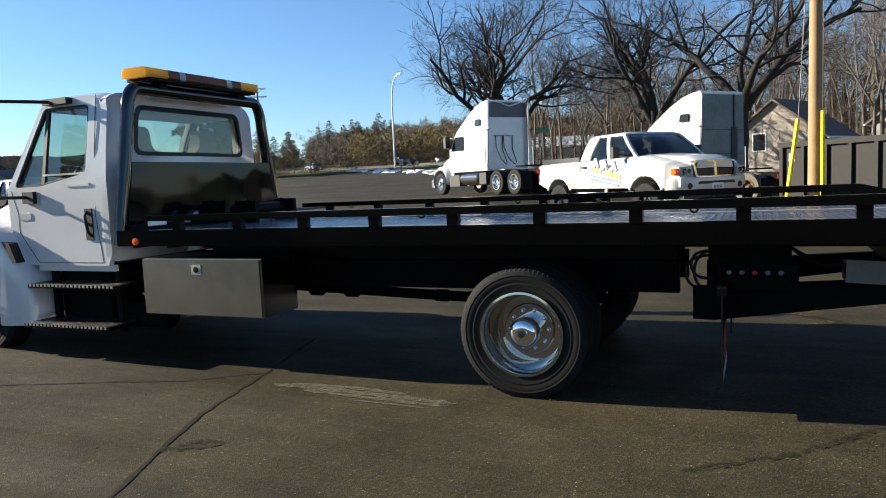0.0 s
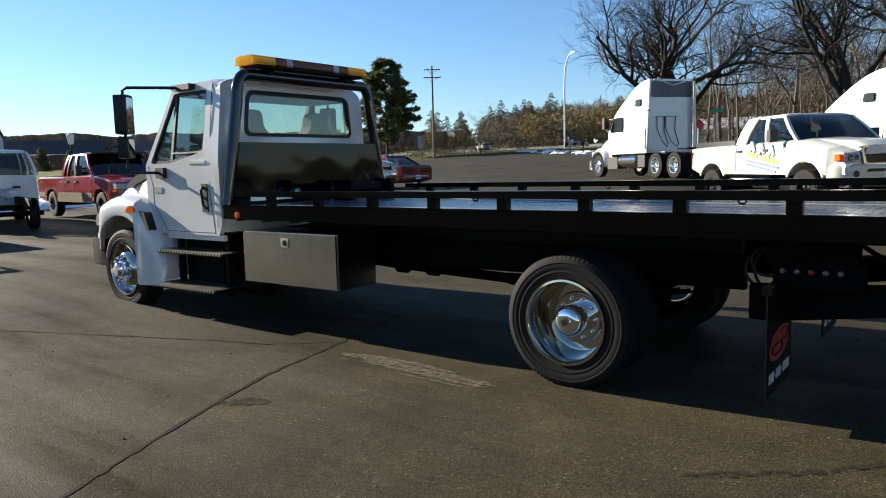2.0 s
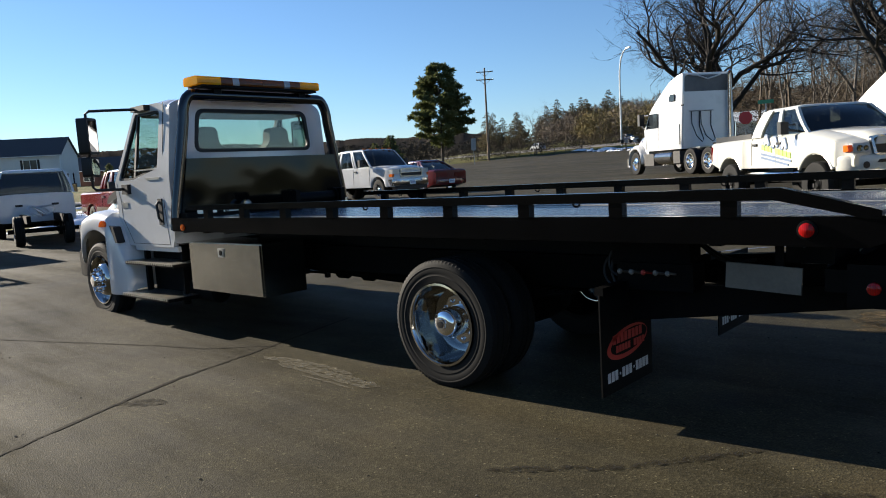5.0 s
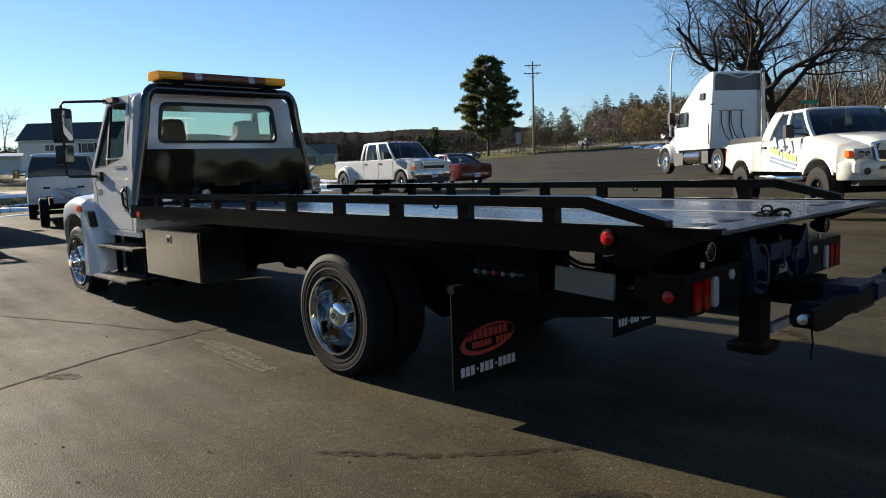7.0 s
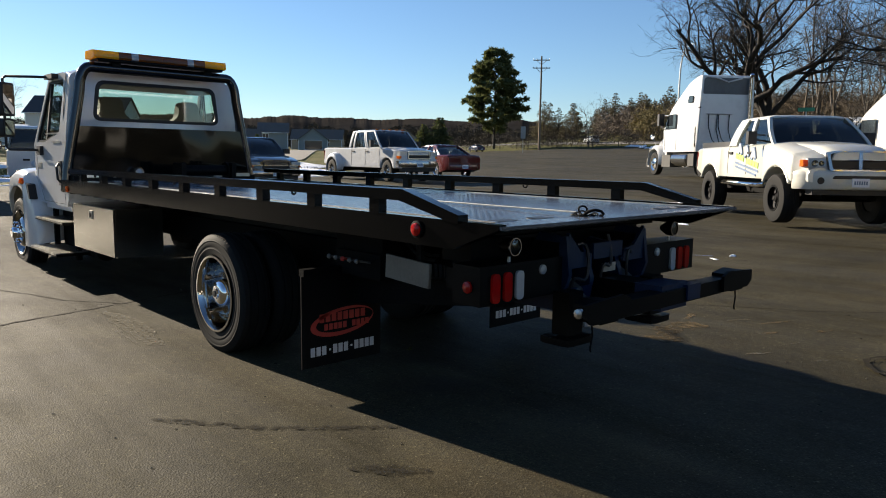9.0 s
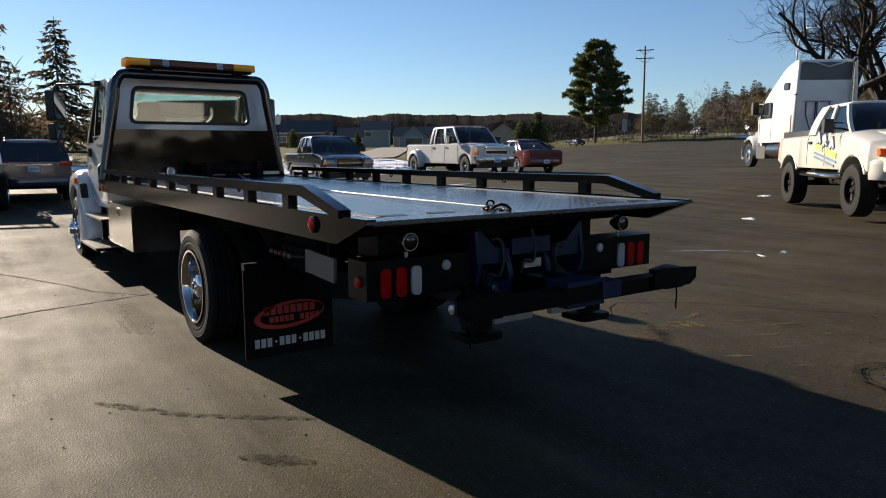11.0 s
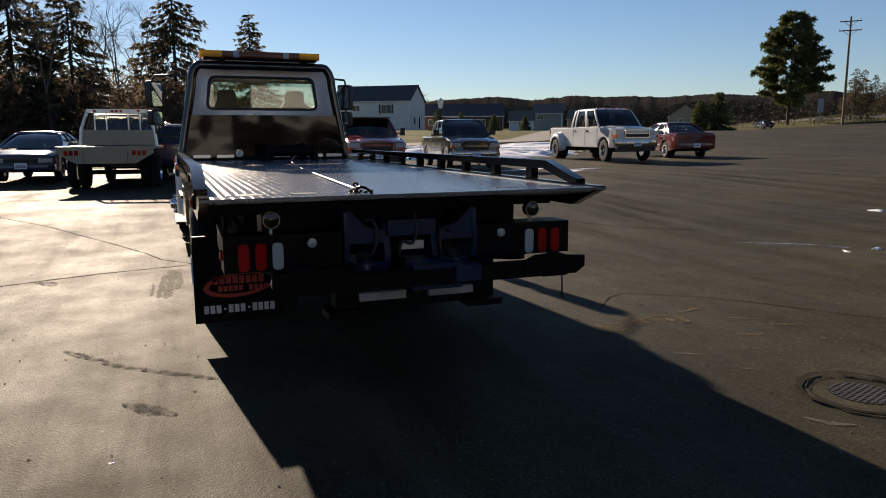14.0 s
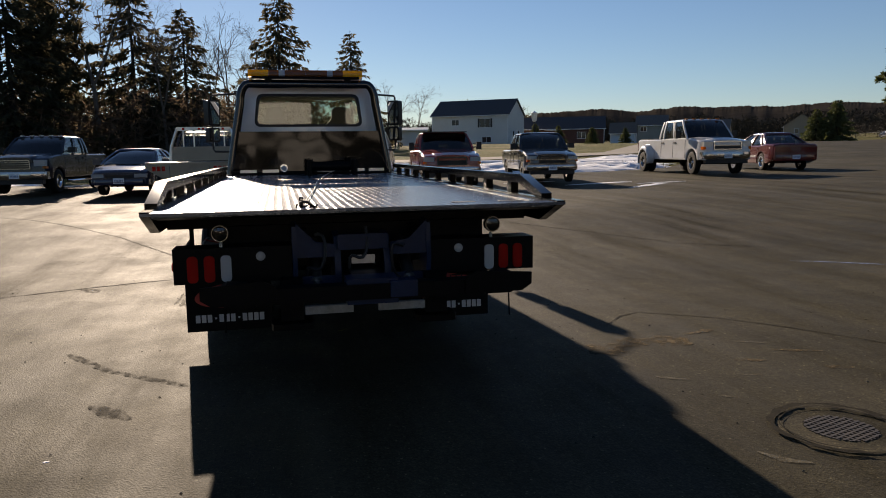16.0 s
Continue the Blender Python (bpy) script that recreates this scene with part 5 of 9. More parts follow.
def shell(parent, v, name="body"):
    """The lower body: skin over stations along the car, with wheel arches cut up into it."""
    wb, r, w, gc = v["wb"], v["r"], v["w"], v["gc"]
    xr, xf = -v["ro"], wb + v["fo"]
    top = v["top"]
    arch_r = v.get("arch", r * 1.2)
    xs = {round(p[0], 3) for p in top} | {xr, xr + 0.03, xf, xf - 0.03, xf - 0.12, xr + 0.12}
    for ax in v.get("axles", (0.0, wb)):
        for k in range(13):
            xs.add(round(ax + arch_r * math.cos(math.pi * k / 12), 3))
        xs |= {ax - arch_r - 0.02, ax + arch_r + 0.02, ax - arch_r - 0.13, ax + arch_r + 0.13}
    xs = sorted(x for x in xs if xr <= x <= xf)
    rings = []
    for x in xs:
        zt = np.interp(x, [p[0] for p in top], [p[1] for p in top])
        zb = gc + v.get("lift_front", 0.1) * smooth01((x - (xf - 0.5)) / 0.5) + v.get("lift_rear", 0.12) * smooth01((xr + 0.5 - x) / 0.5)
        for ax in v.get("axles", (0.0, wb)):
            if abs(x - ax) < arch_r:
                zb = max(zb, r + math.sqrt(arch_r ** 2 - (x - ax) ** 2) * 0.98)
        ww = w * (1 - v.get("nose", 0.07) * smooth01((x - (xf - 0.55)) / 0.55) ** 2 - v.get("tail", 0.03) * smooth01((xr + 0.3 - x) / 0.3) ** 2)
        for ax, extra in v.get("flares", ()):
            if abs(x - ax) < arch_r + 0.12:
                ww += extra * smooth01((arch_r + 0.12 - abs(x - ax)) / 0.14)
        zb = min(zb, zt - 0.12)
        zm = max(zb + 0.04, gc + 0.55 * (zt - gc))
        zm = min(zm, zt - 0.07)
        half = [(ww - 0.07, zb), (ww - 0.012, zb + 0.012), (ww, zb + 0.05 if zb + 0.05 < zm else zb + 0.02), (ww, zm), (ww - 0.015, zt - 0.05), (ww - 0.06, zt - 0.008), (ww * 0.62, zt + v.get("crown", 0.012)), (0, zt + v.get("crown", 0.012) * 1.5)]
        ring = [(x, -y, z) for y, z in half] + [(x, y, z) for y, z in reversed(half[:-1])]
        rings.append(ring)
    bm = B()
    loft(bm, rings)
    return part(name, bm, v["paint"], parent, angle=38)


def greenhouse(parent, g, paint, glass="car_glass", front_glass="dark_glass"):
    """Cabin above the belt: corner pillars, roof, one pane for each opening."""
    x0, x1, x2, x3, zb, zr, hb, hr = g["x0"], g["x1"], g["x2"], g["x3"], g["zb"], g["zr"], g["hb"], g["hr"]

    LEVELS = (0.0, 0.25, 0.5, 0.7, 0.85, 1.0)

    def bowed(f, s, h):
        """Point of the side at share f from front to rear and share h from belt to roof, leaning in towards the roof."""
        low, high = x0 + (x3 - x0) * f, x1 + (x2 - x1) * f
        return Vector((low + (high - low) * h, s * (hb + (hr - hb) * h ** 1.6), zb + (zr - zb) * h))
    bm = B()
    out = rounded([(x2 - 0.04, -hr), (x1 + 0.02, -hr), (x1 + 0.06, -hr * 0.6), (x1 + 0.06, hr * 0.6), (x1 + 0.02, hr), (x2 - 0.04, hr)], 0.08, 3)
    rings = []
    for f, z in ((1.0, zr - 0.035), (1.0, zr), (0.96, zr + 0.03), (0.82, zr + 0.052), (0.5, zr + 0.065)):
        cx = (x1 + x2) / 2
        rings.append([(cx + (x - cx) * (f if z > zr else 1), y * f, z) for x, y in out])
    loft(bm, rings)
    part("roof", bm, paint, parent, angle=60)
    cuts = g["pillars"]
    for s in (-1, 1):
        for f, wd in cuts:
            bm = B()
            dx, dy = Vector((wd / 2, 0, 0)), Vector((0, 0.025 * s, 0))
            loft(bm, [[p - dx - dy * 1.5, p + dx - dy * 1.5, p + dx + dy, p - dx + dy] for p in (bowed(f, s, h) for h in LEVELS)])
            part("pillar", bm, paint, parent, bevel=0.008)
        fs = [c[0] for c in cuts]
        for fa, fb in zip(fs, fs[1:]):
            bm = B()
            o, d = Vector((0, s * 0.012, 0)), Vector((0, s * 0.017, 0))
            loft(bm, [[bowed(fa, s, h) - o, bowed(fb, s, h) - o, bowed(fb, s, h) - d, bowed(fa, s, h) - d] for h in LEVELS])
            part("side_window", bm, glass, parent).visible_shadow = False
    for nm, xa, xb, d in (("windscreen", x0, x1, 0.12), ("rear_window", x3, x2, -0.03)):
        bm = B()
        pane(bm, (xa, -hb, zb), (xa, hb, zb), (xb, hr, zr), (xb, -hr, zr), (d, 0, 0))
        part(nm, bm, front_glass if d > 0 and glass != "glass" else glass, parent, angle=60).visible_shadow = False
    # seats and dash inside
    for f in g.get("rows", (0.35,)):
        for s in (-1, 1):
            x = x0 + (x3 - x0) * f
            bm = B()
            box(bm, x - 0.08, x + 0.06, s * hb * 0.48 - 0.24, s * hb * 0.48 + 0.24, zb - 0.12, zb + (zr - zb) * 0.45)
            box(bm, x - 0.06, x + 0.03, s * hb * 0.48 - 0.13, s * hb * 0.48 + 0.13, zb + (zr - zb) * 0.48, zb + (zr - zb) * 0.75)
            part("seat", bm, "interior", parent, "", 0.02)
    boxed("dashboard", (x0 - 0.55, x0 - 0.12, -hb * 0.92, hb * 0.92, zb - 0.1, zb + 0.05), "interior", parent, "", 0.03)


def door_mirror(parent, x, y, z, s, big=False, mat="plastic"):
    m = thing("door_mirror", "", "")
    m.parent = parent
    d, hh, ww = (0.07, 0.13, 0.085) if big else (0.09, 0.09, 0.12)
    off = 0.17 if big else 0.1
    bm = B()
    box(bm, x - d, x + d, s * (y + off), s * (y + off + 2 * ww), z - hh + 0.02, z + hh + 0.02)
    part("housing", bm, mat, m, "", 0.03, 2)
    bm = B()
    box(bm, x - d - 0.004, x - d + 0.002, s * (y + off + 0.02), s * (y + off + 2 * ww - 0.02), z - hh + 0.04, z + hh)
    part("glass", bm, "mirror", m)
    bm = B()
    tube(bm, [(x, s * (y - 0.02), z - 0.04), (x, s * (y + off + 0.03), z - 0.02)], 0.022, 6)
    if big:
        tube(bm, [(x, s * (y - 0.02), z + 0.08), (x, s * (y + off + 0.03), z + 0.08)], 0.016, 6)
    part("arm", bm, mat, m)


def handle(parent, x, y, z, s, mat="plastic"):
    bm = B()
    box(bm, x - 0.09, x + 0.09, s * (y - 0.01), s * (y + 0.025), z - 0.025, z + 0.025)
    part("door_handle", bm, mat, parent, "", 0.012)


def seam(parent, pts):
    bm = B()
    tube(bm, pts, 0.006, 4)
    part("panel_seam", bm, "plastic", parent)


def lamp_block(parent, name, dims, mat, bevel=0.025):
    bm = B()
    box(bm, *dims)
    return part(name, bm, mat, parent, "", bevel, 2)


def grille(parent, x, hw, z0, z1, bars=4, mesh="plastic", surround="car_chrome", uprights=0):
    g = thing("grille", "", "")
    g.parent = parent
    bm = B()
    frame_panel(bm, rounded([(-hw, z0), (hw, z0), (hw * 0.96, z1), (-hw * 0.96, z1)], 0.05), rounded([(-hw + 0.035, z0 + 0.03), (hw - 0.035, z0 + 0.03), (hw * 0.96 - 0.035, z1 - 0.03), (-hw * 0.96 + 0.035, z1 - 0.03)], 0.03), lambda u, v, d: (x + 0.05 - d, u, v), 0.07)
    part("surround", bm, surround, g, "", 0.008)
    boxed("mesh", (x - 0.02, x + 0.005, -hw + 0.03, hw - 0.03, z0 + 0.02, z1 - 0.02), mesh, g)
    v_bar = "plastic" if surround == "plastic" else "car_chrome"
    for k in range(bars):
        z = z0 + 0.05 + (z1 - z0 - 0.1) * (k + 0.5) / bars
        boxed("bar", (x, x + 0.025, -hw + 0.05, hw - 0.05, z - 0.008, z + 0.008), v_bar, g, "", 0.003)
    for k in range(uprights):
        y = -hw + 2 * hw * (k + 1) / (uprights + 1)
        boxed("upright", (x, x + 0.05, y - 0.03, y + 0.03, z0 + 0.03, z1 - 0.03), surround, g, "", 0.008)


def bumper(parent, name, x, hw, z0, z1, mat, depth=0.12, wrap=0.35, sign=1):
    bm = B()
    pts = [(x - sign * wrap, -hw - 0.01), (x - sign * 0.14, -hw), (x - sign * 0.02, -hw * 0.82), (x, -hw * 0.4), (x, hw * 0.4), (x - sign * 0.02, hw * 0.82), (x - sign * 0.14, hw), (x - sign * wrap, hw + 0.01)]
    loft(bm, [[(px, y, z0), (px + sign * 0.02, y, (z0 + z1) / 2), (px, y, z1), (px - sign * depth * 0.6, y * 0.97, z1), (px - sign * depth * 0.6, y * 0.97, z0)] for px, y in pts])
    return part(name, bm, mat, parent, "", 0.008)


def plate(parent, x, z, sign=1):
    p = boxed("licence_plate", (min(x, x + sign * 0.008), max(x, x + sign * 0.008), -0.155, 0.155, z - 0.078, z + 0.078), "plate", parent, "", 0.003)
    bm = B()
    for k in range(6):
        box(bm, x + sign * 0.009 - 0.001, x + sign * 0.009 + 0.001, -0.12 + 0.042 * k, -0.12 + 0.042 * k + 0.028, z - 0.035, z + 0.03)
    part("plate_bars", bm, "sticker_dark", p)


def raised_hood(parent, paint, x0, x1, hw0, hw1, z0, z1, drop=0.1):
    """The hood's middle, standing proud between the fenders and rounding down to the grille."""
    bm = B()
    rings = []
    for k in range(10):
        f = k / 9
        x = x0 + (x1 - x0) * f
        hw = hw0 + (hw1 - hw0) * f - 0.05 * smooth01((f - 0.85) / 0.15)
        z = z0 + (z1 - z0) * f - drop * smooth01((f - 0.78) / 0.22) ** 1.5
        low = z - 0.16
        half = [(hw + 0.03, low), (hw + 0.01, z - 0.09), (hw - 0.02, z - 0.03), (hw - 0.1, z - 0.004), (hw * 0.55, z + 0.012), (0, z + 0.02)]
        rings.append([(x, -y, q) for y, q in half] + [(x, y, q) for y, q in reversed(half[:-1])])
    loft(bm, rings)
    part("hood", bm, paint, parent, angle=45)


def plain_front(t, v, xf, w):
    grille(t, xf + 0.004, v["grille"][0], v["grille"][1], v["grille"][2], v.get("bars", 4), surround=v.get("surround", "car_chrome"), uprights=v.get("uprights", 0))
    bumper(t, "front_bumper", xf + 0.1, w * 0.97, v["bump"][0], v["bump"][1], v.get("bump_mat", "car_chrome"))
    lamp_block(t, "air_dam", (xf - 0.2, xf + 0.02, -w * 0.85, w * 0.85, v["bump"][0] - 0.16, v["bump"][0] - 0.01), "plastic", 0.02)
    plate(t, xf + 0.115, (v["bump"][0] + v["bump"][1]) / 2 - 0.02)


def round_front(t, xf, dz):
    """Swept nose: a wrapped bumper, a wide framed grille split in four and lamps set back at the corners."""
    plan = [(xf + 0.1, 0.0), (xf + 0.09, 0.32), (xf + 0.06, 0.58), (xf + 0.0, 0.78), (xf - 0.11, 0.93), (xf - 0.24, 1.0), (xf - 0.34, 1.02)]
    plan = [(x, -y) for x, y in reversed(plan[1:])] + plan
    section = ((-0.03, 0.42), (0.005, 0.45), (0.015, 0.56), (0.02, 0.68), (0.012, 0.73), (-0.03, 0.765), (-0.14, 0.775), (-0.14, 0.42))
    bm = B()
    loft(bm, [[(x + o * (1 - 0.6 * abs(y)), y * (1 + o * 0.5 * abs(y)), z + dz) for o, z in section] for x, y in plan])
    part("front_bumper", bm, "cream_paint", t, angle=50)
    bm = B()
    prism(bm, rounded([(-0.5, 0.615 + dz), (0.5, 0.615 + dz), (0.46, 0.675 + dz), (-0.46, 0.675 + dz)], 0.02, 3), "x", xf + 0.05, xf + 0.121)
    part("bumper_slot", bm, "plastic", t, "", 0.004)
    boxed("air_dam", (xf - 0.25, xf + 0.0, -0.8, 0.8, 0.32 + dz, 0.42 + dz), "plastic", t, "", 0.03)
    plate(t, xf + 0.122, 0.55 + dz)
    g = thing("grille", "", "")
    g.parent = t
    lean = lambda u, z, d: (xf + 0.1 - d - 0.1 * (z - 0.75 - dz) - 0.09 * u * u, u, z)
    out = rounded([(-0.54, 0.755 + dz), (0.54, 0.755 + dz), (0.6, 1.09 + dz), (0.45, 1.125 + dz), (-0.45, 1.125 + dz), (-0.6, 1.09 + dz)], 0.05, 4)
    inn = [(u * 0.91, (z - 0.94 - dz) * 0.83 + 0.94 + dz) for u, z in out]
    bm = B()
    frame_panel(bm, out, inn, lean, 0.07)
    part("surround", bm, "car_chrome", g, "bright chrome grille surround", 0.012, 2)
    bm = B()
    prism(bm, [(u * 0.98, (z - 0.94 - dz) * 0.96 + 0.94 + dz) for u, z in inn], "x", xf - 0.06, xf + 0.03)
    part("mesh", bm, "plastic", g)
    for k in range(7):
        z = 0.81 + dz + 0.042 * k
        for sd in (-1, 1):
            bm = B()
            tube(bm, [lean(sd * u, z, 0.065) for u in (0.05, 0.2, 0.35, 0.5)], 0.007, 5)
            part("bar", bm, "black_satin", g)
    bm = B()
    tube(bm, [lean(u, 0.95 + dz, 0.045) for u in (-0.54, -0.4, -0.2, 0, 0.2, 0.4, 0.54)], 0.022, 8)
    part("cross_bar", bm, "car_chrome", g)
    bm = B()
    loft(bm, [[lean(u, z, d) for u, d in ((-0.045, 0.05), (-0.03, 0.015), (0.03, 0.015), (0.045, 0.05))] for z in (0.79 + dz, 0.9 + dz, 1.0 + dz, 1.1 + dz)])
    part("upright", bm, "car_chrome", g)
    for sd in (-1, 1):
        lamp = thing("headlamp", "", "")
        lamp.parent = t
        for nm, ya, yb, za, zb, mm in (("lens", 0.61, 0.89, 0.8, 0.985, "clear_lens"), ("turn_lamp", 0.9, 0.965, 0.83, 0.955, "orange_lens")):
            face = lambda y: xf + 0.055 - 0.1 * (y - 0.55) - 0.75 * max(0.0, y - 0.78) ** 1.35
            bm = B()
            loft(bm, [[(face(y) - 0.14, sd * y, za + dz), (face(y), sd * y, za + dz + 0.01), (face(y) + 0.006, sd * y, (za + zb) / 2 + dz), (face(y) - 0.03, sd * y, zb + dz), (face(y) - 0.14, sd * y, zb + dz)] for y in [ya + (yb - ya) * k / 6 for k in range(7)]])
            part(nm, bm, mm, lamp, angle=50)
        for yy, rr in ((0.8, 0.062), (0.69, 0.05)):
            bm = B()
            lathe(bm, [(0.0, 0.0), (0.0, rr), (0.01, rr * 0.96), (0.004, rr * 0.55), (0.008, 0.0)], (face(yy) + 0.004, sd * yy, 0.89 + dz), "x", 18)
            part("headlamp_bowl", bm, "dark_glass", lamp)
        bm = B()
        lathe(bm, [(0.0, 0.0), (0.0, 0.065), (0.012, 0.06), (0.012, 0.0)], (xf + 0.05, sd * 0.68, 0.58 + dz), "x", 18)
        part("fog_lamp", bm, "plastic", t)


def pickup(name, label, paint, m, v):
    """A pickup with cab, load box and full running gear; v gives its sizes."""
    t = thing(name, label, "pickup truck", m)
    wb, r, w = v["wb"], v["r"], v["w"]
    v = dict(v, paint=paint)
    shell(t, v)
    g = v["cab"]
    greenhouse(t, g, paint, v.get("glass", "car_glass"))
    xf, xr = wb + v["fo"], -v["ro"]
    if v.get("hood"):
        raised_hood(t, paint, *v["hood"])
    ty = w - v["tw"] / 2 - 0.01 + v.get("out", 0)
    for s in (-1, 1):
        road_wheel(t, wb, s * ty, s, r, v["tw"], v["rim"], v.get("rim_mat", "car_chrome"), "front_wheel")
        if v.get("dual"):
            road_wheel(t, 0, s * (w + 0.12), s, r, v["tw"], v["rim"], v.get("rim_mat", "car_chrome"), "rear_wheel", True)
        else:
            road_wheel(t, 0, s * (ty + v.get("rear_out", 0.0)), s, r, v["tw"], v["rim"], v.get("rim_mat", "car_chrome"), "rear_wheel")
        zb = g["zb"]
        door_mirror(t, g["x0"] - 0.35 - v.get("mirror_back", 0.0), g["hb"], zb + 0.12, s, v.get("big_mirror", False))
        edges = v["doors"]
        for x in edges:
            seam(t, [(x, s * (w + 0.001), v["gc"] + 0.08), (x, s * (w + 0.001), zb - 0.12), (x, s * (w - 0.03), zb - 0.02)])
        for x in edges[1:]:
            handle(t, x + 0.16, w, zb - 0.16, s, v.get("handle", "plastic"))
        if not v.get("own_front"):
            lamp_block(t, "headlamp", (xf - 0.22, xf + 0.014, s * (w * 0.6), s * (w * v.get("lamp_out", 0.95)), v["lamp_z"], v["lamp_z"] + v["lamp_h"]), "clear_lens")
            lamp_block(t, "turn_lamp", (xf - v.get("turn_deep", 0.26), xf + 0.008 - v.get("turn_back", 0.0), s * (w * 0.86), s * (w * v.get("turn_out", 0.965)), v["lamp_z"] + v.get("turn_dz", -0.09), v["lamp_z"] + v.get("turn_dz", -0.09) + v.get("turn_h", 0.08)), "orange_lens")
        if not v.get("no_box"):
            lamp_block(t, "tail_lamp", (xr - 0.01, xr + 0.1, s * (w * 0.88), s * (w * 0.975), v["top"][0][1] - 0.46, v["top"][0][1] - 0.1), "tail_red")
        if v.get("boards"):
            bm = B()
            tube(bm, [(0.75, s * (w - 0.02), v["gc"] - 0.1), (0.85, s * (w + 0.06), v["gc"] - 0.12), (wb - 0.8, s * (w + 0.06), v["gc"] - 0.12), (wb - 0.7, s * (w - 0.02), v["gc"] - 0.1)], 0.045, 10)
            part("side_step", bm, "chrome", t)
    if v.get("own_front"):
        round_front(t, xf, v["gc"] - 0.55)
    else:
        plain_front(t, v, xf, w)
    if not v.get("no_box"):
        bumper(t, "rear_bumper", xr - 0.1, w * 0.95, v["gc"] + 0.1, v["gc"] + 0.3, "car_chrome", sign=-1)
        x3 = g["x3"]
        zt = v["top"][0][1]
        bm = B()
        prism(bm, rounded([(xr + 0.08, -w + 0.1), (x3 - 0.1, -w + 0.1), (x3 - 0.1, w - 0.1), (xr + 0.08, w - 0.1)], 0.05, 2), "z", zt + 0.005, zt + v.get("cover", 0.03))
        part("bed_cover" if v.get("cover", 0.03) > 0.03 else "load_bed", bm, "plastic", t, "", 0.01)
    # frame, axles
    bm = B()
    for s in (-1, 1):
        box(bm, xr + 0.2, xf - 0.3, s * 0.42 - 0.04, s * 0.42 + 0.04, r + 0.02, r + 0.16)
    tube(bm, [(0, -ty, r), (0, ty, r)], 0.06, 8)
    tube(bm, [(wb, -ty, r), (wb, ty, r)], 0.055, 8)
    part("underbody", bm, "chassis", t)
    if v.get("roof_lamps"):
        for k in range(5):
            y = (k - 2) * g["hr"] * 0.4
            lamp_block(t, "roof_lamp", (g["x1"] - 0.14, g["x1"] + 0.0, y - 0.05, y + 0.05, g["zr"] + 0.02, g["zr"] + 0.085), "dark_amber" if v["roof_lamps"] == 1 else "clear_lens", 0.02)
    return t


def placed(axle_xy, heading, across=0.0, along=0.0):
    """Pose of the rear axle's middle, given a point on one side: across metres to the left of heading, along forwards."""
    a = radians(heading)
    d, n = Vector((math.cos(a), math.sin(a))), Vector((-math.sin(a), math.cos(a)))
    p = Vector(axle_xy) + d * along + n * across
    return set_down(p.x, p.y, heading)


# lifted white crew-cab pickup with tree-service lettering
DZ = 0.27
dodge_v = dict(wb=3.57, fo=0.95, ro=1.2, w=0.99, r=0.475, tw=0.32, rim=0.24, rim_mat="black_satin", gc=0.55 + DZ, arch=0.62, out=0.1, flares=((0.0, 0.07), (3.57, 0.07)),
               top=[(-1.2, 1.22 + DZ), (0.95, 1.24 + DZ), (1.0, 1.26 + DZ), (3.1, 1.28 + DZ), (3.4, 1.24 + DZ), (3.8, 1.17 + DZ), (4.15, 1.09 + DZ), (4.36, 1.02 + DZ), (4.45, 0.97 + DZ), (4.5, 0.8 + DZ)], hood=(3.1, 4.57, 0.78, 0.52, 1.31 + DZ, 1.2 + DZ, 0.09),
               cab=dict(x0=3.18, x1=2.5, x2=1.22, x3=0.85, zb=1.25 + DZ, zr=1.82 + DZ, hb=0.95, hr=0.78, pillars=((0.0, 0.1), (0.44, 0.12), (0.88, 0.4)), rows=(0.38, 0.75)),
               doors=(3.0, 1.98, 0.95), nose=0.1, crown=0.04,
               big_mirror=True, boards=True, cover=0.14, mirror_back=0.15, lift_front=0.0, own_front=True)
dodge = pickup("pickup_truck", "lifted white crew-cab pickup with lime and slate lettering on its doors", "cream_paint", placed((-3.8, 15.1), -44.0, 1.12) @ Matrix.Scale(1.13, 4), dodge_v)
for s in (-1, 1):
    for ax in (0.0, 3.57):
        bm = B()
        tube(bm, [(ax + 0.64 * math.cos(a), s * 1.045, 0.475 + 0.66 * math.sin(a)) for a in [math.pi * (0.16 + 0.68 * k / 14) for k in range(15)]], 0.035, 8)
        part("wheel_arch_flare", bm, "cream_paint", dodge)
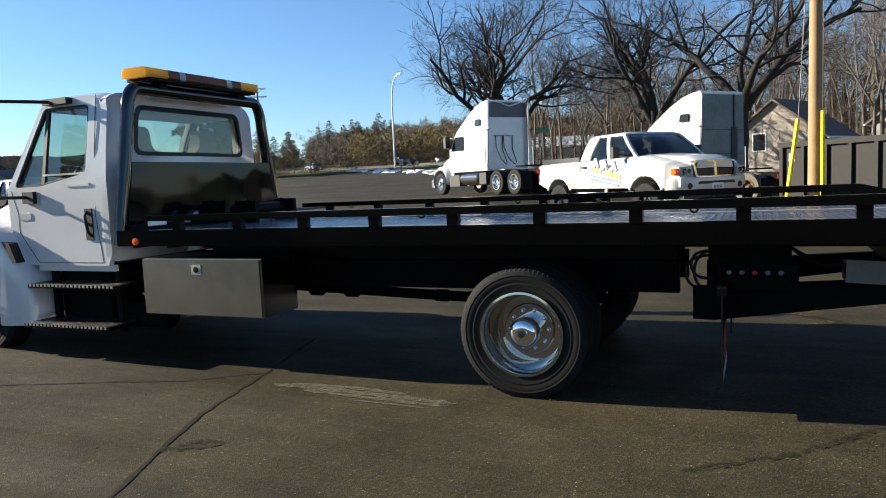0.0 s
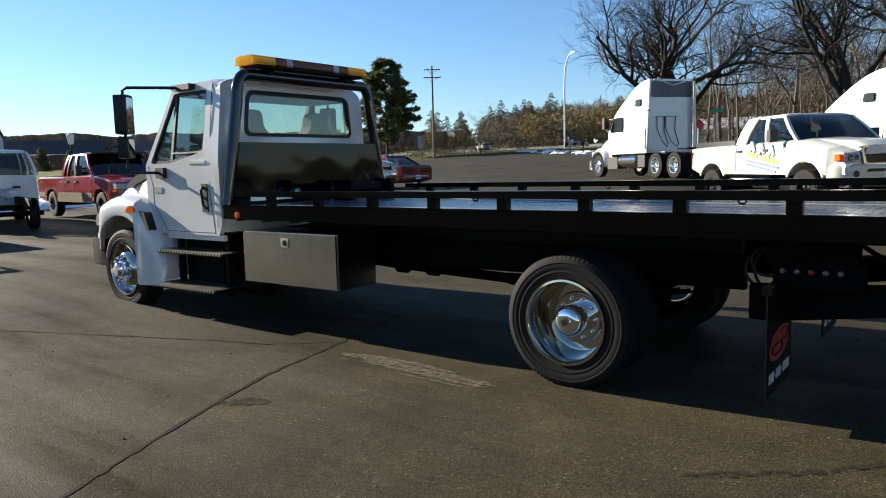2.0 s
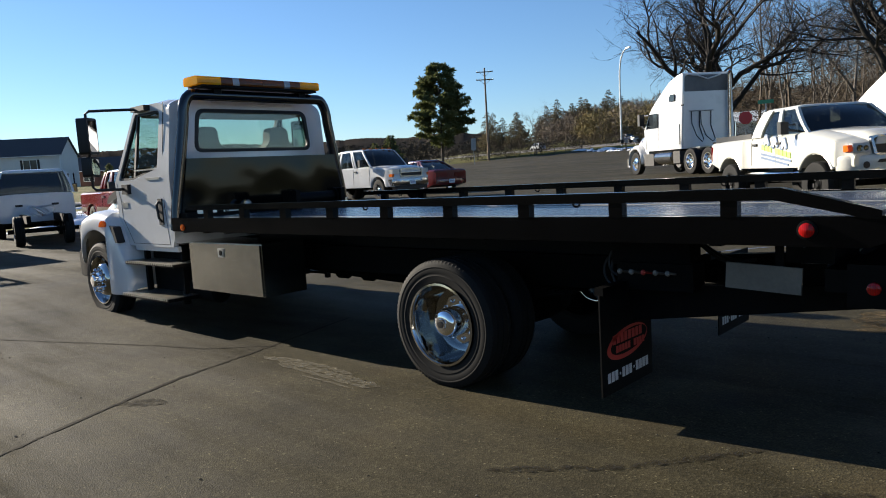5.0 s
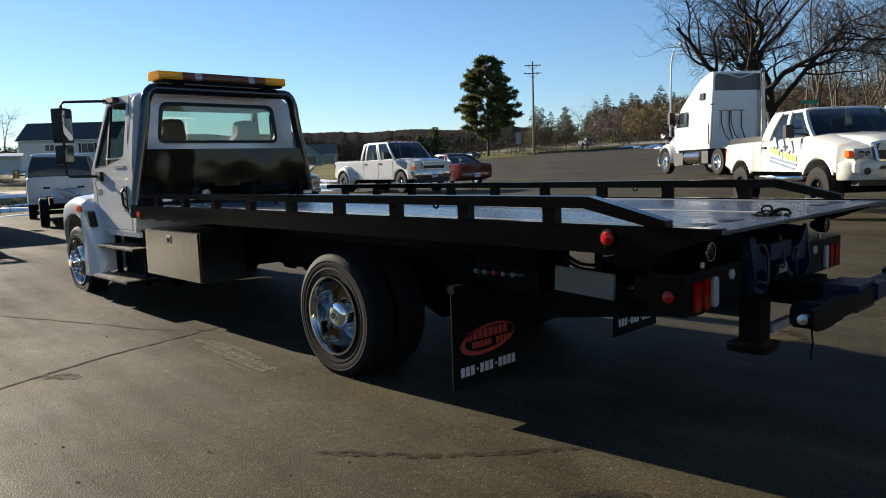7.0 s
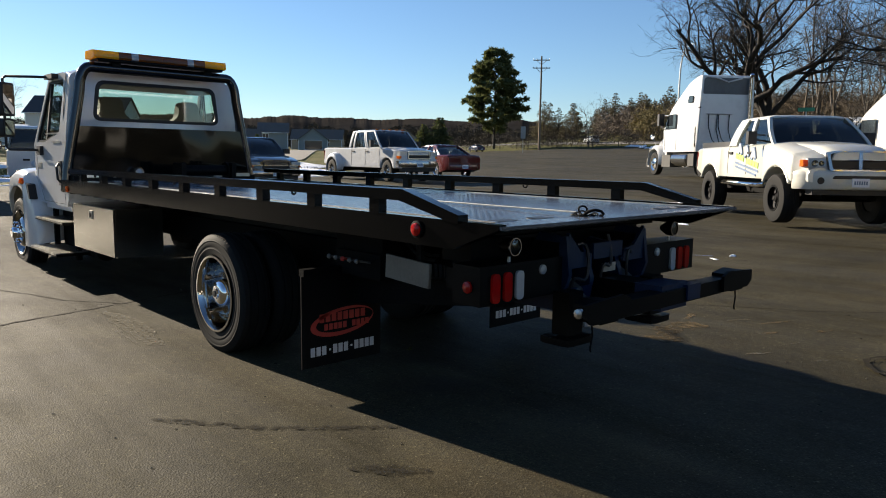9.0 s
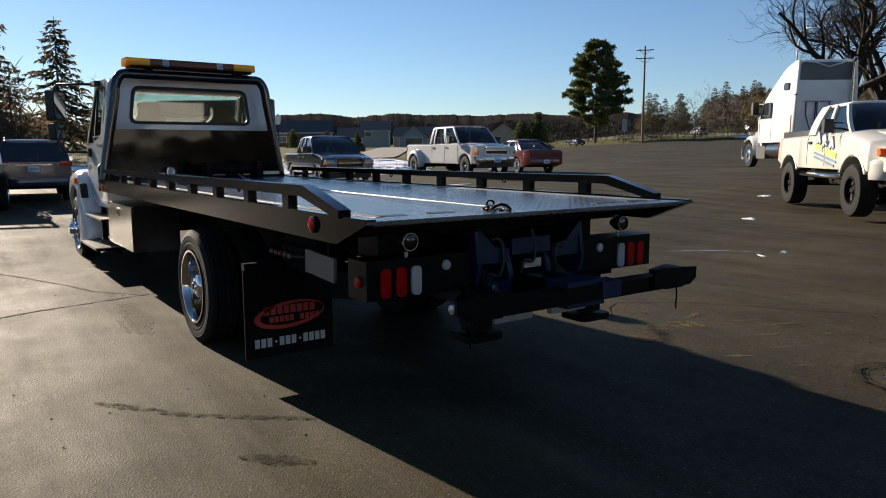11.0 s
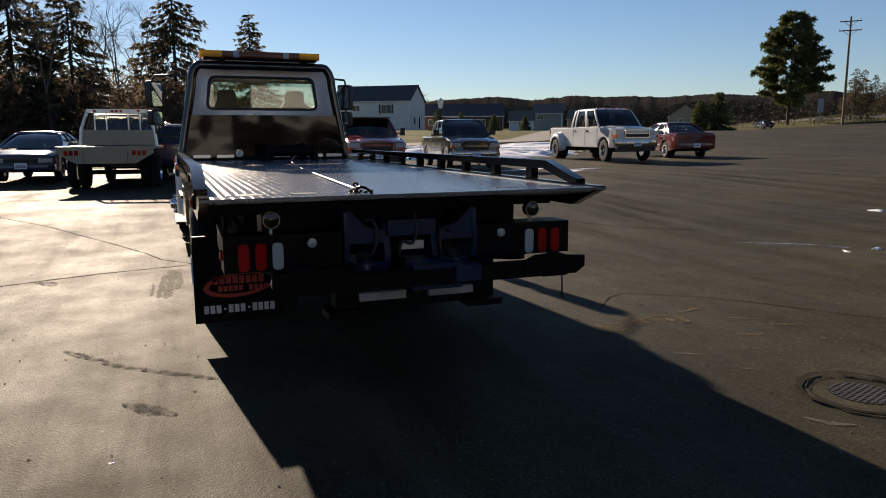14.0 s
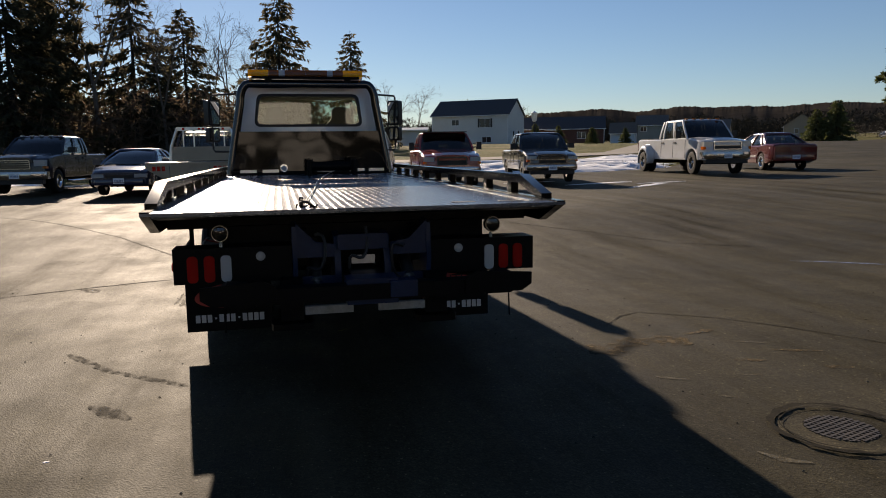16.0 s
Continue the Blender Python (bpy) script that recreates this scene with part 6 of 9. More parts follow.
for s in (-1, 1):
    # lettering: jagged bold blocks, a lime line and slate strips
    for k in range(3):
        x = 2.5 - 0.36 * k if s < 0 else 1.4 + 0.36 * k
        sg = -1 if s < 0 else 1
        dz = DZ - 0.04 + 0.05 * (k if s < 0 else 2 - k)
        shape = [(x, 1.02 + dz), (x + sg * 0.11, 1.25 + dz), (x + sg * 0.21, 1.25 + dz), (x + sg * 0.31, 1.0 + dz), (x + sg * 0.22, 0.97 + dz), (x + sg * 0.15, 1.06 + dz), (x + sg * 0.08, 0.98 + dz)]
        bm = B()
        prism(bm, shape, "y", s * 0.985, s * 1.004)
        letter = part("letter_block", bm, "sticker_dark", dodge, "slate letter outline")
        cx, cz = x + sg * 0.15, 1.12 + dz
        bm = B()
        prism(bm, [(cx + (u - cx) * 0.68, cz + (w - cz) * 0.74) for u, w in shape], "y", s * 1.0, s * 1.007)
        part("letter_fill", bm, "white_text", letter)
    for k in range(8):
        x, dz = 2.6 - 0.15 * k, DZ - 0.09 + 0.028 * (k if s < 0 else 7 - k)
        if k == 4:
            continue
        bm = B()
        prism(bm, [(x, 0.85 + dz), (x - 0.13, 0.87 + dz), (x - 0.13, 0.99 + dz), (x, 0.97 + dz)] if s < 0 else [(x, 0.87 + dz), (x - 0.13, 0.85 + dz), (x - 0.13, 0.97 + dz), (x, 0.99 + dz)], "y", s * 0.985, s * 1.004)
        part("lime_letter", bm, "lime", dodge)
    for k in range(2):
        bm = B()
        lo, hi = (0.68, 0.86) if s < 0 else (0.86, 0.68)
        prism(bm, [(2.62 - 0.1 * k, lo + DZ - 0.08 * k), (1.4, hi + DZ - 0.08 * k), (1.4, hi + 0.045 + DZ - 0.08 * k), (2.62 - 0.1 * k, lo + 0.045 + DZ - 0.08 * k)], "y", s * 0.985, s * 1.004)
        part("strip_bar", bm, "sticker_dark", dodge)
    bm = B()
    prism(bm, rounded([(2.78, 1.0 + DZ), (2.98, 0.98 + DZ), (3.02, 1.2 + DZ), (2.86, 1.26 + DZ), (2.74, 1.14 + DZ)], 0.06), "y", s * 0.985, s * 1.004)
    part("emblem", bm, "sticker_dark", dodge)

# white crew-cab dually
ford_v = dict(wb=4.37, fo=0.95, ro=1.25, w=0.98, r=0.4, tw=0.24, rim=0.22, rim_mat="car_chrome", gc=0.5, arch=0.5, flares=(),
              top=[(-1.25, 1.28), (1.3, 1.28), (1.35, 1.3), (3.85, 1.3), (4.4, 1.25), (5.0, 1.19), (5.2, 1.14), (5.29, 1.06), (5.32, 0.97)], hood=(3.86, 5.34, 0.74, 0.56, 1.315, 1.24, 0.07),
              cab=dict(x0=3.9, x1=3.2, x2=1.45, x3=1.28, zb=1.29, zr=1.93, hb=0.95, hr=0.82, pillars=((0.0, 0.08), (0.4, 0.07), (0.46, 0.07), (0.86, 0.1), (1.0, 0.14)), rows=(0.38, 0.78)),
              doors=(3.8, 2.65, 1.45), lamp_z=0.97, lamp_h=0.17, turn_dz=-0.1, turn_h=0.1, grille=(0.56, 0.86, 1.16), bars=1, uprights=0,
              bump=(0.55, 0.78), dual=True, big_mirror=True, roof_lamps=1, lift_front=0.0)
ford = pickup("pickup_truck", "white crew-cab pickup with dual rear wheels and chrome bumper", "dull_white", placed((-24.2, 16.85), -7.2, 1.05) @ Matrix.Diagonal((1.08, 1.06, 1.17, 1)), ford_v)
for s in (-1, 1):
    bm = B()
    rings = []
    for k in range(13):
        a = math.pi * k / 12
        x, z = 0.56 * math.cos(a), 0.42 + 0.58 * math.sin(a) ** 0.8
        rings.append([(x, s * 0.95, z - 0.06), (x * 0.97, s * (1.24), z - 0.1), (x, s * 1.24, z - 0.02), (x * 1.12, s * 1.18, z + 0.05), (x * 1.3, s * 0.97, z + 0.1)])
    loft(bm, rings)
    part("dually_fender", bm, "dull_white", ford, angle=50)

# dark green extended-cab pickup and a red two-tone one beside it
silver_v = dict(wb=3.64, fo=0.95, ro=1.15, w=0.98, r=0.38, tw=0.24, rim=0.21, gc=0.45, arch=0.46, top=[(-1.15, 1.2), (1.0, 1.2), (1.05, 1.22), (3.1, 1.22), (3.7, 1.16), (4.3, 1.07), (4.5, 1.01), (4.57, 0.93), (4.59, 0.84)], hood=(3.12, 4.6, 0.72, 0.6, 1.235, 1.09, 0.06),
                cab=dict(x0=3.15, x1=2.4, x2=1.15, x3=0.98, zb=1.21, zr=1.8, hb=0.93, hr=0.77, pillars=((0.0, 0.07), (0.5, 0.07), (0.56, 0.06), (0.84, 0.09), (1.0, 0.14)), rows=(0.45, 0.8)),
                doors=(3.05, 1.85, 1.15), lamp_z=0.86, lamp_h=0.11, turn_dz=-0.08, turn_h=0.065, grille=(0.5, 0.72, 0.98), bars=1, surround="plastic", bump=(0.48, 0.66), lift_front=0.0)
green = pickup("pickup_truck", "dark green extended-cab pickup with chrome bumper", "green_paint", placed((-16.7, 8.95), -9.0, 0.0, -3.64 - 0.6) @ Matrix.Diagonal((1.0, 0.95, 0.98, 1)), silver_v)
for s in (-1, 1):
    boxed("lower_panel", (0.5, 3.1, s * 0.975, s * 0.984, 0.47, 0.62), "silver_paint", green, "silver lower door panel", 0.003)
boxed("grille_bar", (4.58, 4.64, -0.9, 0.9, 0.83, 0.868), "car_chrome", green, "chrome bar across the grille", 0.01)
red = pickup("pickup_truck", "red and tan two-tone extended-cab pickup", "red_paint", placed((-21.0, 5.75), -6.0) @ Matrix.Scale(1.04, 4), dict(silver_v, lamp_z=0.84, lamp_h=0.14, big_mirror=True))
for s in (-1, 1):
    boxed("lower_panel", (0.55, 3.08, s * 0.975, s * 0.984, 0.47, 0.74), "tan_paint", red, "tan lower door panel", 0.003)
    boxed("rear_lower_panel", (-1.1, -0.52, s * 0.975, s * 0.984, 0.6, 0.74), "tan_paint", red, "", 0.003)
boxed("sun_visor", (2.35, 2.75, -0.78, 0.78, 1.82, 1.85), "plastic", red)

# dark grey crew cab with roof lamps
gmc_v = dict(silver_v, wb=3.65, top=[(-1.15, 1.3), (0.95, 1.3), (1.0, 1.32), (3.15, 1.32), (3.7, 1.28), (4.35, 1.2), (4.53, 1.13), (4.58, 1.05), (4.6, 0.96)], hood=(3.16, 4.62, 0.72, 0.58, 1.345, 1.25, 0.06), r=0.4, arch=0.48, gc=0.5, grille=(0.5, 0.82, 1.12), bars=3, surround="car_chrome", lamp_z=0.92, lamp_h=0.2, bump=(0.5, 0.74), roof_lamps=2, rim_mat="chrome",
             cab=dict(x0=3.2, x1=2.45, x2=1.0, x3=0.88, zb=1.31, zr=1.88, hb=0.94, hr=0.79, pillars=((0.0, 0.08), (0.42, 0.07), (0.48, 0.06), (0.85, 0.09), (1.0, 0.12)), rows=(0.4, 0.78)), boards=True)
pickup("pickup_truck", "dark grey crew-cab pickup with a row of roof lamps", "grey_paint", placed((-18.4, -8.75), -6.0, 0.0, -3.65 - 0.75), gmc_v)

# white cab-chassis pickup with no load box, seen from its back
cc_v = dict(silver_v, wb=3.9, rear_out=-0.26, ro=-1.15, hood=None, top=[(1.15, 1.38), (3.4, 1.38), (4.0, 1.34), (4.7, 1.26), (4.84, 1.1)], gc=0.6, r=0.4, arch=0.48, axles=(3.9,),
            cab=dict(x0=3.4, x1=2.75, x2=1.4, x3=1.18, zb=1.37, zr=2.02, hb=0.95, hr=0.78, pillars=((0.0, 0.08), (0.55, 0.08), (0.62, 0.06), (0.86, 0.08), (1.0, 0.14)), rows=()), doors=(3.3, 1.9), no_box=True, roof_lamps=1, big_mirror=True, lamp_z=0.95, grille=(0.5, 0.85, 1.12), bump=(0.55, 0.78), lift_rear=0.0)
chassis_cab = pickup("cab_chassis_truck", "white pickup cab on a bare frame without its load box", "white_paint", placed((-18.0, 2.15), 166.0) @ Matrix.Scale(1.03, 4), cc_v)
for s in (-1, 1):
    boxed("cab_vent", (1.125, 1.15, s * 0.45 - 0.09, s * 0.45 + 0.09, 1.04, 1.1), "plastic", chassis_cab)
    boxed("frame_rail", (-1.3, 1.2, s * 0.42 - 0.05, s * 0.42 + 0.05, 0.62, 0.82), "chassis", chassis_cab)
for k in range(4):
    bm = B()
    y0 = -0.2 + 0.12 * k
    tube(bm, [(0.5 - 0.2 * k * t, y0 + 0.16 * math.cos(7 * t + k), 0.9 + 0.14 * math.sin(6 * t + 2 * k)) for t in [j / 14 for j in range(15)]], 0.018, 6)
    part("loose_hose", bm, "dull_metal", chassis_cab)

# flatbed pickup with an aluminium headache rack
fb_v = dict(gmc_v, wb=3.7, ro=-0.95, hood=None, top=[(0.95, 1.3), (3.15, 1.3), (3.7, 1.27), (4.4, 1.2), (4.6, 1.0)], axles=(3.7,), cab=dict(gmc_v["cab"], x3=0.98, x2=1.1), no_box=True, roof_lamps=0, dual=True, boards=False, lift_rear=0.0)
fb = pickup("flatbed_truck", "grey pickup with a worn pale wooden and aluminium flatbed", "grey_paint", placed((-13.6, -2.9), 173.0, 0.0, 1.25) @ Matrix.Diagonal((0.97, 0.97, 1.06, 1)), fb_v)
bm = B()
box(bm, -1.35, 0.85, -1.22, 1.22, 1.02, 1.08)
part("flatbed_deck", bm, "tan_paint", fb, "", 0.01)
bm = B()
prism(bm, [(-1.22, 1.02), (1.22, 1.02), (1.22, 0.92), (0.75, 0.66), (-0.75, 0.66), (-1.22, 0.92)], "x", -1.33, -1.27)
part("rear_skirt", bm, "tan_paint", fb, "pale tan scratched rear skirt", 0.006)
for s in (-1, 1):
    for k in range(3):
        lamp_block(fb, "tail_lamp", (-1.35, -1.325, s * 0.72 + s * 0.13 * k - 0.045, s * 0.72 + s * 0.13 * k + 0.045, 0.86, 0.98), "red_lens", 0.01)
    boxed("skirt_seam", (-1.335, -1.325, s * 0.55 - 0.006, s * 0.55 + 0.006, 0.68, 1.0), "plastic", fb)
    for y0 in (0.62, 0.3):
        bm = B()
        tube(bm, [(0.72, s * y0, 1.5), (0.72, s * y0, 1.95)], 0.022, 6)
        part("rack_bar", bm, "dull_metal", fb)
    bm = B()
    tube(bm, [(0.72, s * 1.05, 1.08), (0.72, s * 1.0, 1.5), (0.72, s * 0.8, 2.0)], 0.05, 8)
    part("rack_post", bm, "dull_metal", fb)
boxed("rack_panel", (0.7, 0.74, -1.0, 1.0, 1.1, 1.5), "tan_paint", fb, "", 0.006)
boxed("rack_top", (0.68, 0.76, -0.82, 0.82, 1.95, 2.05), "dull_metal", fb, "", 0.01)
for y in (-0.6, -0.12, 0.0, 0.12, 0.6):
    lamp_block(fb, "rack_lamp", (0.66, 0.685, y - 0.035, y + 0.035, 1.97, 2.03), "red_lens", 0.008)


def car(name, label, paint, m, v, category="car"):
    t = thing(name, label, category, m)
    v = dict(v, paint=paint)
    shell(t, v)
    g = v["cab"]
    greenhouse(t, g, paint, v.get("glass", "car_glass"))
    wb, r, w = v["wb"], v["r"], v["w"]
    xf, xr = wb + v["fo"], -v["ro"]
    ty = w - v["tw"] / 2 - 0.02
    for s in (-1, 1):
        road_wheel(t, wb, s * ty, s, r, v["tw"], v["rim"], v.get("rim_mat", "car_chrome"), "front_wheel")
        road_wheel(t, 0, s * ty, s, r, v["tw"], v["rim"], v.get("rim_mat", "car_chrome"), "rear_wheel")
        door_mirror(t, g["x0"] - 0.4, g["hb"], g["zb"] + 0.06, s, False, paint)
        for x in v["doors"]:
            seam(t, [(x, s * (w + 0.001), v["gc"] + 0.06), (x, s * (w - 0.0), g["zb"] - 0.1), (x, s * (w - 0.04), g["zb"] - 0.02)])
        for x in v["doors"][1:]:
            handle(t, x + 0.15, w, g["zb"] - 0.13, s, paint)
        lamp_block(t, "headlamp", (xf - 0.3, xf + 0.01, s * w * 0.5, s * w * 0.9, v["lamp_z"], v["lamp_z"] + 0.11), "clear_lens")
        tl = v["tail_lamp"]
        if tl:
            lamp_block(t, "tail_lamp", (xr - 0.012, xr + 0.14, s * tl[0], s * tl[1], tl[2], tl[3]), "tail_red")
        bm = B()
        box(bm, v["gc"] * 0 + 0.45, wb - 0.45, s * (w - 0.004), s * (w + 0.008), v["strip"], v["strip"] + 0.05)
        part("side_strip", bm, v.get("strip_mat", "plastic"), t, "", 0.004)
    bumper(t, "front_bumper", xf + 0.05, w * 0.95, v["gc"] + 0.08, v["lamp_z"] - 0.06, paint)
    bumper(t, "rear_bumper", xr - 0.06, w * 0.95, v["gc"] + 0.1, v["gc"] + 0.32, v.get("bump_mat", paint), sign=-1)
    plate(t, xf + 0.06, v["gc"] + 0.2)
    plate(t, xr - v.get("plate_out", 0.075), v.get("plate_z", v["gc"] + 0.22), -1)
    boxed("lower_grille", (xf - 0.03, xf + 0.03, -w * 0.45, w * 0.45, v["lamp_z"], v["lamp_z"] + 0.09), "plastic", t)
    return t


maroon_v = dict(wb=2.75, fo=0.95, ro=1.1, w=0.9, r=0.32, tw=0.2, rim=0.19, rim_mat="chrome", gc=0.26, arch=0.38, nose=0.12, tail=0.06,
                top=[(-1.1, 0.92), (-1.04, 0.97), (-0.35, 0.99), (0.2, 0.94), (2.3, 0.93), (3.0, 0.86), (3.5, 0.76), (3.7, 0.62)],
                cab=dict(x0=2.5, x1=1.55, x2=0.45, x3=-0.35, zb=0.93, zr=1.36, hb=0.82, hr=0.58, pillars=((0.0, 0.06), (0.46, 0.05), (0.52, 0.05), (0.86, 0.1), (1.0, 0.14)), rows=(0.4, 0.75)),
                doors=(2.35, 1.25, 0.25), lamp_z=0.58, tail_lamp=(0.2, 0.84, 0.68, 0.86), strip=0.5, strip_mat="dull_metal", bump_mat="maroon_paint", plate_z=0.5)
car("sedan", "maroon four-door sedan parked nose away", "maroon_paint", placed((-21.45, 21.1), 168.0, -0.92) @ Matrix.Diagonal((1.1, 1.12, 1.2, 1)), maroon_v)
dark_v = dict(maroon_v, rim_mat="car_chrome", w=0.86, wb=2.64, lamp_z=0.55, tail_lamp=(0.5, 0.82, 0.66, 0.84), bump_mat="navy_paint")
car("sedan", "dark blue compact sedan with its nose to the lot", "navy_paint", placed((-16.9, -5.35), -5.0, 0.0, -2.64 - 0.95) @ Matrix.Scale(1.06, 4), dark_v)
suv_v = dict(wb=3.0, fo=0.95, ro=1.05, w=0.98, r=0.37, tw=0.23, rim=0.22, gc=0.34, arch=0.44, top=[(-1.05, 1.1), (-0.95, 1.16), (2.6, 1.12), (3.2, 1.05), (3.75, 0.95), (3.95, 0.75)], nose=0.12,
             cab=dict(x0=2.7, x1=1.9, x2=-0.75, x3=-0.98, zb=1.12, zr=1.7, hb=0.9, hr=0.7, pillars=((0.0, 0.07), (0.34, 0.06), (0.38, 0.06), (0.66, 0.07), (0.72, 0.07), (0.95, 0.12), (1.0, 0.1)), rows=(0.3, 0.6)),
             doors=(2.55, 1.5, 0.5), lamp_z=0.75, tail_lamp=None, strip=0.55, glass="dark_glass", plate_z=0.92, plate_out=0.012)
suv = car("minivan", "dark blue minivan parked nose away", "navy_paint", placed((-17.0, -0.75), 176.0, 0.0, 1.05), suv_v, "minivan")
boxed("plate_trim", (-1.07, -1.05, -0.45, 0.45, 1.03, 1.05), "car_chrome", suv)
for s in (-1, 1):
    lamp_block(suv, "rear_lamp", (-1.075, -0.9, s * 0.66, s * 0.97, 1.0, 1.14), "red_lens", 0.02)
for s in (-1, 1):
    bm = B()
    tube(bm, [(-0.6, s * 0.66, 1.77), (-0.5, s * 0.66, 1.81), (1.6, s * 0.66, 1.81), (1.7, s * 0.66, 1.77)], 0.018, 6)
    part("roof_rail", bm, "dull_metal", suv)

# vehicles on the far road
far_v = dict(silver_v)
for (x, y, hd, pt, lb) in ((-72.0, 142.0, 148.0, "navy_paint", "dark blue pickup on the far road"),):
    pickup("pickup_truck", lb, pt, set_down(x, y, hd), far_v)
car("sport_utility", "white sport-utility car on the far road", "white_paint", set_down(-95.0, 140.0, 150.0), dict(suv_v, glass="car_glass"), "car")
car("sedan", "blue sedan by the pine at the lot's far edge", "navy_paint", set_down(-97.0, 103.0, 160.0), dark_v)


# ---- highway tractors ----
MAT["grimy_panel"] = surface("dull_stained_grey_panel", (0.1, 0.104, 0.1), 0.35, vary=0.5, scale=0.9, grain=18, dirt=0.55, dirt_colour=(0.05, 0.042, 0.033), spec=0.4)
# grey that carries the shade inside the roof fairing
MAT["hollow_grey"] = surface("shaded_grey_fairing", (0.09, 0.095, 0.1), 0.6, vary=0.3, scale=2, dirt=0.3)
MAT["dusty_rubber"] = surface("dusty_tyre_rubber", (0.13, 0.115, 0.088), 0.9, vary=0.35, scale=6, grain=60, dirt=0.4, dirt_colour=(0.05, 0.045, 0.035), spec=0.1)
MAT["rusty"] = surface("rusty_brown_steel", (0.12, 0.08, 0.045), 0.8, vary=0.5, scale=9, dirt=0.5, dirt_colour=(0.03, 0.02, 0.012), spec=0.2)
def semi_wheel(t, x, y, s, name, dual, rim="chrome", tread="rubber"):
    r, w, rim_r = 0.51, 0.28, 0.3
    wh = thing(name, "", "")
    wh.parent = t
    for k in range(2 if dual else 1):
        bm = B()
        h = w / 2
        yy = y - s * k * (w + 0.05)
        lathe(bm, [(-h * 0.8, rim_r), (-h, r * 0.82), (-h * 0.9, r * 0.96), (-h * 0.6, r), (h * 0.6, r), (h * 0.9, r * 0.96), (h, r * 0.82), (h * 0.8, rim_r)], (x, yy, r), "y", 32, s, False)
        part("tyre" if k == 0 else "inner_tyre", bm, tread, wh)
    bm = B()
    prof = [(-0.1, rim_r - 0.01), (0.12, rim_r), (0.14, rim_r + 0.015), (0.14, rim_r - 0.02), (0.0, rim_r - 0.05), (-0.04, 0.14), (0.02, 0.12), (0.09, 0.09), (0.1, 0)] if dual else [(-0.1, rim_r - 0.01), (0.12, rim_r), (0.14, rim_r + 0.015), (0.1, rim_r - 0.04), (0.15, 0.17), (0.15, 0.12), (0.22, 0.09), (0.23, 0)]
    lathe(bm, prof, (x, y, r), "y", 32, s)
    part("rim", bm, rim, wh)


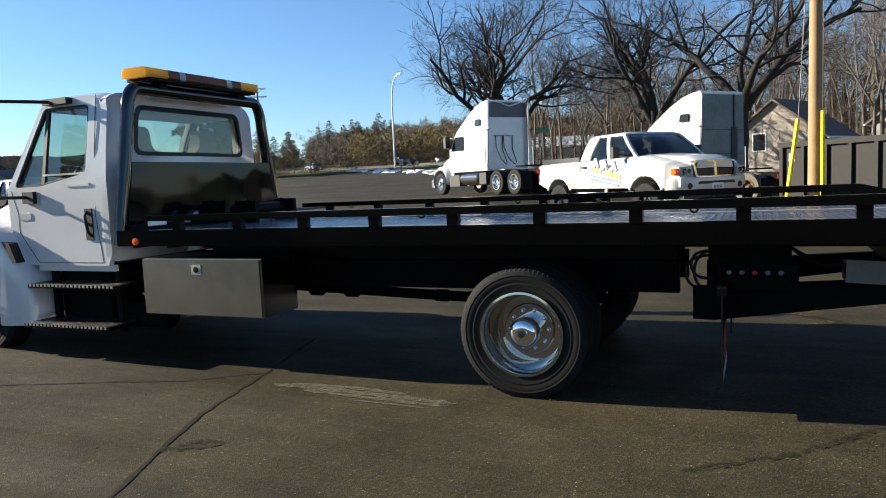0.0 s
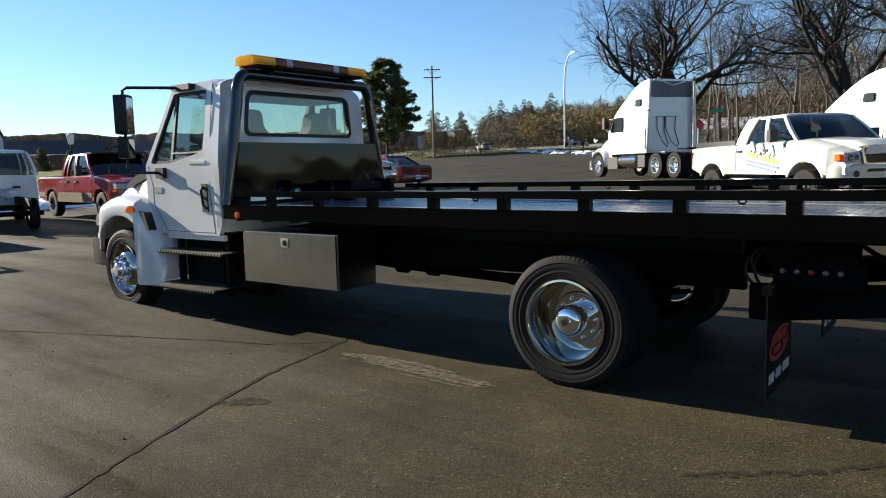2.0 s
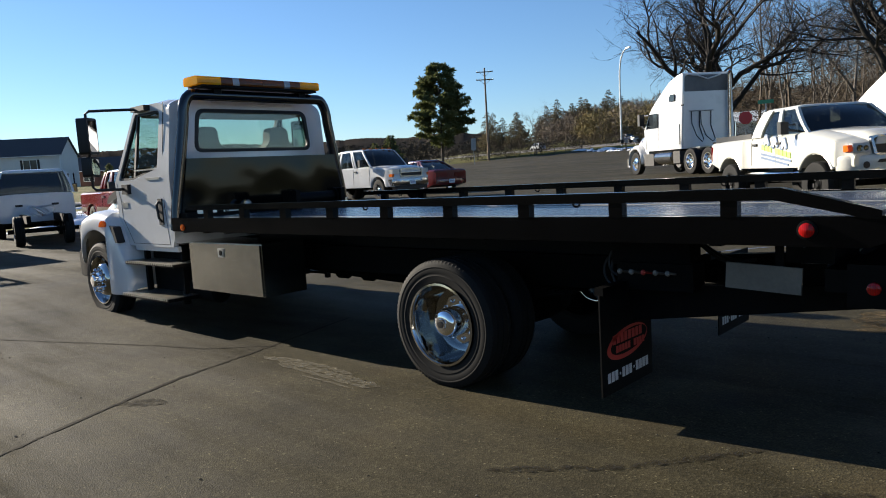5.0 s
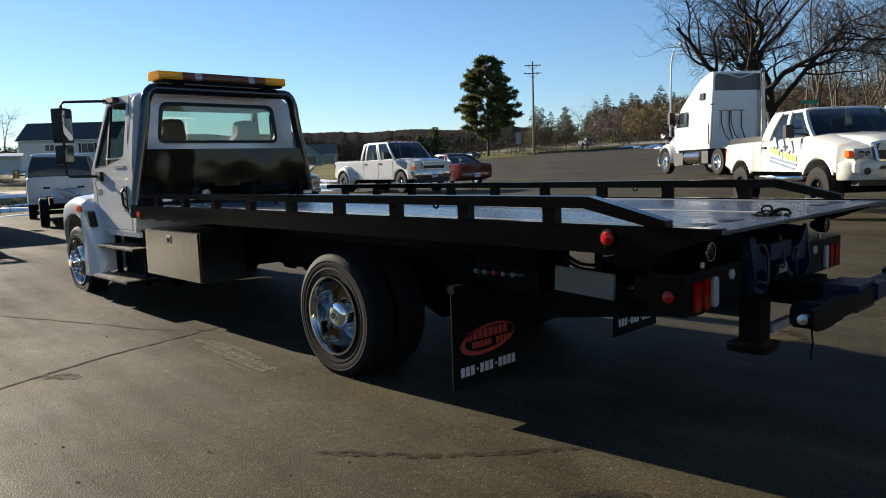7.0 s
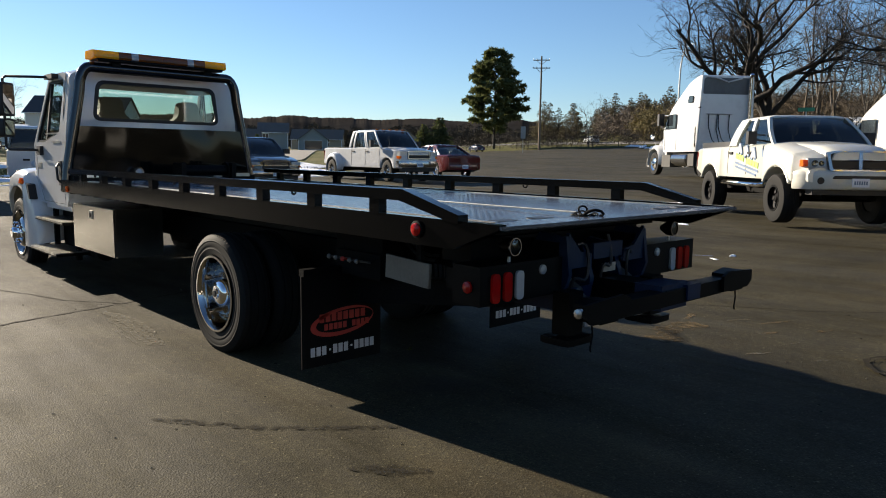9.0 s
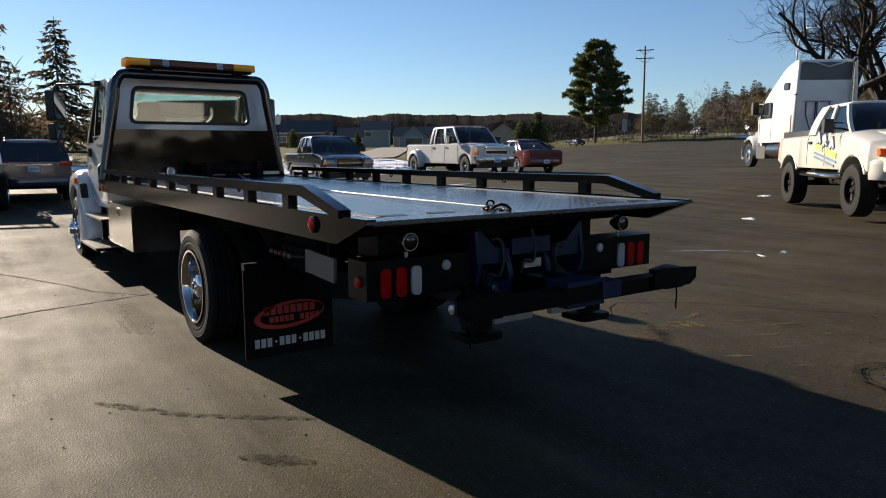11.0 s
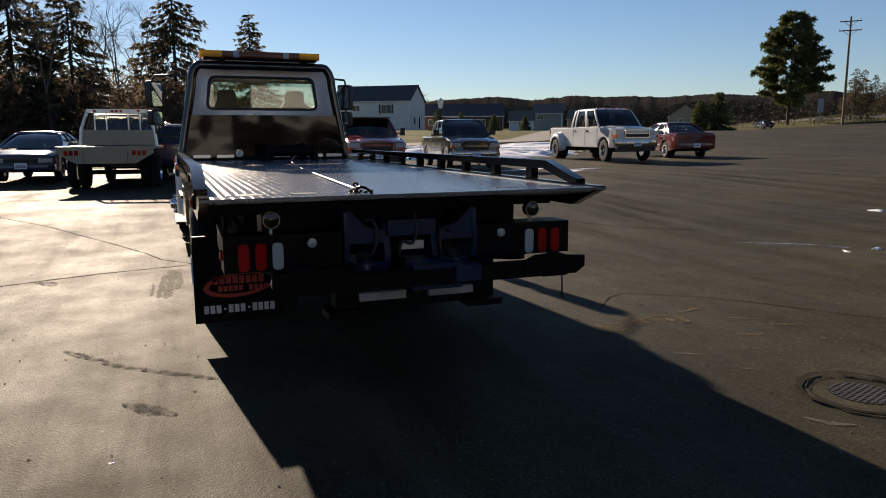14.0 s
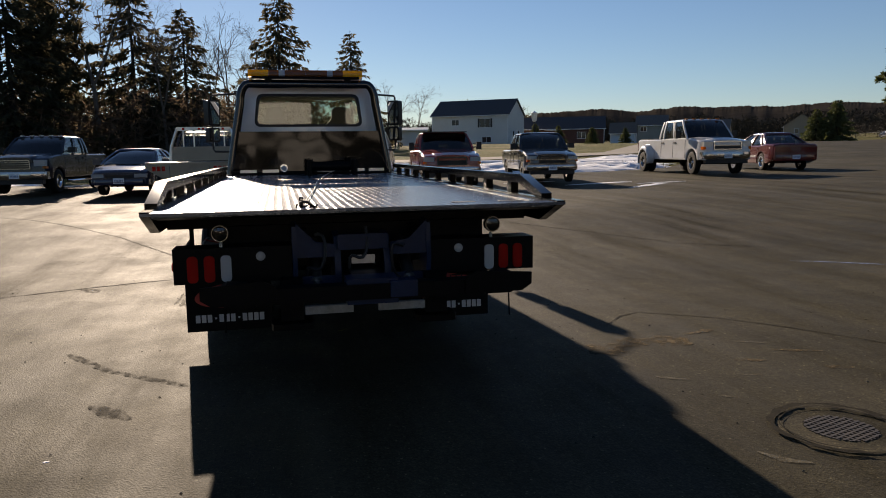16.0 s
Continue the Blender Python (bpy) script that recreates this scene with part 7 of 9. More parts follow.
def tractor(label, m, paint, back_mat, stacks=True):
    t = thing("semi_tractor", label, "semi truck", m)
    rim, tread = ("chrome", "rubber") if stacks else ("rusty", "dusty_rubber")
    for s in (-1, 1):
        semi_wheel(t, 6.3, s * 1.05, s, "front_wheel", False)
        semi_wheel(t, 1.32, s * 1.1, s, "drive_wheel", True, rim, tread)
        semi_wheel(t, 0.0, s * 1.1, s, "drive_wheel", True, rim, tread)
        boxed("frame_rail", (-0.7, 6.6, s * 0.43 - 0.05, s * 0.43 + 0.05, 0.75, 1.02), "chassis", t)
        # cab side skirt, tank, steps
        bm = B()
        lathe(bm, [(-0.75, 0.0), (-0.74, 0.26), (-0.7, 0.3), (0.7, 0.3), (0.74, 0.26), (0.75, 0.0)], (3.6, s * 0.95, 0.72), "x", 24)
        part("fuel_tank", bm, "car_chrome", t)
        boxed("battery_step", (2.2, 2.75, s * 1.18, s * 0.75, 0.45, 0.95), "grime", t, "", 0.02)
        boxed("side_step", (4.45, 5.35, s * 1.2, s * 0.8, 0.38, 0.9), "grime", t, "", 0.03)
        lamp_block(t, "headlamp", (7.0, 7.22, s * 0.7, s * 1.05, 0.95, 1.15), "clear_lens")
        # fender
        bm = B()
        rings = []
        for k in range(13):
            a = math.pi * (k / 12 * 1.02)
            x, z = 6.3 - 0.66 * math.cos(a), 0.51 + 0.7 * math.sin(a)
            rings.append([(x, s * 0.6, z), (x, s * 1.2, z - 0.04), (x, s * 1.23, z), (x + (x - 6.3) * 0.1, s * 1.15, z + 0.12), (x + (x - 6.3) * 0.15, s * 0.6, z + 0.2)])
        loft(bm, rings)
        part("fender", bm, paint, t, angle=50)
        bm = B()
        box(bm, 5.0, 5.2, s * 1.32, s * 1.55, 2.15, 2.65)
        mirror = part("mirror_housing", bm, "plastic", t, "", 0.03)
        bm = B()
        tube(bm, [(5.1, s * 1.1, 2.6), (5.1, s * 1.4, 2.6), (5.1, s * 1.4, 2.1), (5.1, s * 1.1, 1.9)], 0.018, 6)
        part("mirror_arm", bm, "chrome", t)
        bm = B()
        lathe(bm, [(-0.04, 0.0), (-0.02, 0.1), (0.0, 0.11), (0.02, 0.0)], (6.45, s * 1.25, 1.72), "x", 14)
        tube(bm, [(6.4, s * 1.1, 1.35), (6.45, s * 1.25, 1.7)], 0.014, 6)
        part("hood_mirror", bm, "chrome", t)
    # hood
    bm = B()
    rings = []
    for x, zt, hw in ((5.2, 1.95, 1.05), (5.8, 1.85, 0.95), (6.5, 1.7, 0.85), (7.0, 1.5, 0.75), (7.2, 1.2, 0.65)):
        rings.append([(x, -hw, 0.75), (x, -hw, zt - 0.25), (x, -hw * 0.8, zt - 0.04), (x, 0, zt), (x, hw * 0.8, zt - 0.04), (x, hw, zt - 0.25), (x, hw, 0.75)])
    loft(bm, rings)
    part("hood", bm, paint, t, angle=50)
    boxed("grille", (7.15, 7.24, -0.5, 0.5, 0.75, 1.3), "chrome", t, "", 0.03)
    bumper(t, "front_bumper", 7.4, 1.15, 0.35, 0.75, "chrome")
    # cab and tall sleeper with a sloping roof fairing
    bm = B()
    prof = [(2.05, 1.02), (5.25, 1.02), (5.3, 1.95), (4.75, 2.72), (4.6, 2.86), (4.2, 3.15), (3.6, 3.55), (3.0, 3.85), (2.5, 3.98), (2.12, 4.02), (2.05, 3.98)]
    cx = 3.6
    ringset = []
    for y, inset in ((-1.22, 0.06), (-1.17, 0.0), (1.17, 0.0), (1.22, 0.06)):
        ringset.append([(x + (inset if x < cx else -inset), y * (1 - 0.1 * smooth01((z - 2.4) / 1.6)), z - (inset if z > 2 else 0)) for x, z in prof])
    loft(bm, ringset)
    part("sleeper_cab", bm, paint, t, angle=40)
    wall_top = 3.24 if stacks else 3.9
    if stacks:
        # roof fairing's open back: flat panel coloured like a shaded hollow, above the back wall
        bm = B()
        prism(bm, rounded([(-1.0, 3.28), (1.0, 3.28), (0.98, 3.86), (0.9, 3.92), (-0.9, 3.92), (-0.98, 3.86)], 0.05, 2), "x", 2.035, 2.047)
        part("fairing_shade_panel", bm, "hollow_grey", t, "flat grey panel coloured as the roof fairing's shaded hollow")
    else:
        # dark upright band on the back wall, laid on as two thin boards
        boxed("dark_band", (1.99, 2.02, -0.72, -0.42, 1.1, 2.7), "grime", t, "", 0.01)
        boxed("dark_band_top", (1.985, 2.02, -0.6, -0.53, 2.6, 3.9), "grime", t, "", 0.01)
        for z in (1.75, 2.62):
            boxed("panel_joint", (2.012, 2.02, -1.05, 1.05, z - 0.012, z + 0.012), "grime", t, "", 0.003)
    bm = B()
    prism(bm, rounded([(-1.12, 1.1), (1.12, 1.1), (1.06, wall_top), (-1.06, wall_top)], 0.05, 2), "x", 2.02, 2.046)
    part("back_wall", bm, back_mat, t, "", 0.01)
    for s in (-1, 1):
        bm = B()
        prism(bm, [(4.0, 2.0), (5.02, 2.0), (4.68, 2.6), (4.0, 2.6)], "y", s * 1.205, s * 1.235)
        part("door_window", bm, "window_dark", t)
        bm = B()
        prism(bm, rounded([(2.55, 2.98), (3.0, 2.98), (2.95, 3.25), (2.55, 3.25)], 0.06, 3), "y", s * 1.12, s * 1.19)
        part("sleeper_window", bm, "window_dark", t)
        for x in (3.9, 5.08):
            seam(t, [(x, s * 1.224, 1.1), (x, s * 1.224, 2.3)])
        boxed("grab_rail", (2.06, 2.1, s * 1.24, s * 1.21, 1.2, 2.0), "chrome", t, "", 0.005)
        bm = B()
        lathe(bm, [(0, 0.03), (0.16, 0.03)], (1.9, s * 1.14, 2.75), "x", 8)
        part("marker_arm", bm, "plastic", t)
    bm = B()
    pane(bm, (5.31, -1.0, 2.0), (5.31, 1.0, 2.0), (4.8, 0.95, 2.7), (4.8, -0.95, 2.7), (0.06, 0, 0), 0.02)
    part("windscreen", bm, "window_dark", t)
    if stacks:
        bm = B()
        tube(bm, [(1.9, -0.85, 1.0), (1.9, -0.85, 3.9), (1.8, -0.85, 4.05)], 0.075, 14)
        part("exhaust_pipe", bm, "chrome", t, "chrome exhaust stack behind the sleeper")
        bm = B()
        tube(bm, [(2.0, -0.55, 3.9), (2.0, 0.0, 3.75), (2.0, 0.45, 3.9), (2.0, 0.9, 3.95)], 0.03, 8)
        part("fairing_strut", bm, "white_text", t)
        for y0, y1 in ((0.4, 0.75), (-0.1, 0.35)):
            bm = B()
            tube(bm, [(1.98, y0, 2.5), (1.96, y0 + 0.03, 1.9), (1.7, y0, 1.35), (1.5, (y0 + y1) / 2, 1.25), (1.62, y1, 1.5), (1.96, y1, 2.0), (1.98, y1, 2.5)], 0.02, 6)
            part("air_line", bm, "plastic", t)
        bm = B()
        tube(bm, [(1.97, -0.2, 2.5), (1.97, 0.85, 2.5)], 0.02, 6)
        part("hose_rail", bm, "steel", t)
    # fifth wheel, deck plate, rear lamps
    bm = B()
    prism(bm, rounded([(0.2, -0.45), (1.1, -0.45), (1.1, 0.45), (0.2, 0.45)], 0.2, 4), "z", 1.12, 1.18)
    part("fifth_wheel", bm, "chassis", t)
    boxed("deck_plate", (1.3, 2.0, -0.8, 0.8, 1.03, 1.06), "dull_metal", t)
    for s in (-1, 1):
        lamp_block(t, "tail_lamp", (-0.75, -0.7, s * 0.3, s * 0.6, 0.82, 0.94), "red_lens", 0.02)
        boxed("mud_flap", (-0.66, -0.65, s * 0.8, s * 1.35, 0.2, 0.85), "flap", t, "", 0.002)
    return t


tractor("white aerodynamic highway tractor with a tall sleeper and chrome stack", set_down(-7.6, 26.1, 142.0) @ Matrix.Scale(1.125, 4), "white_paint", "white_paint")
tractor("white highway tractor with a tall sleeper and dark grimy back wall", placed((1.3, 18.9), 141.0, -1.2) @ Matrix.Scale(0.96, 4), "cream_paint", "grimy_panel", False)


# ---- ground ----
LOT = [(60, -60), (60, 25), (40, 25), (8, 27), (-4, 37), (-18, 52), (-40, 96), (-60, 126), (-76, 126), (-91, 117), (-97, 107), (-92, 92), (-84, 79), (-79, 66), (-70, 54.5), (-52, 38.7), (-34, 25.0), (-27.5, 19.8), (-25, 15), (-24.6, 8), (-25, -60)]


def ribbon(pts, step):
    out = []
    for (x0, y0), (x1, y1) in zip(pts, pts[1:]):
        n = max(1, int(math.hypot(x1 - x0, y1 - y0) / step))
        out += [(x0 + (x1 - x0) * k / n, y0 + (y1 - y0) * k / n) for k in range(n)]
    return out + [pts[-1]]


def inside(x, y, poly):
    hit = False
    for (x1, y1), (x2, y2) in zip(poly, poly[1:] + poly[:1]):
        if (y1 > y) != (y2 > y) and x < (x2 - x1) * (y - y1) / (y2 - y1) + x1:
            hit = not hit
    return hit


def fan_mesh(name, material, rings, label, category):
    """Rings of points from the middle outwards, joined into one sheet."""
    n = len(rings[0])
    verts = [p for r in rings for p in r]
    faces = [(a * n + k, a * n + (k + 1) % n, (a + 1) * n + (k + 1) % n, (a + 1) * n + k) for a in range(len(rings) - 1) for k in range(n)]
    me = bpy.data.meshes.new(name)
    me.from_pydata(verts, [], faces)
    me.materials.append(MAT[material])
    me.polygons.foreach_set("use_smooth", [True] * len(me.polygons))
    return tagged(new(name, me), label, category, kind="structure")


edge_line = ribbon(LOT + LOT[:1], 1.5)[:-1]
jit = random.Random(4)
edge_line = [(1 + (x - 1) * g, y * g) for (x, y), g in ((q, 1 + jit.uniform(-0.15, 0.15) / math.hypot(q[0] - 1, q[1])) for q in edge_line)]
rings = []
for k in range(61):
    f = 0.0005 + (k / 60) ** 1.6
    rings.append([(1 + (x - 1) * f, y * f, lie(1 + (x - 1) * f, y * f)) for x, y in edge_line])
rings.append([(1 + (x - 1) * 1.002, y * 1.002, lie(x, y) - 0.3) for x, y in edge_line])
fan_mesh("parking_lot", "asphalt", rings, "worn dark grey asphalt parking lot with cracks", "parking lot")
SHRUNK = [(1 + (x - 1) * 0.985, y * 0.985) for x, y in LOT]
rings = []
for k in range(95):
    r = 2.0 * 1.074 ** k
    ring = []
    for j in range(240):
        a = 2 * math.pi * j / 240
        x, y = 1 + r * math.cos(a), r * math.sin(a)
        ring.append((x, y, lie(x, y) - (0.6 if inside(x, y, SHRUNK) else 0.03) + (0.0 if r < 30 else 0.05 * noise.noise((x * 0.3, y * 0.3, 0)))))
    rings.append(ring)
fan_mesh("ground", "grass", rings, "dry yellow-green autumn grass reaching the horizon", "ground")


def strip_on_ground(name, centre, width, material, label, category, dz=0.012, step=2.0, wobble=0.0, kind="structure", seed=1):
    rnd = random.Random(seed)
    pts = ribbon(centre, step)
    verts, faces = [], []
    for k, (x, y) in enumerate(pts):
        x1, y1 = pts[min(k + 1, len(pts) - 1)]
        x0, y0 = pts[max(k - 1, 0)]
        d = math.hypot(x1 - x0, y1 - y0) or 1
        nx, ny = -(y1 - y0) / d, (x1 - x0) / d
        end = min(1.0, 0.25 + min(k, len(pts) - 1 - k) * 0.4) if wobble else 1.0
        w = width * (0.32 if name == "pavement_crack" else 0.5) * end * (1 + wobble * rnd.uniform(-1, 1))
        o = wobble * width * 0.35 * rnd.uniform(-1, 1)
        for s in (-1, 1):
            px, py = x + nx * (s * w + o), y + ny * (s * w + o)
            verts.append((px, py, lie(px, py) + dz))
        if k:
            faces.append((2 * k - 2, 2 * k - 1, 2 * k + 1, 2 * k))
    me = bpy.data.meshes.new(name)
    me.from_pydata(verts, [], faces)
    me.materials.append(MAT[material])
    return tagged(new(name, me), label, category, kind=kind)


MAT["road"] = surface("pale_worn_road", (0.16, 0.15, 0.135), 0.9, vary=0.2, scale=0.4, grain=20)
MAT["gravel"] = surface("pale_gravel", (0.17, 0.155, 0.13), 0.95, vary=0.25, scale=0.5, grain=8, relief=0.03)
strip_on_ground("road", [(-300, 130), (-150, 146), (-95, 140), (-60, 138), (20, 120), (120, 90)], 8, "road", "pale two-lane road behind the grass verge", "road", 0.06, 3)
strip_on_ground("side_road", [(-47, -80), (-47, 10), (-52, 30), (-80, 50)], 4.5, "gravel", "pale gravel driveway behind the grass strip", "road", 0.05, 2)
# cracks, tar, scuffs, tyre marks
cracks = [([(-0.9, -5.4), (-1.37, -4.2), (-1.62, -3.66), (-1.9, -3.03), (-2.2, -2.24), (-2.4, -1.35), (-2.8, 0.2)], 0.045),
          ([(-10.6, -6.72), (-8.2, -4.75), (-6.4, -3.35), (-5.1, -2.55), (-4.35, -2.13), (-3.6, -1.78), (-3.0, -1.58), (-2.4, -1.13)], 0.035),
          ([(-6.4, 4.0), (-4.6, 5.1), (-3.1, 5.9), (-2.3, 6.75)], 0.04), ([(1.54, 2.38), (1.2, 2.7), (1.09, 2.95), (1.5, 3.55), (2.0, 3.95), (2.7, 4.38), (3.5, 5.1)], 0.02)]
for k, (pts, w) in enumerate(cracks):
    strip_on_ground("pavement_crack", pts, w, "tar", "dark irregular crack in the asphalt", "crack", 0.004, 0.07, 0.6, "", k)
for k, (pts, w) in enumerate([([(1.2, -2.28), (1.8, -1.82), (2.32, -1.2)], 0.07), ([(2.58, -1.79), (2.75, -1.63), (2.9, -1.47)], 0.13), ([(-1.95, -2.95), (-1.75, -2.75), (-1.6, -2.7)], 0.16), ([(2.7, -6.0), (2.9, -4.4), (3.4, -3.4)], 0.06)]):
    strip_on_ground("tyre_mark", pts, w, "rubber_mark", "dark rubber tyre mark on asphalt", "tyre mark", 0.0045, 0.06, 0.2, "", 20 + k)
for k, (pts, w) in enumerate([([(-2.15, -1.45), (-1.5, -1.46), (-0.45, -1.53)], 0.09), ([(-2.0, -1.4), (-1.4, -1.37), (-0.9, -1.42)], 0.07), ([(-1.8, -1.53), (-1.1, -1.57), (-0.5, -1.6)], 0.06), ([(-1.3, -1.66), (-0.9, -1.66), (-0.6, -1.68)], 0.03), ([(3.0, 2.08), (3.12, 2.28)], 0.05), ([(3.1, 2.66), (3.16, 2.84)], 0.035), ([(3.45, 2.26), (3.55, 2.4)], 0.03), ([(2.3, 3.2), (2.45, 3.45)], 0.04), ([(4.3, 1.96), (4.42, 2.02), (4.5, 2.14)], 0.05)]):
    strip_on_ground("pavement_scuff", pts, w, "scuff", "pale scuff on the asphalt", "scuff", 0.005, 0.05, 0.35, "", 40 + k)
MAT["rust_dust"] = surface("tan_sandy_dust", (0.095, 0.07, 0.037), 0.95, vary=0.4, scale=6, grain=50, relief=0.004, spec=0.1)
patchy(MAT["rust_dust"], 9, 0.4, 0.6)
for k, (pts, w) in enumerate([([(2.36, 1.89), (2.22, 2.13), (2.09, 2.43), (2.1, 2.69), (2.3, 2.81)], 0.26), ([(2.79, 2.87), (2.85, 3.1)], 0.09), ([(3.1, 3.4), (3.19, 3.6)], 0.08), ([(2.0, 2.9), (1.9, 3.3)], 0.08), ([(2.6, 3.3), (2.75, 3.7)], 0.05)]):
    strip_on_ground("sand_streak", pts, w, "rust_dust", "tan sandy streak on asphalt", "sand", 0.004, 0.05, 0.5, "", 60 + k)
MAT["blue_line"] = surface("faded_blue_paint", (0.1, 0.15, 0.27), 0.9, vary=0.4, scale=5, grain=40)
patchy(MAT["blue_line"], 8, 0.4, 0.56)
strip_on_ground("painted_line", [(-1.1, 6.45), (-0.75, 6.9), (-0.4, 7.25), (0.1, 7.45)], 0.06, "blue_line", "faded blue painted line on asphalt", "painted line", 0.005, 0.08, 0.4)
# manhole
mh = thing("manhole_cover", "round cast-iron manhole cover sunk in patched asphalt", "manhole cover", pose(4.15, 2.62, 0.0, 0, 0, 20))
bm = B()
lathe(bm, [(-0.05, 0.0), (-0.05, 0.235), (0.01, 0.235), (0.012, 0.215), (0.004, 0.205), (0.004, 0.0)], (0, 0, 0), "z", 40)
part("lid", bm, "iron", mh)
bm = B()
lathe(bm, [(-0.04, 0.24), (-0.04, 0.37), (0.008, 0.355), (0.014, 0.335), (0.008, 0.31), (0.012, 0.24)], (0, 0, 0), "z", 40)
part("collar", bm, "asphalt", mh)
for k in range(11):
    u = -0.175 + 0.035 * k
    hh = math.sqrt(max(0.0, 0.195 ** 2 - u ** 2))
    if hh > 0.03:
        boxed("rib", (u - 0.007, u + 0.007, -hh, hh, 0.004, 0.017), "iron", mh, "", 0.003)
        boxed("rib", (-hh, hh, u - 0.007, u + 0.007, 0.004, 0.016), "iron", mh, "", 0.003)
for rr, w in ((0.375, 0.04), (0.33, 0.012)):
    pts = [(4.15 + rr * (1 + 0.05 * math.sin(3 * a)) * math.cos(a), 2.62 + rr * math.sin(a)) for a in [0.9 + 5.2 * k / 40 for k in range(41)]]
    strip_on_ground("manhole_crack", pts, w, "tar", "dark crack round the manhole", "crack", 0.0175 if rr < 0.4 else 0.004, 0.05, 0.6, "", int(rr * 100))

# pebbles: loose grit
rnd = random.Random(11)
verts, faces = [], []
for k in range(420):
    x, y = rnd.uniform(-5, 7), rnd.uniform(-5, 8)
    s = rnd.uniform(0.004, 0.013)
    z = lie(x, y)
    b = len(verts)
    for dx, dy, dz in ((1, 0, 0.3), (0, 1, 0.2), (-1, 0, 0.35), (0, -1, 0.25), (0, 0, 0.9), (0, 0, -0.3)):
        verts.append((x + dx * s * rnd.uniform(0.7, 1.2), y + dy * s * rnd.uniform(0.7, 1.2), z + dz * s))
    faces += [(b, b + 1, b + 4), (b + 1, b + 2, b + 4), (b + 2, b + 3, b + 4), (b + 3, b, b + 4), (b + 1, b, b + 5), (b + 2, b + 1, b + 5), (b + 3, b + 2, b + 5), (b, b + 3, b + 5)]
me = bpy.data.meshes.new("grit")
me.from_pydata(verts, [], faces)
me.materials.append(MAT["scuff"])
tagged(new("grit", me), "small pale pebbles and grit scattered on asphalt", "grit", kind="stuff")


def snow_patch(x, y, rx, ry, h, seed, rot=0.0):
    """A ragged low mound of old snow."""
    n, m = 26, 6
    verts, faces = [], []
    rnd = random.Random(seed)
    ph = [rnd.uniform(0, 6.28) for _ in range(6)]
    for a in range(m + 1):
        f = a / m
        for j in range(n):
            t = 2 * math.pi * j / n
            e = 1 + 0.22 * math.sin(3 * t + ph[0]) + 0.16 * math.sin(5 * t + ph[1]) + 0.12 * math.sin(9 * t + ph[2])
            px, py = math.cos(t) * rx * f * e, math.sin(t) * ry * f * e
            qx, qy = x + px * math.cos(rot) - py * math.sin(rot), y + px * math.sin(rot) + py * math.cos(rot)
            hh = h * (1 - f ** 2) * (0.5 if rx < 0.3 else 1.0) * (0.7 + 0.6 * noise.noise((qx * (9 if rx < 0.3 else 2.2), qy * (9 if rx < 0.3 else 2.2), seed))) - (0.03 if a == m else 0)
            verts.append((qx, qy, lie(qx, qy) + hh))
    faces.append(tuple(range(n - 1, -1, -1))[::-1])
    for a in range(m):
        for j in range(n):
            faces.append((a * n + j, (a + 1) * n + j, (a + 1) * n + (j + 1) % n, a * n + (j + 1) % n))
    me = bpy.data.meshes.new("snow_patch")
    me.from_pydata(verts, [], faces)
    me.materials.append(MAT["snow"])
    me.polygons.foreach_set("use_smooth", [True] * len(me.polygons))
    tagged(new("snow_patch", me), "ragged patch of old melting snow", "snow", "snow patches")


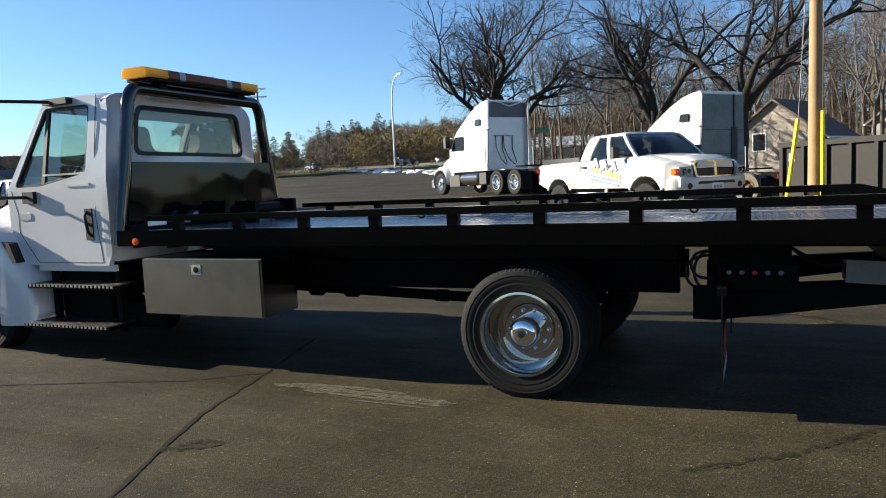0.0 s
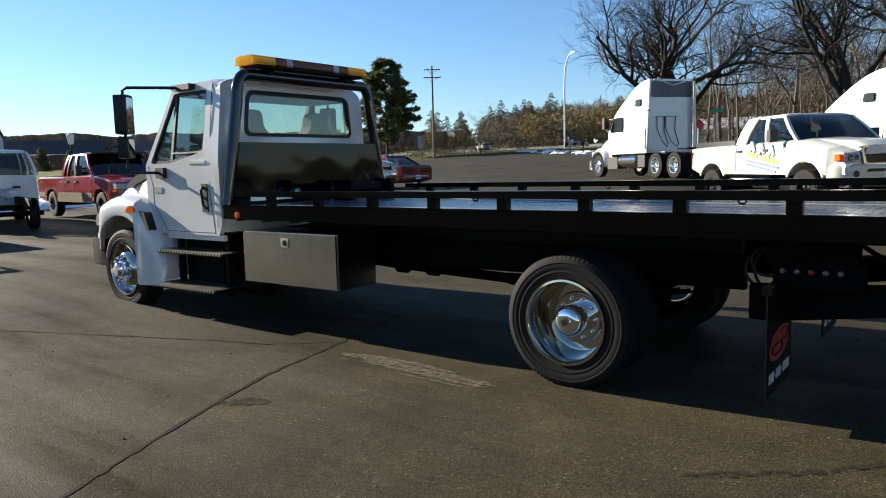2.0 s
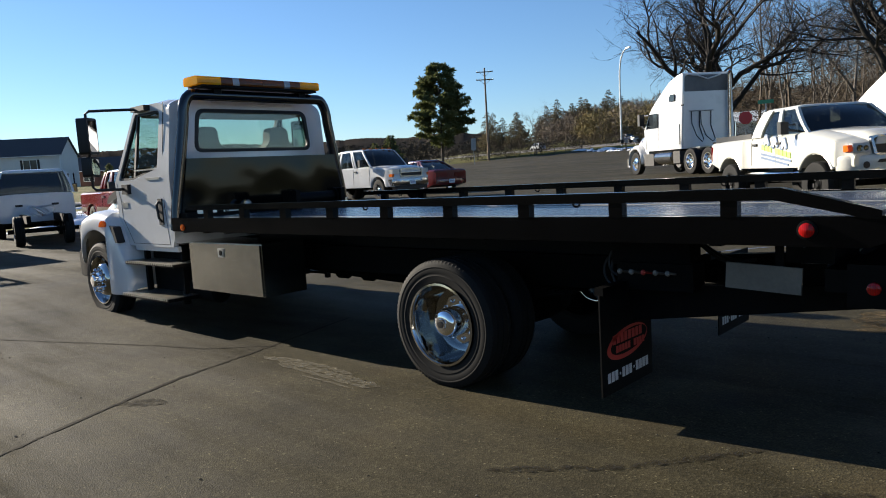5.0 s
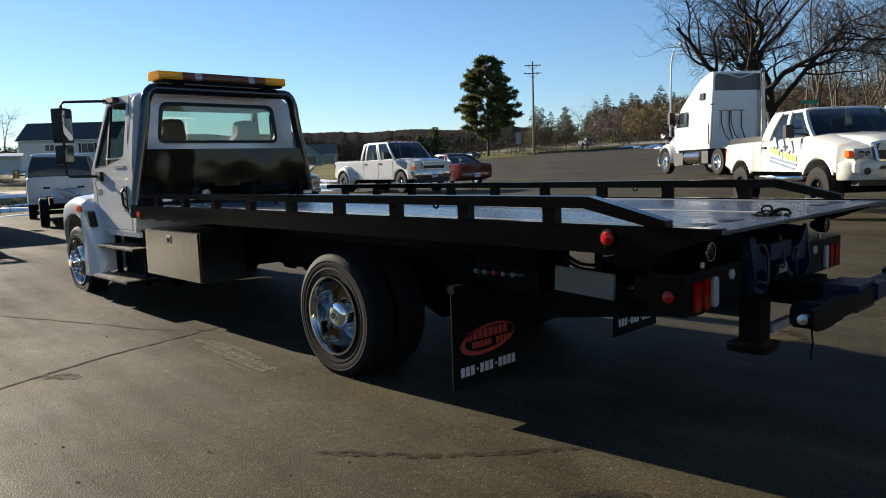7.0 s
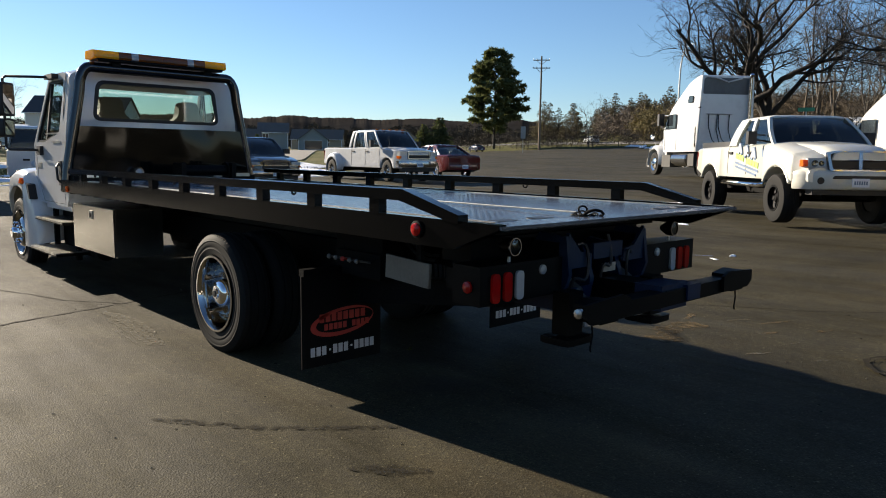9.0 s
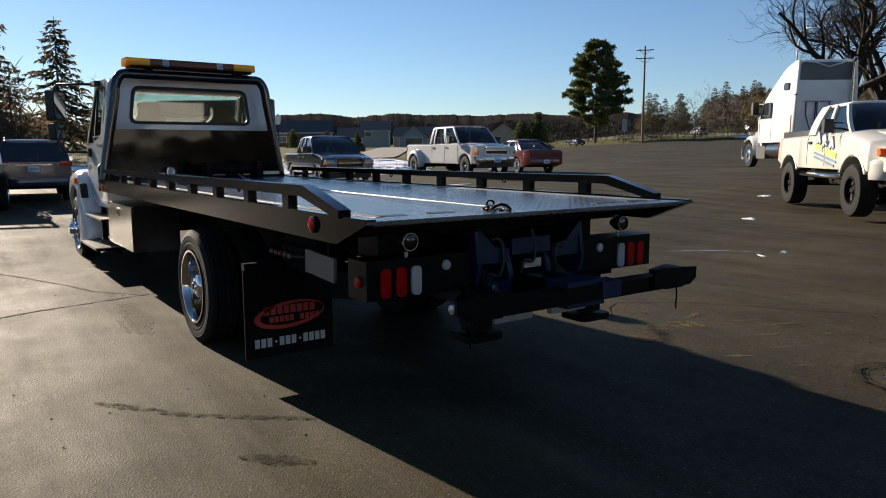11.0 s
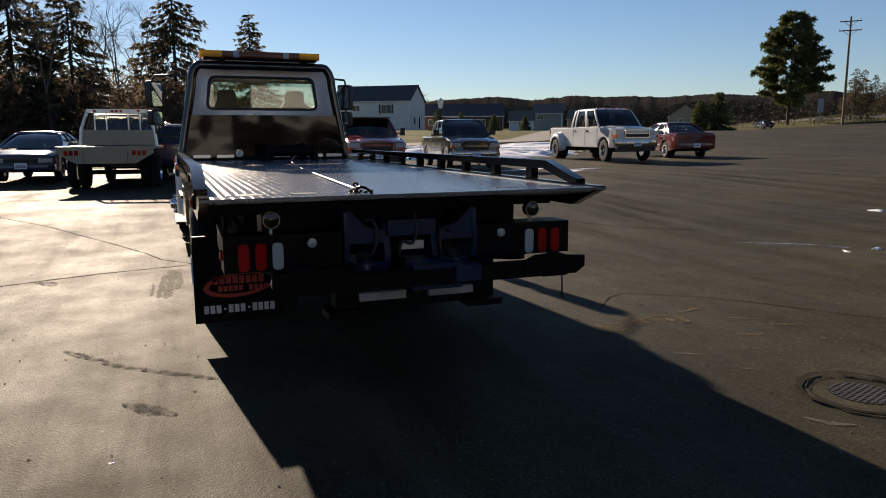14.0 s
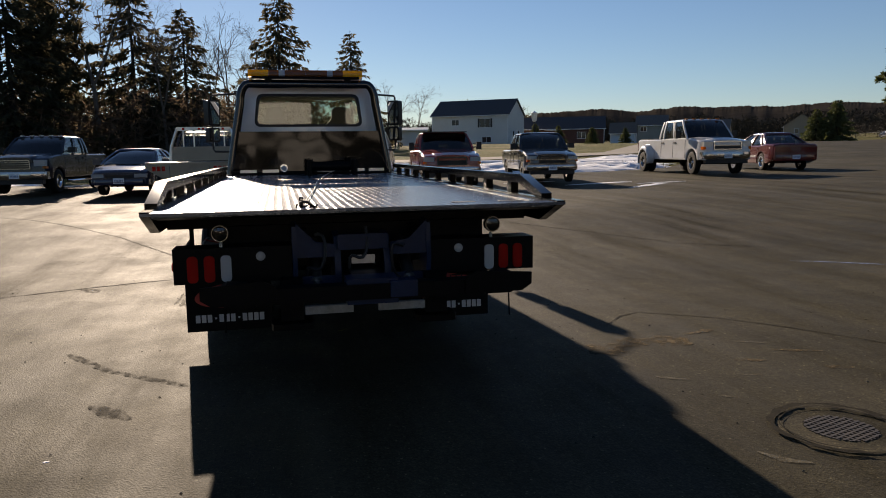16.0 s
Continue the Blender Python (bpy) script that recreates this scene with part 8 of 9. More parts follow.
for k, (x, y, rx, ry, h, rot) in enumerate([(-27.5, 14.0, 1.6, 4.2, 0.34, 0.1), (-32.0, 16.5, 1.8, 5.0, 0.34, 0.1), (-39.0, 22.0, 2.2, 5.5, 0.3, 0.2), (-14.6, 11.7, 0.2, 1.5, 0.04, 0.7), (-26.6, 12.2, 0.9, 3.4, 0.3, 0.05), (-30.5, 12.5, 1.2, 4.5, 0.3, 0.1), (-28.4, 18.4, 0.8, 2.2, 0.3, 0.3), (-36.5, 17, 1.6, 6, 0.35, 0.1), (-26.0, 7.0, 0.7, 2.0, 0.25, 0), (-29.5, 14.6, 0.7, 2.6, 0.22, 0.1), (-30.6, 18.8, 0.6, 2.0, 0.2, 0.3), (-29.0, 10.0, 0.6, 1.6, 0.2, 0), (-28.6, 6.8, 0.7, 1.7, 0.22, 0), (-33.5, 13, 0.7, 3.8, 0.15, 0.1), (-35.0, 20, 0.7, 3.0, 0.15, 0.2), (-33, 7.0, 0.8, 2.6, 0.18, 0),
                                             (-28.5, 2.2, 0.8, 2.2, 0.2, 0), (-28.4, -2.0, 0.7, 1.6, 0.2, 0), (-31, -6.0, 1.0, 2.5, 0.2, 0), (-42.5, 16, 0.9, 4.5, 0.2, 0.1), (-42.4, 5, 0.8, 4.0, 0.2, 0), (-45, 26, 0.9, 3.5, 0.2, 0.4), (-25.5, -13, 1.0, 2.5, 0.12, 0), (-24.0, -7.5, 0.5, 1.6, 0.06, 0.2),
                                             (-16.5, 10.9, 0.25, 1.6, 0.03, 0.35), (-15.8, 12.9, 0.12, 1.1, 0.04, 0.2), (-18.2, 8.6, 0.3, 1.2, 0.02, 0.2), (-20.5, -1.8, 0.4, 1.2, 0.05, 0.1), (-24.5, 3.2, 0.4, 1.5, 0.06, 0),
                                             (-2.5, 11.2, 0.14, 0.2, 0.06, 0.4), (-5.2, 16.3, 0.16, 0.2, 0.1, 0), (0.3, 7.66, 0.05, 0.08, 0.06, 0), (0.2, 7.2, 0.04, 0.12, 0.02, 1), (3.46, -1.8, 0.012, 0.02, 0.008, 0),
                                             (-58, 118, 2.2, 0.9, 0.25, 0.1), (-52, 112, 1.6, 0.8, 0.25, 0.5), (-64, 123, 2.6, 0.9, 0.25, 0.1), (-70, 127, 1.8, 0.8, 0.4, 0), (-47, 104, 1.6, 0.9, 0.25, 0.8), (-43, 97, 1.8, 1.0, 0.25, 0.9), (-77, 129, 2.2, 0.9, 0.4, 0), (-39, 92, 1.2, 0.8, 0.4, 0.9)]):
    snow_patch(x, y, rx, ry, h, 100 + k, rot)

rnd = random.Random(77)
for k in range(34):
    f = rnd.random()
    x, y = -38 - 38 * f + rnd.uniform(-2.5, 1.0), 90 + 38 * f ** 0.8 + rnd.uniform(-1.0, 2.5)
    snow_patch(x, y, rnd.uniform(0.4, 1.3), rnd.uniform(0.25, 0.6), rnd.uniform(0.2, 0.45), 300 + k, rnd.uniform(0, 3))

# tufts of dry grass along the lot's edge
rnd = random.Random(5)
verts, faces = [], []
for k in range(5200):
    x, y = rnd.uniform(-40, -27.6), rnd.uniform(-14, 26)
    if inside(x, y, LOT):
        continue
    z, h, a = lie(x, y) - 0.03, rnd.uniform(0.06, 0.2), rnd.uniform(0, 6.28)
    dx, dy = math.cos(a) * 0.03, math.sin(a) * 0.03
    b = len(verts)
    verts += [(x - dx, y - dy, z), (x + dx, y + dy, z), (x + rnd.uniform(-0.08, 0.08), y + rnd.uniform(-0.08, 0.08), z + h)]
    faces.append((b, b + 1, b + 2))
me = bpy.data.meshes.new("grass_tufts")
me.from_pydata(verts, [], faces)
me.materials.append(MAT["grass"])
tagged(new("grass_tufts", me), "short dry grass blades beside the lot", "grass", kind="stuff")


# ---- trees ----
def stick(verts, faces, pts, radii, n):
    """Append one tapered branch to the lists."""
    side = None
    base = len(verts)
    for k, p in enumerate(pts):
        d = (pts[min(k + 1, len(pts) - 1)] - pts[max(k - 1, 0)]).normalized()
        if side is None:
            side = d.orthogonal().normalized()
        side = (side - d * side.dot(d)).normalized()
        up = d.cross(side)
        for j in range(n):
            c, s = math.cos(2 * math.pi * j / n), math.sin(2 * math.pi * j / n)
            verts.append(tuple(p + (side * c + up * s) * radii[k]))
    for k in range(len(pts) - 1):
        for j in range(n):
            faces.append((base + k * n + j, base + k * n + (j + 1) % n, base + (k + 1) * n + (j + 1) % n, base + (k + 1) * n + j))


def grow(rnd, start, d, length, radius, level, depth, out, gnarl, kids, shrink):
    segs = 6 if level < 2 else 4 if level < depth else 3
    pts, radii, dirs = [start], [radius], []
    p, q = start.copy(), d.copy()
    for k in range(segs):
        q = (q + Vector((rnd.uniform(-1, 1), rnd.uniform(-1, 1), rnd.uniform(-0.7, 0.9))) * gnarl).normalized()
        p = p + q * (length / segs)
        pts.append(p.copy())
        dirs.append(q.copy())
        radii.append(radius * (1 - 0.62 * (k + 1) / segs) if level < depth else radius * (1 - 0.8 * (k + 1) / segs))
    out.setdefault(level, []).append((pts, radii))
    if level >= depth:
        return
    for k in range(kids[level]):
        f = rnd.uniform(0.3 if level else 0.35, 1.0)
        i = min(segs - 1, int(f * segs))
        base = pts[i].lerp(pts[i + 1], f * segs - i)
        w = dirs[i]
        o = w.orthogonal().normalized()
        o.rotate(Matrix.Rotation(rnd.uniform(0, 6.28), 3, w))
        spread = rnd.uniform(0.55, 1.15)
        nd = (w * math.cos(spread) + o * math.sin(spread) + Vector((0, 0, 0.12))).normalized()
        grow(rnd, base, nd, length * shrink * rnd.uniform(0.7, 1.15), radii[i] * rnd.uniform(0.45, 0.7), level + 1, depth, out, gnarl * 1.08, kids, shrink)


def tree_meshes(seed, height, radius, depth, kids, gnarl=0.28, shrink=0.62, trunk=0.3, lean=(0, 0), forks=3, mat="bark", wide=0.0, reach=1.0, upright=0.0):
    rnd = random.Random(seed)
    out = {}
    base = Vector((0, 0, -0.3))
    tp = Vector((lean[0], lean[1], height * trunk))
    trunk_pts = [base.lerp(tp, k / 5) + Vector((rnd.uniform(-0.1, 0.1), rnd.uniform(-0.1, 0.1), 0)) * radius for k in range(6)]
    out[-1] = [(trunk_pts, [radius * (1.35 if k == 0 else 1.0 - 0.05 * k) for k in range(6)])]
    for k in range(forks):
        a = 2 * math.pi * (k + rnd.uniform(-0.2, 0.2)) / forks
        tilt = rnd.uniform(0.25, 0.75) * (1 - upright) + wide * (k % 3)
        d = Vector((math.cos(a) * math.sin(tilt), math.sin(a) * math.sin(tilt), math.cos(tilt)))
        grow(rnd, trunk_pts[-1] - Vector((0, 0, 0.2)), d, height * reach * rnd.uniform(0.48, 0.62), radius * rnd.uniform(0.5, 0.68), 0, depth, out, gnarl * 0.7, kids, shrink)
    meshes = []
    for nm, levels in (("trunk", [l for l in out if l < 1]), ("crown", [l for l in out if l >= 1])):
        verts, faces = [], []
        for l in levels:
            for pts, radii in out[l]:
                stick(verts, faces, pts, [max(r, 0.006) for r in radii], 9 if l < 1 else 5 if l < 2 else 4 if l < 3 else 3)
        me = bpy.data.meshes.new(nm)
        me.from_pydata(verts, [], faces)
        me.materials.append(MAT[mat])
        me.polygons.foreach_set("use_smooth", [True] * len(me.polygons))
        meshes.append((nm, me))
    return meshes


def plant(name, label, meshes, x, y, turn=0.0, scale=1.0, group="", sink=0.0):
    t = thing(name, label, "tree", pose(x, y, lie(x, y) - sink, 0, 0, turn) @ Matrix.Scale(scale, 4), group)
    for nm, me in meshes:
        o = new(nm, me)
        o.parent = t
    return t


oak = tree_meshes(3, 17.5, 0.5, 4, (6, 6, 5, 3), 0.52, 0.6, 0.26, (0.3, 0.2), 5, wide=0.12, reach=0.86, upright=0.35)
oak_b = tree_meshes(8, 17.0, 0.43, 4, (6, 6, 5, 3), 0.52, 0.6, 0.24, (0.8, 0), 5, wide=0.12, reach=0.86, upright=0.3)
plant("oak_tree", "large bare spreading oak with gnarled dark limbs", oak, -16.6, 45.2, 200, 0.9)
plant("oak_tree", "large bare spreading oak with a low crooked limb", oak_b, -14.8, 46.5, 200, 0.88)
plant("oak_tree", "large bare oak behind the parked tractors", oak_b, -3.9, 43.0, 150, 0.95)
plant("oak_tree", "large bare oak behind the parked tractors", oak, 0.8, 40.5, 255, 0.92)

slim = [tree_meshes(20 + k, 13.0, 0.17, 3, (9, 5, 5), 0.2, 0.45, 0.35, (0.2, 0.1), 2, "grey_bark") for k in range(4)]
rnd = random.Random(9)
for k in range(46):
    x, y = rnd.uniform(-16, 30), rnd.uniform(52, 92)
    plant("bare_tree", "slim bare grey-barked woodland tree", slim[k % 4], x, y, rnd.uniform(0, 360), rnd.uniform(0.7, 1.15), "woodland trees")
for x, y, s in ((-128, 26, 0.8), (-113, 15, 0.6), (-88, 128, 0.8)):
    plant("bare_tree", "slim bare leafless tree", slim[int(abs(x)) % 4], x, y, x * 7 % 360, s, "leafless trees")

def foliage(m, colour, share):
    """Let light from behind glow through thin leaves."""
    n, l = m.node_tree.nodes, m.node_tree.links
    t, mix = n.new("ShaderNodeBsdfTranslucent"), n.new("ShaderNodeMixShader")
    t.inputs["Color"].default_value = (*colour, 1)
    mix.inputs["Fac"].default_value = share
    l.new(n["Principled BSDF"].outputs["BSDF"], mix.inputs[1])
    l.new(t.outputs["BSDF"], mix.inputs[2])
    l.new(mix.outputs["Shader"], n["Material Output"].inputs["Surface"])
    return m


MAT["needles"] = foliage(surface("dark_spruce_needles", (0.038, 0.045, 0.024), 0.8, vary=0.45, scale=1.5, grain=8, spec=0.2), (0.12, 0.1, 0.06), 0.45)
MAT["pine_needles"] = foliage(surface("olive_pine_needles", (0.095, 0.11, 0.045), 0.8, vary=0.4, scale=1.2, grain=8, spec=0.2), (0.1, 0.11, 0.035), 0.3)
MAT["shade_brush"] = foliage(surface("red_brown_brush", (0.1, 0.075, 0.054), 0.95, vary=0.5, scale=0.3, grain=3, spec=0.1), (0.15, 0.11, 0.075), 0.55)
MAT["thicket"] = surface("brown_thicket", (0.05, 0.036, 0.022), 0.95, vary=0.5, scale=0.3, grain=3)
MAT["olive_brush"] = surface("olive_brush", (0.15, 0.115, 0.035), 0.95, vary=0.45, scale=0.2, grain=3)
MAT["far_wood"] = surface("far_grey_brown_woods", (0.12, 0.092, 0.066), 0.95, vary=0.45, scale=0.08, grain=2)
MAT["horizon_wood"] = surface("hazy_horizon_woods", (0.062, 0.055, 0.042), 0.95, vary=0.35, scale=0.06, grain=2, spec=0.0)


def spray(verts, faces, p, d, ln, wd, rnd):
    """A flat pointed tuft of needles along d."""
    o = d.orthogonal().normalized()
    o.rotate(Matrix.Rotation(rnd.uniform(0, 6.28), 3, d))
    b = len(verts)
    verts.extend([tuple(p), tuple(p + d * ln * 0.45 + o * wd), tuple(p + d * ln), tuple(p + d * ln * 0.45 - o * wd)])
    faces.append((b, b + 1, b + 2, b + 3))


def conifer_meshes(seed, height, spread, mat, pine=False, dense=13, gap=0.78):
    rnd = random.Random(seed)
    tv, tf, cv, cf = [], [], [], []
    stick(tv, tf, [Vector((0, 0, -0.3)), Vector((0.05, 0, height * 0.5)), Vector((0, 0.05, height))], [0.2, 0.12, 0.02], 8)
    z = height * (0.16 if pine else 0.06)
    while z < height * 0.985:
        f = (z / height)
        if pine:
            reach = spread * (1.02 - f) ** 0.55 * min(1.0, 0.35 + (f - 0.16) * 4) * rnd.uniform(0.6, 1.12)
        else:
            reach = spread * (1 - f) ** 0.85 * rnd.uniform(0.75, 1.12) + 0.15
        for j in range(rnd.randint(4, 6) if pine else rnd.randint(5, 7)):
            a = rnd.uniform(0, 6.28)
            ln = reach * rnd.uniform(0.6, 1.15)
            tip = Vector((math.cos(a) * ln, math.sin(a) * ln, z + (0.25 * ln if pine else -0.28 * ln + 0.25 * ln * (1 if f > 0.8 else 0))))
            root = Vector((0, 0, z))
            mid = root.lerp(tip, 0.55) + Vector((0, 0, 0.06 * ln if pine else -0.05 * ln))
            stick(tv, tf, [root, mid, tip], [0.035, 0.02, 0.008], 3)
            cnt = max(3, int(ln * dense))
            for i in range(cnt):
                t = rnd.uniform(0.45, 1.0) if pine else rnd.uniform(0.12, 1.0)
                p = root.lerp(mid, t * 2) if t < 0.5 else mid.lerp(tip, t * 2 - 1)
                if pine:
                    for q in range(5):
                        d = Vector((rnd.gauss(0, 1), rnd.gauss(0, 1), rnd.gauss(0.4, 0.8))).normalized()
                        spray(cv, cf, p + d * 0.05, d, rnd.uniform(0.35, 0.7), 0.09, rnd)
                else:
                    d = Vector((math.cos(a + rnd.uniform(-0.9, 0.9)), math.sin(a + rnd.uniform(-0.9, 0.9)), rnd.uniform(-1.1, 0.1))).normalized()
                    spray(cv, cf, p, d, rnd.uniform(0.3, 0.7), rnd.uniform(0.06, 0.11), rnd)
                    spray(cv, cf, p, (d + Vector((0, 0, -0.6))).normalized(), rnd.uniform(0.25, 0.55), 0.07, rnd)
        z += height * 0.03 * rnd.uniform(0.7, 1.3) * (0.7 if pine else gap)
    res = []
    for nm, v, f, m in (("trunk", tv, tf, "bark"), ("crown", cv, cf, mat)):
        me = bpy.data.meshes.new(nm)
        me.from_pydata(v, [], f)
        me.materials.append(MAT[m])
        res.append((nm, me))
    return res


spruces = [conifer_meshes(31 + k, 14.0, 6.6, "needles", False, 7) for k in range(3)]
far_spruces = [conifer_meshes(61 + k, 14.0, 6.5, "needles", False, 5, 1.0) for k in range(2)]
pines = [conifer_meshes(41 + k, 14.0, 6.2 if k == 0 else 3.6, "pine_needles" if k == 0 else "needles", True, 13 if k == 0 else 4) for k in range(2)]


def spot(cam_xy, az, d):
    return cam_xy[0] + d * math.cos(radians(az)), cam_xy[1] + d * math.sin(radians(az))


ROW = (7.5, -0.5)  # the conifer row curves about this point of the lot
for k, (az, d, s) in enumerate([(174.2, 95, 1.06), (179.6, 85, 1.3), (186.4, 80, 1.08), (189.9, 80, 1.3), (197.6, 76, 1.35), (200.5, 80, 1.3), (188.3, 94, 1.05), (203.5, 74, 1.3)]):
    plant("spruce_tree", "dark spruce with drooping boughs", spruces[k % 3], *spot(ROW, az, d), 57 * k % 360, s, "row of conifers")
for az, d, s in ((194.7, 78, 1.35), (195.9, 88, 1.25)):
    plant("pine_tree", "tall thin pine with clumped needles and bare lower trunk", pines[1], *spot(ROW, az, d), az * 31 % 360, s, "row of conifers")
for k, (az, d, s) in enumerate([(192.3, 76, 1.5), (183.3, 88, 1.1), (182.0, 96, 1.1), (184.5, 92, 1.05), (181.2, 104, 1.1), (191.2, 90, 1.3), (171.2, 120, 0.75), (187.9, 76, 1.0)]):
    plant("bare_tree", "slim bare leafless tree", slim[k % 4], *spot(ROW, az, d), az * 7 % 360, s, "leafless trees")
plant("pine_tree", "broad olive-green pine at the edge of the lot", pines[0], -110.0, 121.5, 0, 1.62)
junipers = conifer_meshes(77, 6.0, 3.4, "pine_needles", False, 8)
plant("juniper_bush", "dense round-topped evergreen bush", junipers, -88, 83.5, 0, 1.05)
plant("juniper_bush", "dense round-topped evergreen bush", junipers, -90.5, 82.0, 100, 0.85)
for x, y, s in ((-92, 36, 0.5), (-93, 40, 0.45), (-90, 44, 0.4), (-95.5, 52, 0.4)):
    plant("juniper_bush", "small evergreen bush by a house", junipers, x, y, x * 13 % 360, s, "garden bushes")
rnd = random.Random(14)
for k in range(34):
    az = radians(rnd.uniform(117.5, 128.5))
    d = rnd.uniform(190, 225)
    plant("spruce_tree", "far dark spruce in a row", far_spruces[k % 2], d * math.cos(az), d * math.sin(az), rnd.uniform(0, 360), rnd.uniform(0.5, 0.85), "far spruces")


def clumps(name, label, category, material, spots, size, count, seed, thin=0.1):
    """Many leafless or brushy crowns, each a cloud of small slanted flakes."""
    rnd = random.Random(seed)
    verts, faces = [], []
    for x, y, h, w in spots:
        z0 = lie(x, y)
        stick(verts, faces, [Vector((x, y, z0 - 0.3)), Vector((x + rnd.uniform(-0.5, 0.5), y, z0 + h * 0.8))], [0.02 * h, 0.006 * h], 3)
        for _ in range(count):
            u, a, v = rnd.random() ** 0.5, rnd.uniform(0, 6.28), rnd.uniform(0.12, 1.0)
            shape = math.sin(math.pi * min(1, v * 0.92 + 0.06)) ** 0.7
            p = Vector((x + math.cos(a) * w * u * shape, y + math.sin(a) * w * u * shape, z0 + h * v))
            d = Vector((rnd.gauss(0, 0.8), rnd.gauss(0, 0.8), rnd.gauss(0.3, 0.7))).normalized()
            spray(verts, faces, p, d, size * rnd.uniform(0.6, 1.5), size * rnd.uniform(0.3, 1.0) * thin, rnd)
    me = bpy.data.meshes.new(name)
    me.from_pydata(verts, [], faces)
    me.materials.append(MAT[material])
    tagged(new(name, me), label, category, kind="stuff")


rnd = random.Random(3)
polar = lambda az, d: (d * math.cos(radians(az)), d * math.sin(radians(az)))
far = [(*polar(rnd.uniform(124, 176), rnd.uniform(270, 340)), rnd.uniform(5.0, 9.5), rnd.uniform(4, 6.5)) for _ in range(420)]
clumps("far_woods", "grey-brown leafless woods along the horizon", "woods", "horizon_wood", far, 1.0, 240, 1, 0.25)
hill = [(*polar(rnd.uniform(93, 124), rnd.uniform(165, 260)), rnd.uniform(4.5, 8.0), rnd.uniform(3, 5)) for _ in range(420)]
clumps("hill_woods", "brown leafless woods on the low hill", "woods", "far_wood", hill, 1.2, 260, 2, 0.07)
clumps("olive_woods", "yellow-olive trees at the foot of the hill", "woods", "olive_brush", [(*polar(rnd.uniform(112, 121), rnd.uniform(165, 190)), rnd.uniform(4, 8), rnd.uniform(2, 4)) for _ in range(90)], 1.0, 170, 3)
clumps("woodland_brush", "brown leafless brush under the woodland trees", "brush", "thicket", [(rnd.uniform(-16, 34), rnd.uniform(50, 100), rnd.uniform(3, 9), rnd.uniform(1.5, 3)) for _ in range(190)], 1.2, 260, 4, 0.022)
MAT["hillside_twigs"] = surface("grey_brown_hillside_twigs", (0.075, 0.058, 0.038), 0.95, vary=0.5, scale=0.25, grain=3, spec=0.1)
hillside = []
for _ in range(150):
    az, d = rnd.uniform(72, 112), rnd.uniform(92, 128)
    rise = float(np.interp(az, (72, 84, 96, 104, 113), (0.17, 0.185, 0.17, 0.115, 0.085)))
    x, y = spot((1.6, -6.3), az, d)
    hillside.append((x, y, max(4.0, rise * d * rnd.uniform(0.65, 1.05) + 1.6 - lie(x, y)), rnd.uniform(2.5, 4.0)))
clumps("hillside_woods", "grey-brown leafless woods rising behind the house", "woods", "hillside_twigs", hillside, 1.5, 330, 8, 0.03)
clumps("conifer_brush", "brown dense brush under the conifers", "brush", "shade_brush", [(*spot(ROW, rnd.uniform(176.5, 208), rnd.uniform(72, 110)), rnd.uniform(3.0, 7.5), rnd.uniform(2.4, 4.0)) for _ in range(260)], 1.1, 120, 5)
clumps("verge_brush", "brown brush beyond the far road", "brush", "thicket", [(*polar(rnd.uniform(104, 138), rnd.uniform(150, 172)), rnd.uniform(1.5, 4), rnd.uniform(2, 4)) for _ in range(130)], 0.8, 160, 6, 0.05)
verts, faces = [], []
rnd = random.Random(21)
ROWS = ((400, 0.0), (412, 0.3), (424, 0.52), (436, 0.7), (448, 0.85), (460, 0.95), (472, 1.0), (490, 0.9), (530, 0.0))
for k in range(721):
    az = 124 + 40 * k / 720
    fall = smooth01((az - 124) / 5) * smooth01((164 - az) / 5)
    top = 20.0 + 2.4 * noise.noise((az * 0.3, 3, 0)) + 0.8 * noise.noise((az * 1.3, 7, 0))
    for d, f in ROWS:
        x, y = polar(az, d)
        verts.append((x, y, 4 + (2 + top * f) * fall + rnd.uniform(-0.3, 0.3) * (f > 0.9)))
    if k:
        n = len(ROWS)
        faces += [(n * (k - 1) + q, n * k + q, n * k + q + 1, n * (k - 1) + q + 1) for q in range(n - 1)]
me = bpy.data.meshes.new("far_ridge")
me.from_pydata(verts, [], faces)
MAT["ridge"] = surface("hazy_wooded_ridge", (0.042, 0.037, 0.032), 0.95, vary=0.45, scale=0.05, grain=0.5, spec=0.0)
me.materials.append(MAT["ridge"])
me.polygons.foreach_set("use_smooth", [True] * len(me.polygons))
tagged(new("far_ridge", me), "hazy wooded ridge on the horizon", "ridge", kind="structure")
dark_far = [(*polar(rnd.uniform(160, 166.5), rnd.uniform(190, 215)), rnd.uniform(7, 11), rnd.uniform(3, 4)) for _ in range(46)]
clumps("evergreen_wood", "dark evergreen grove behind the houses", "woods", "needles", dark_far, 1.4, 190, 7)


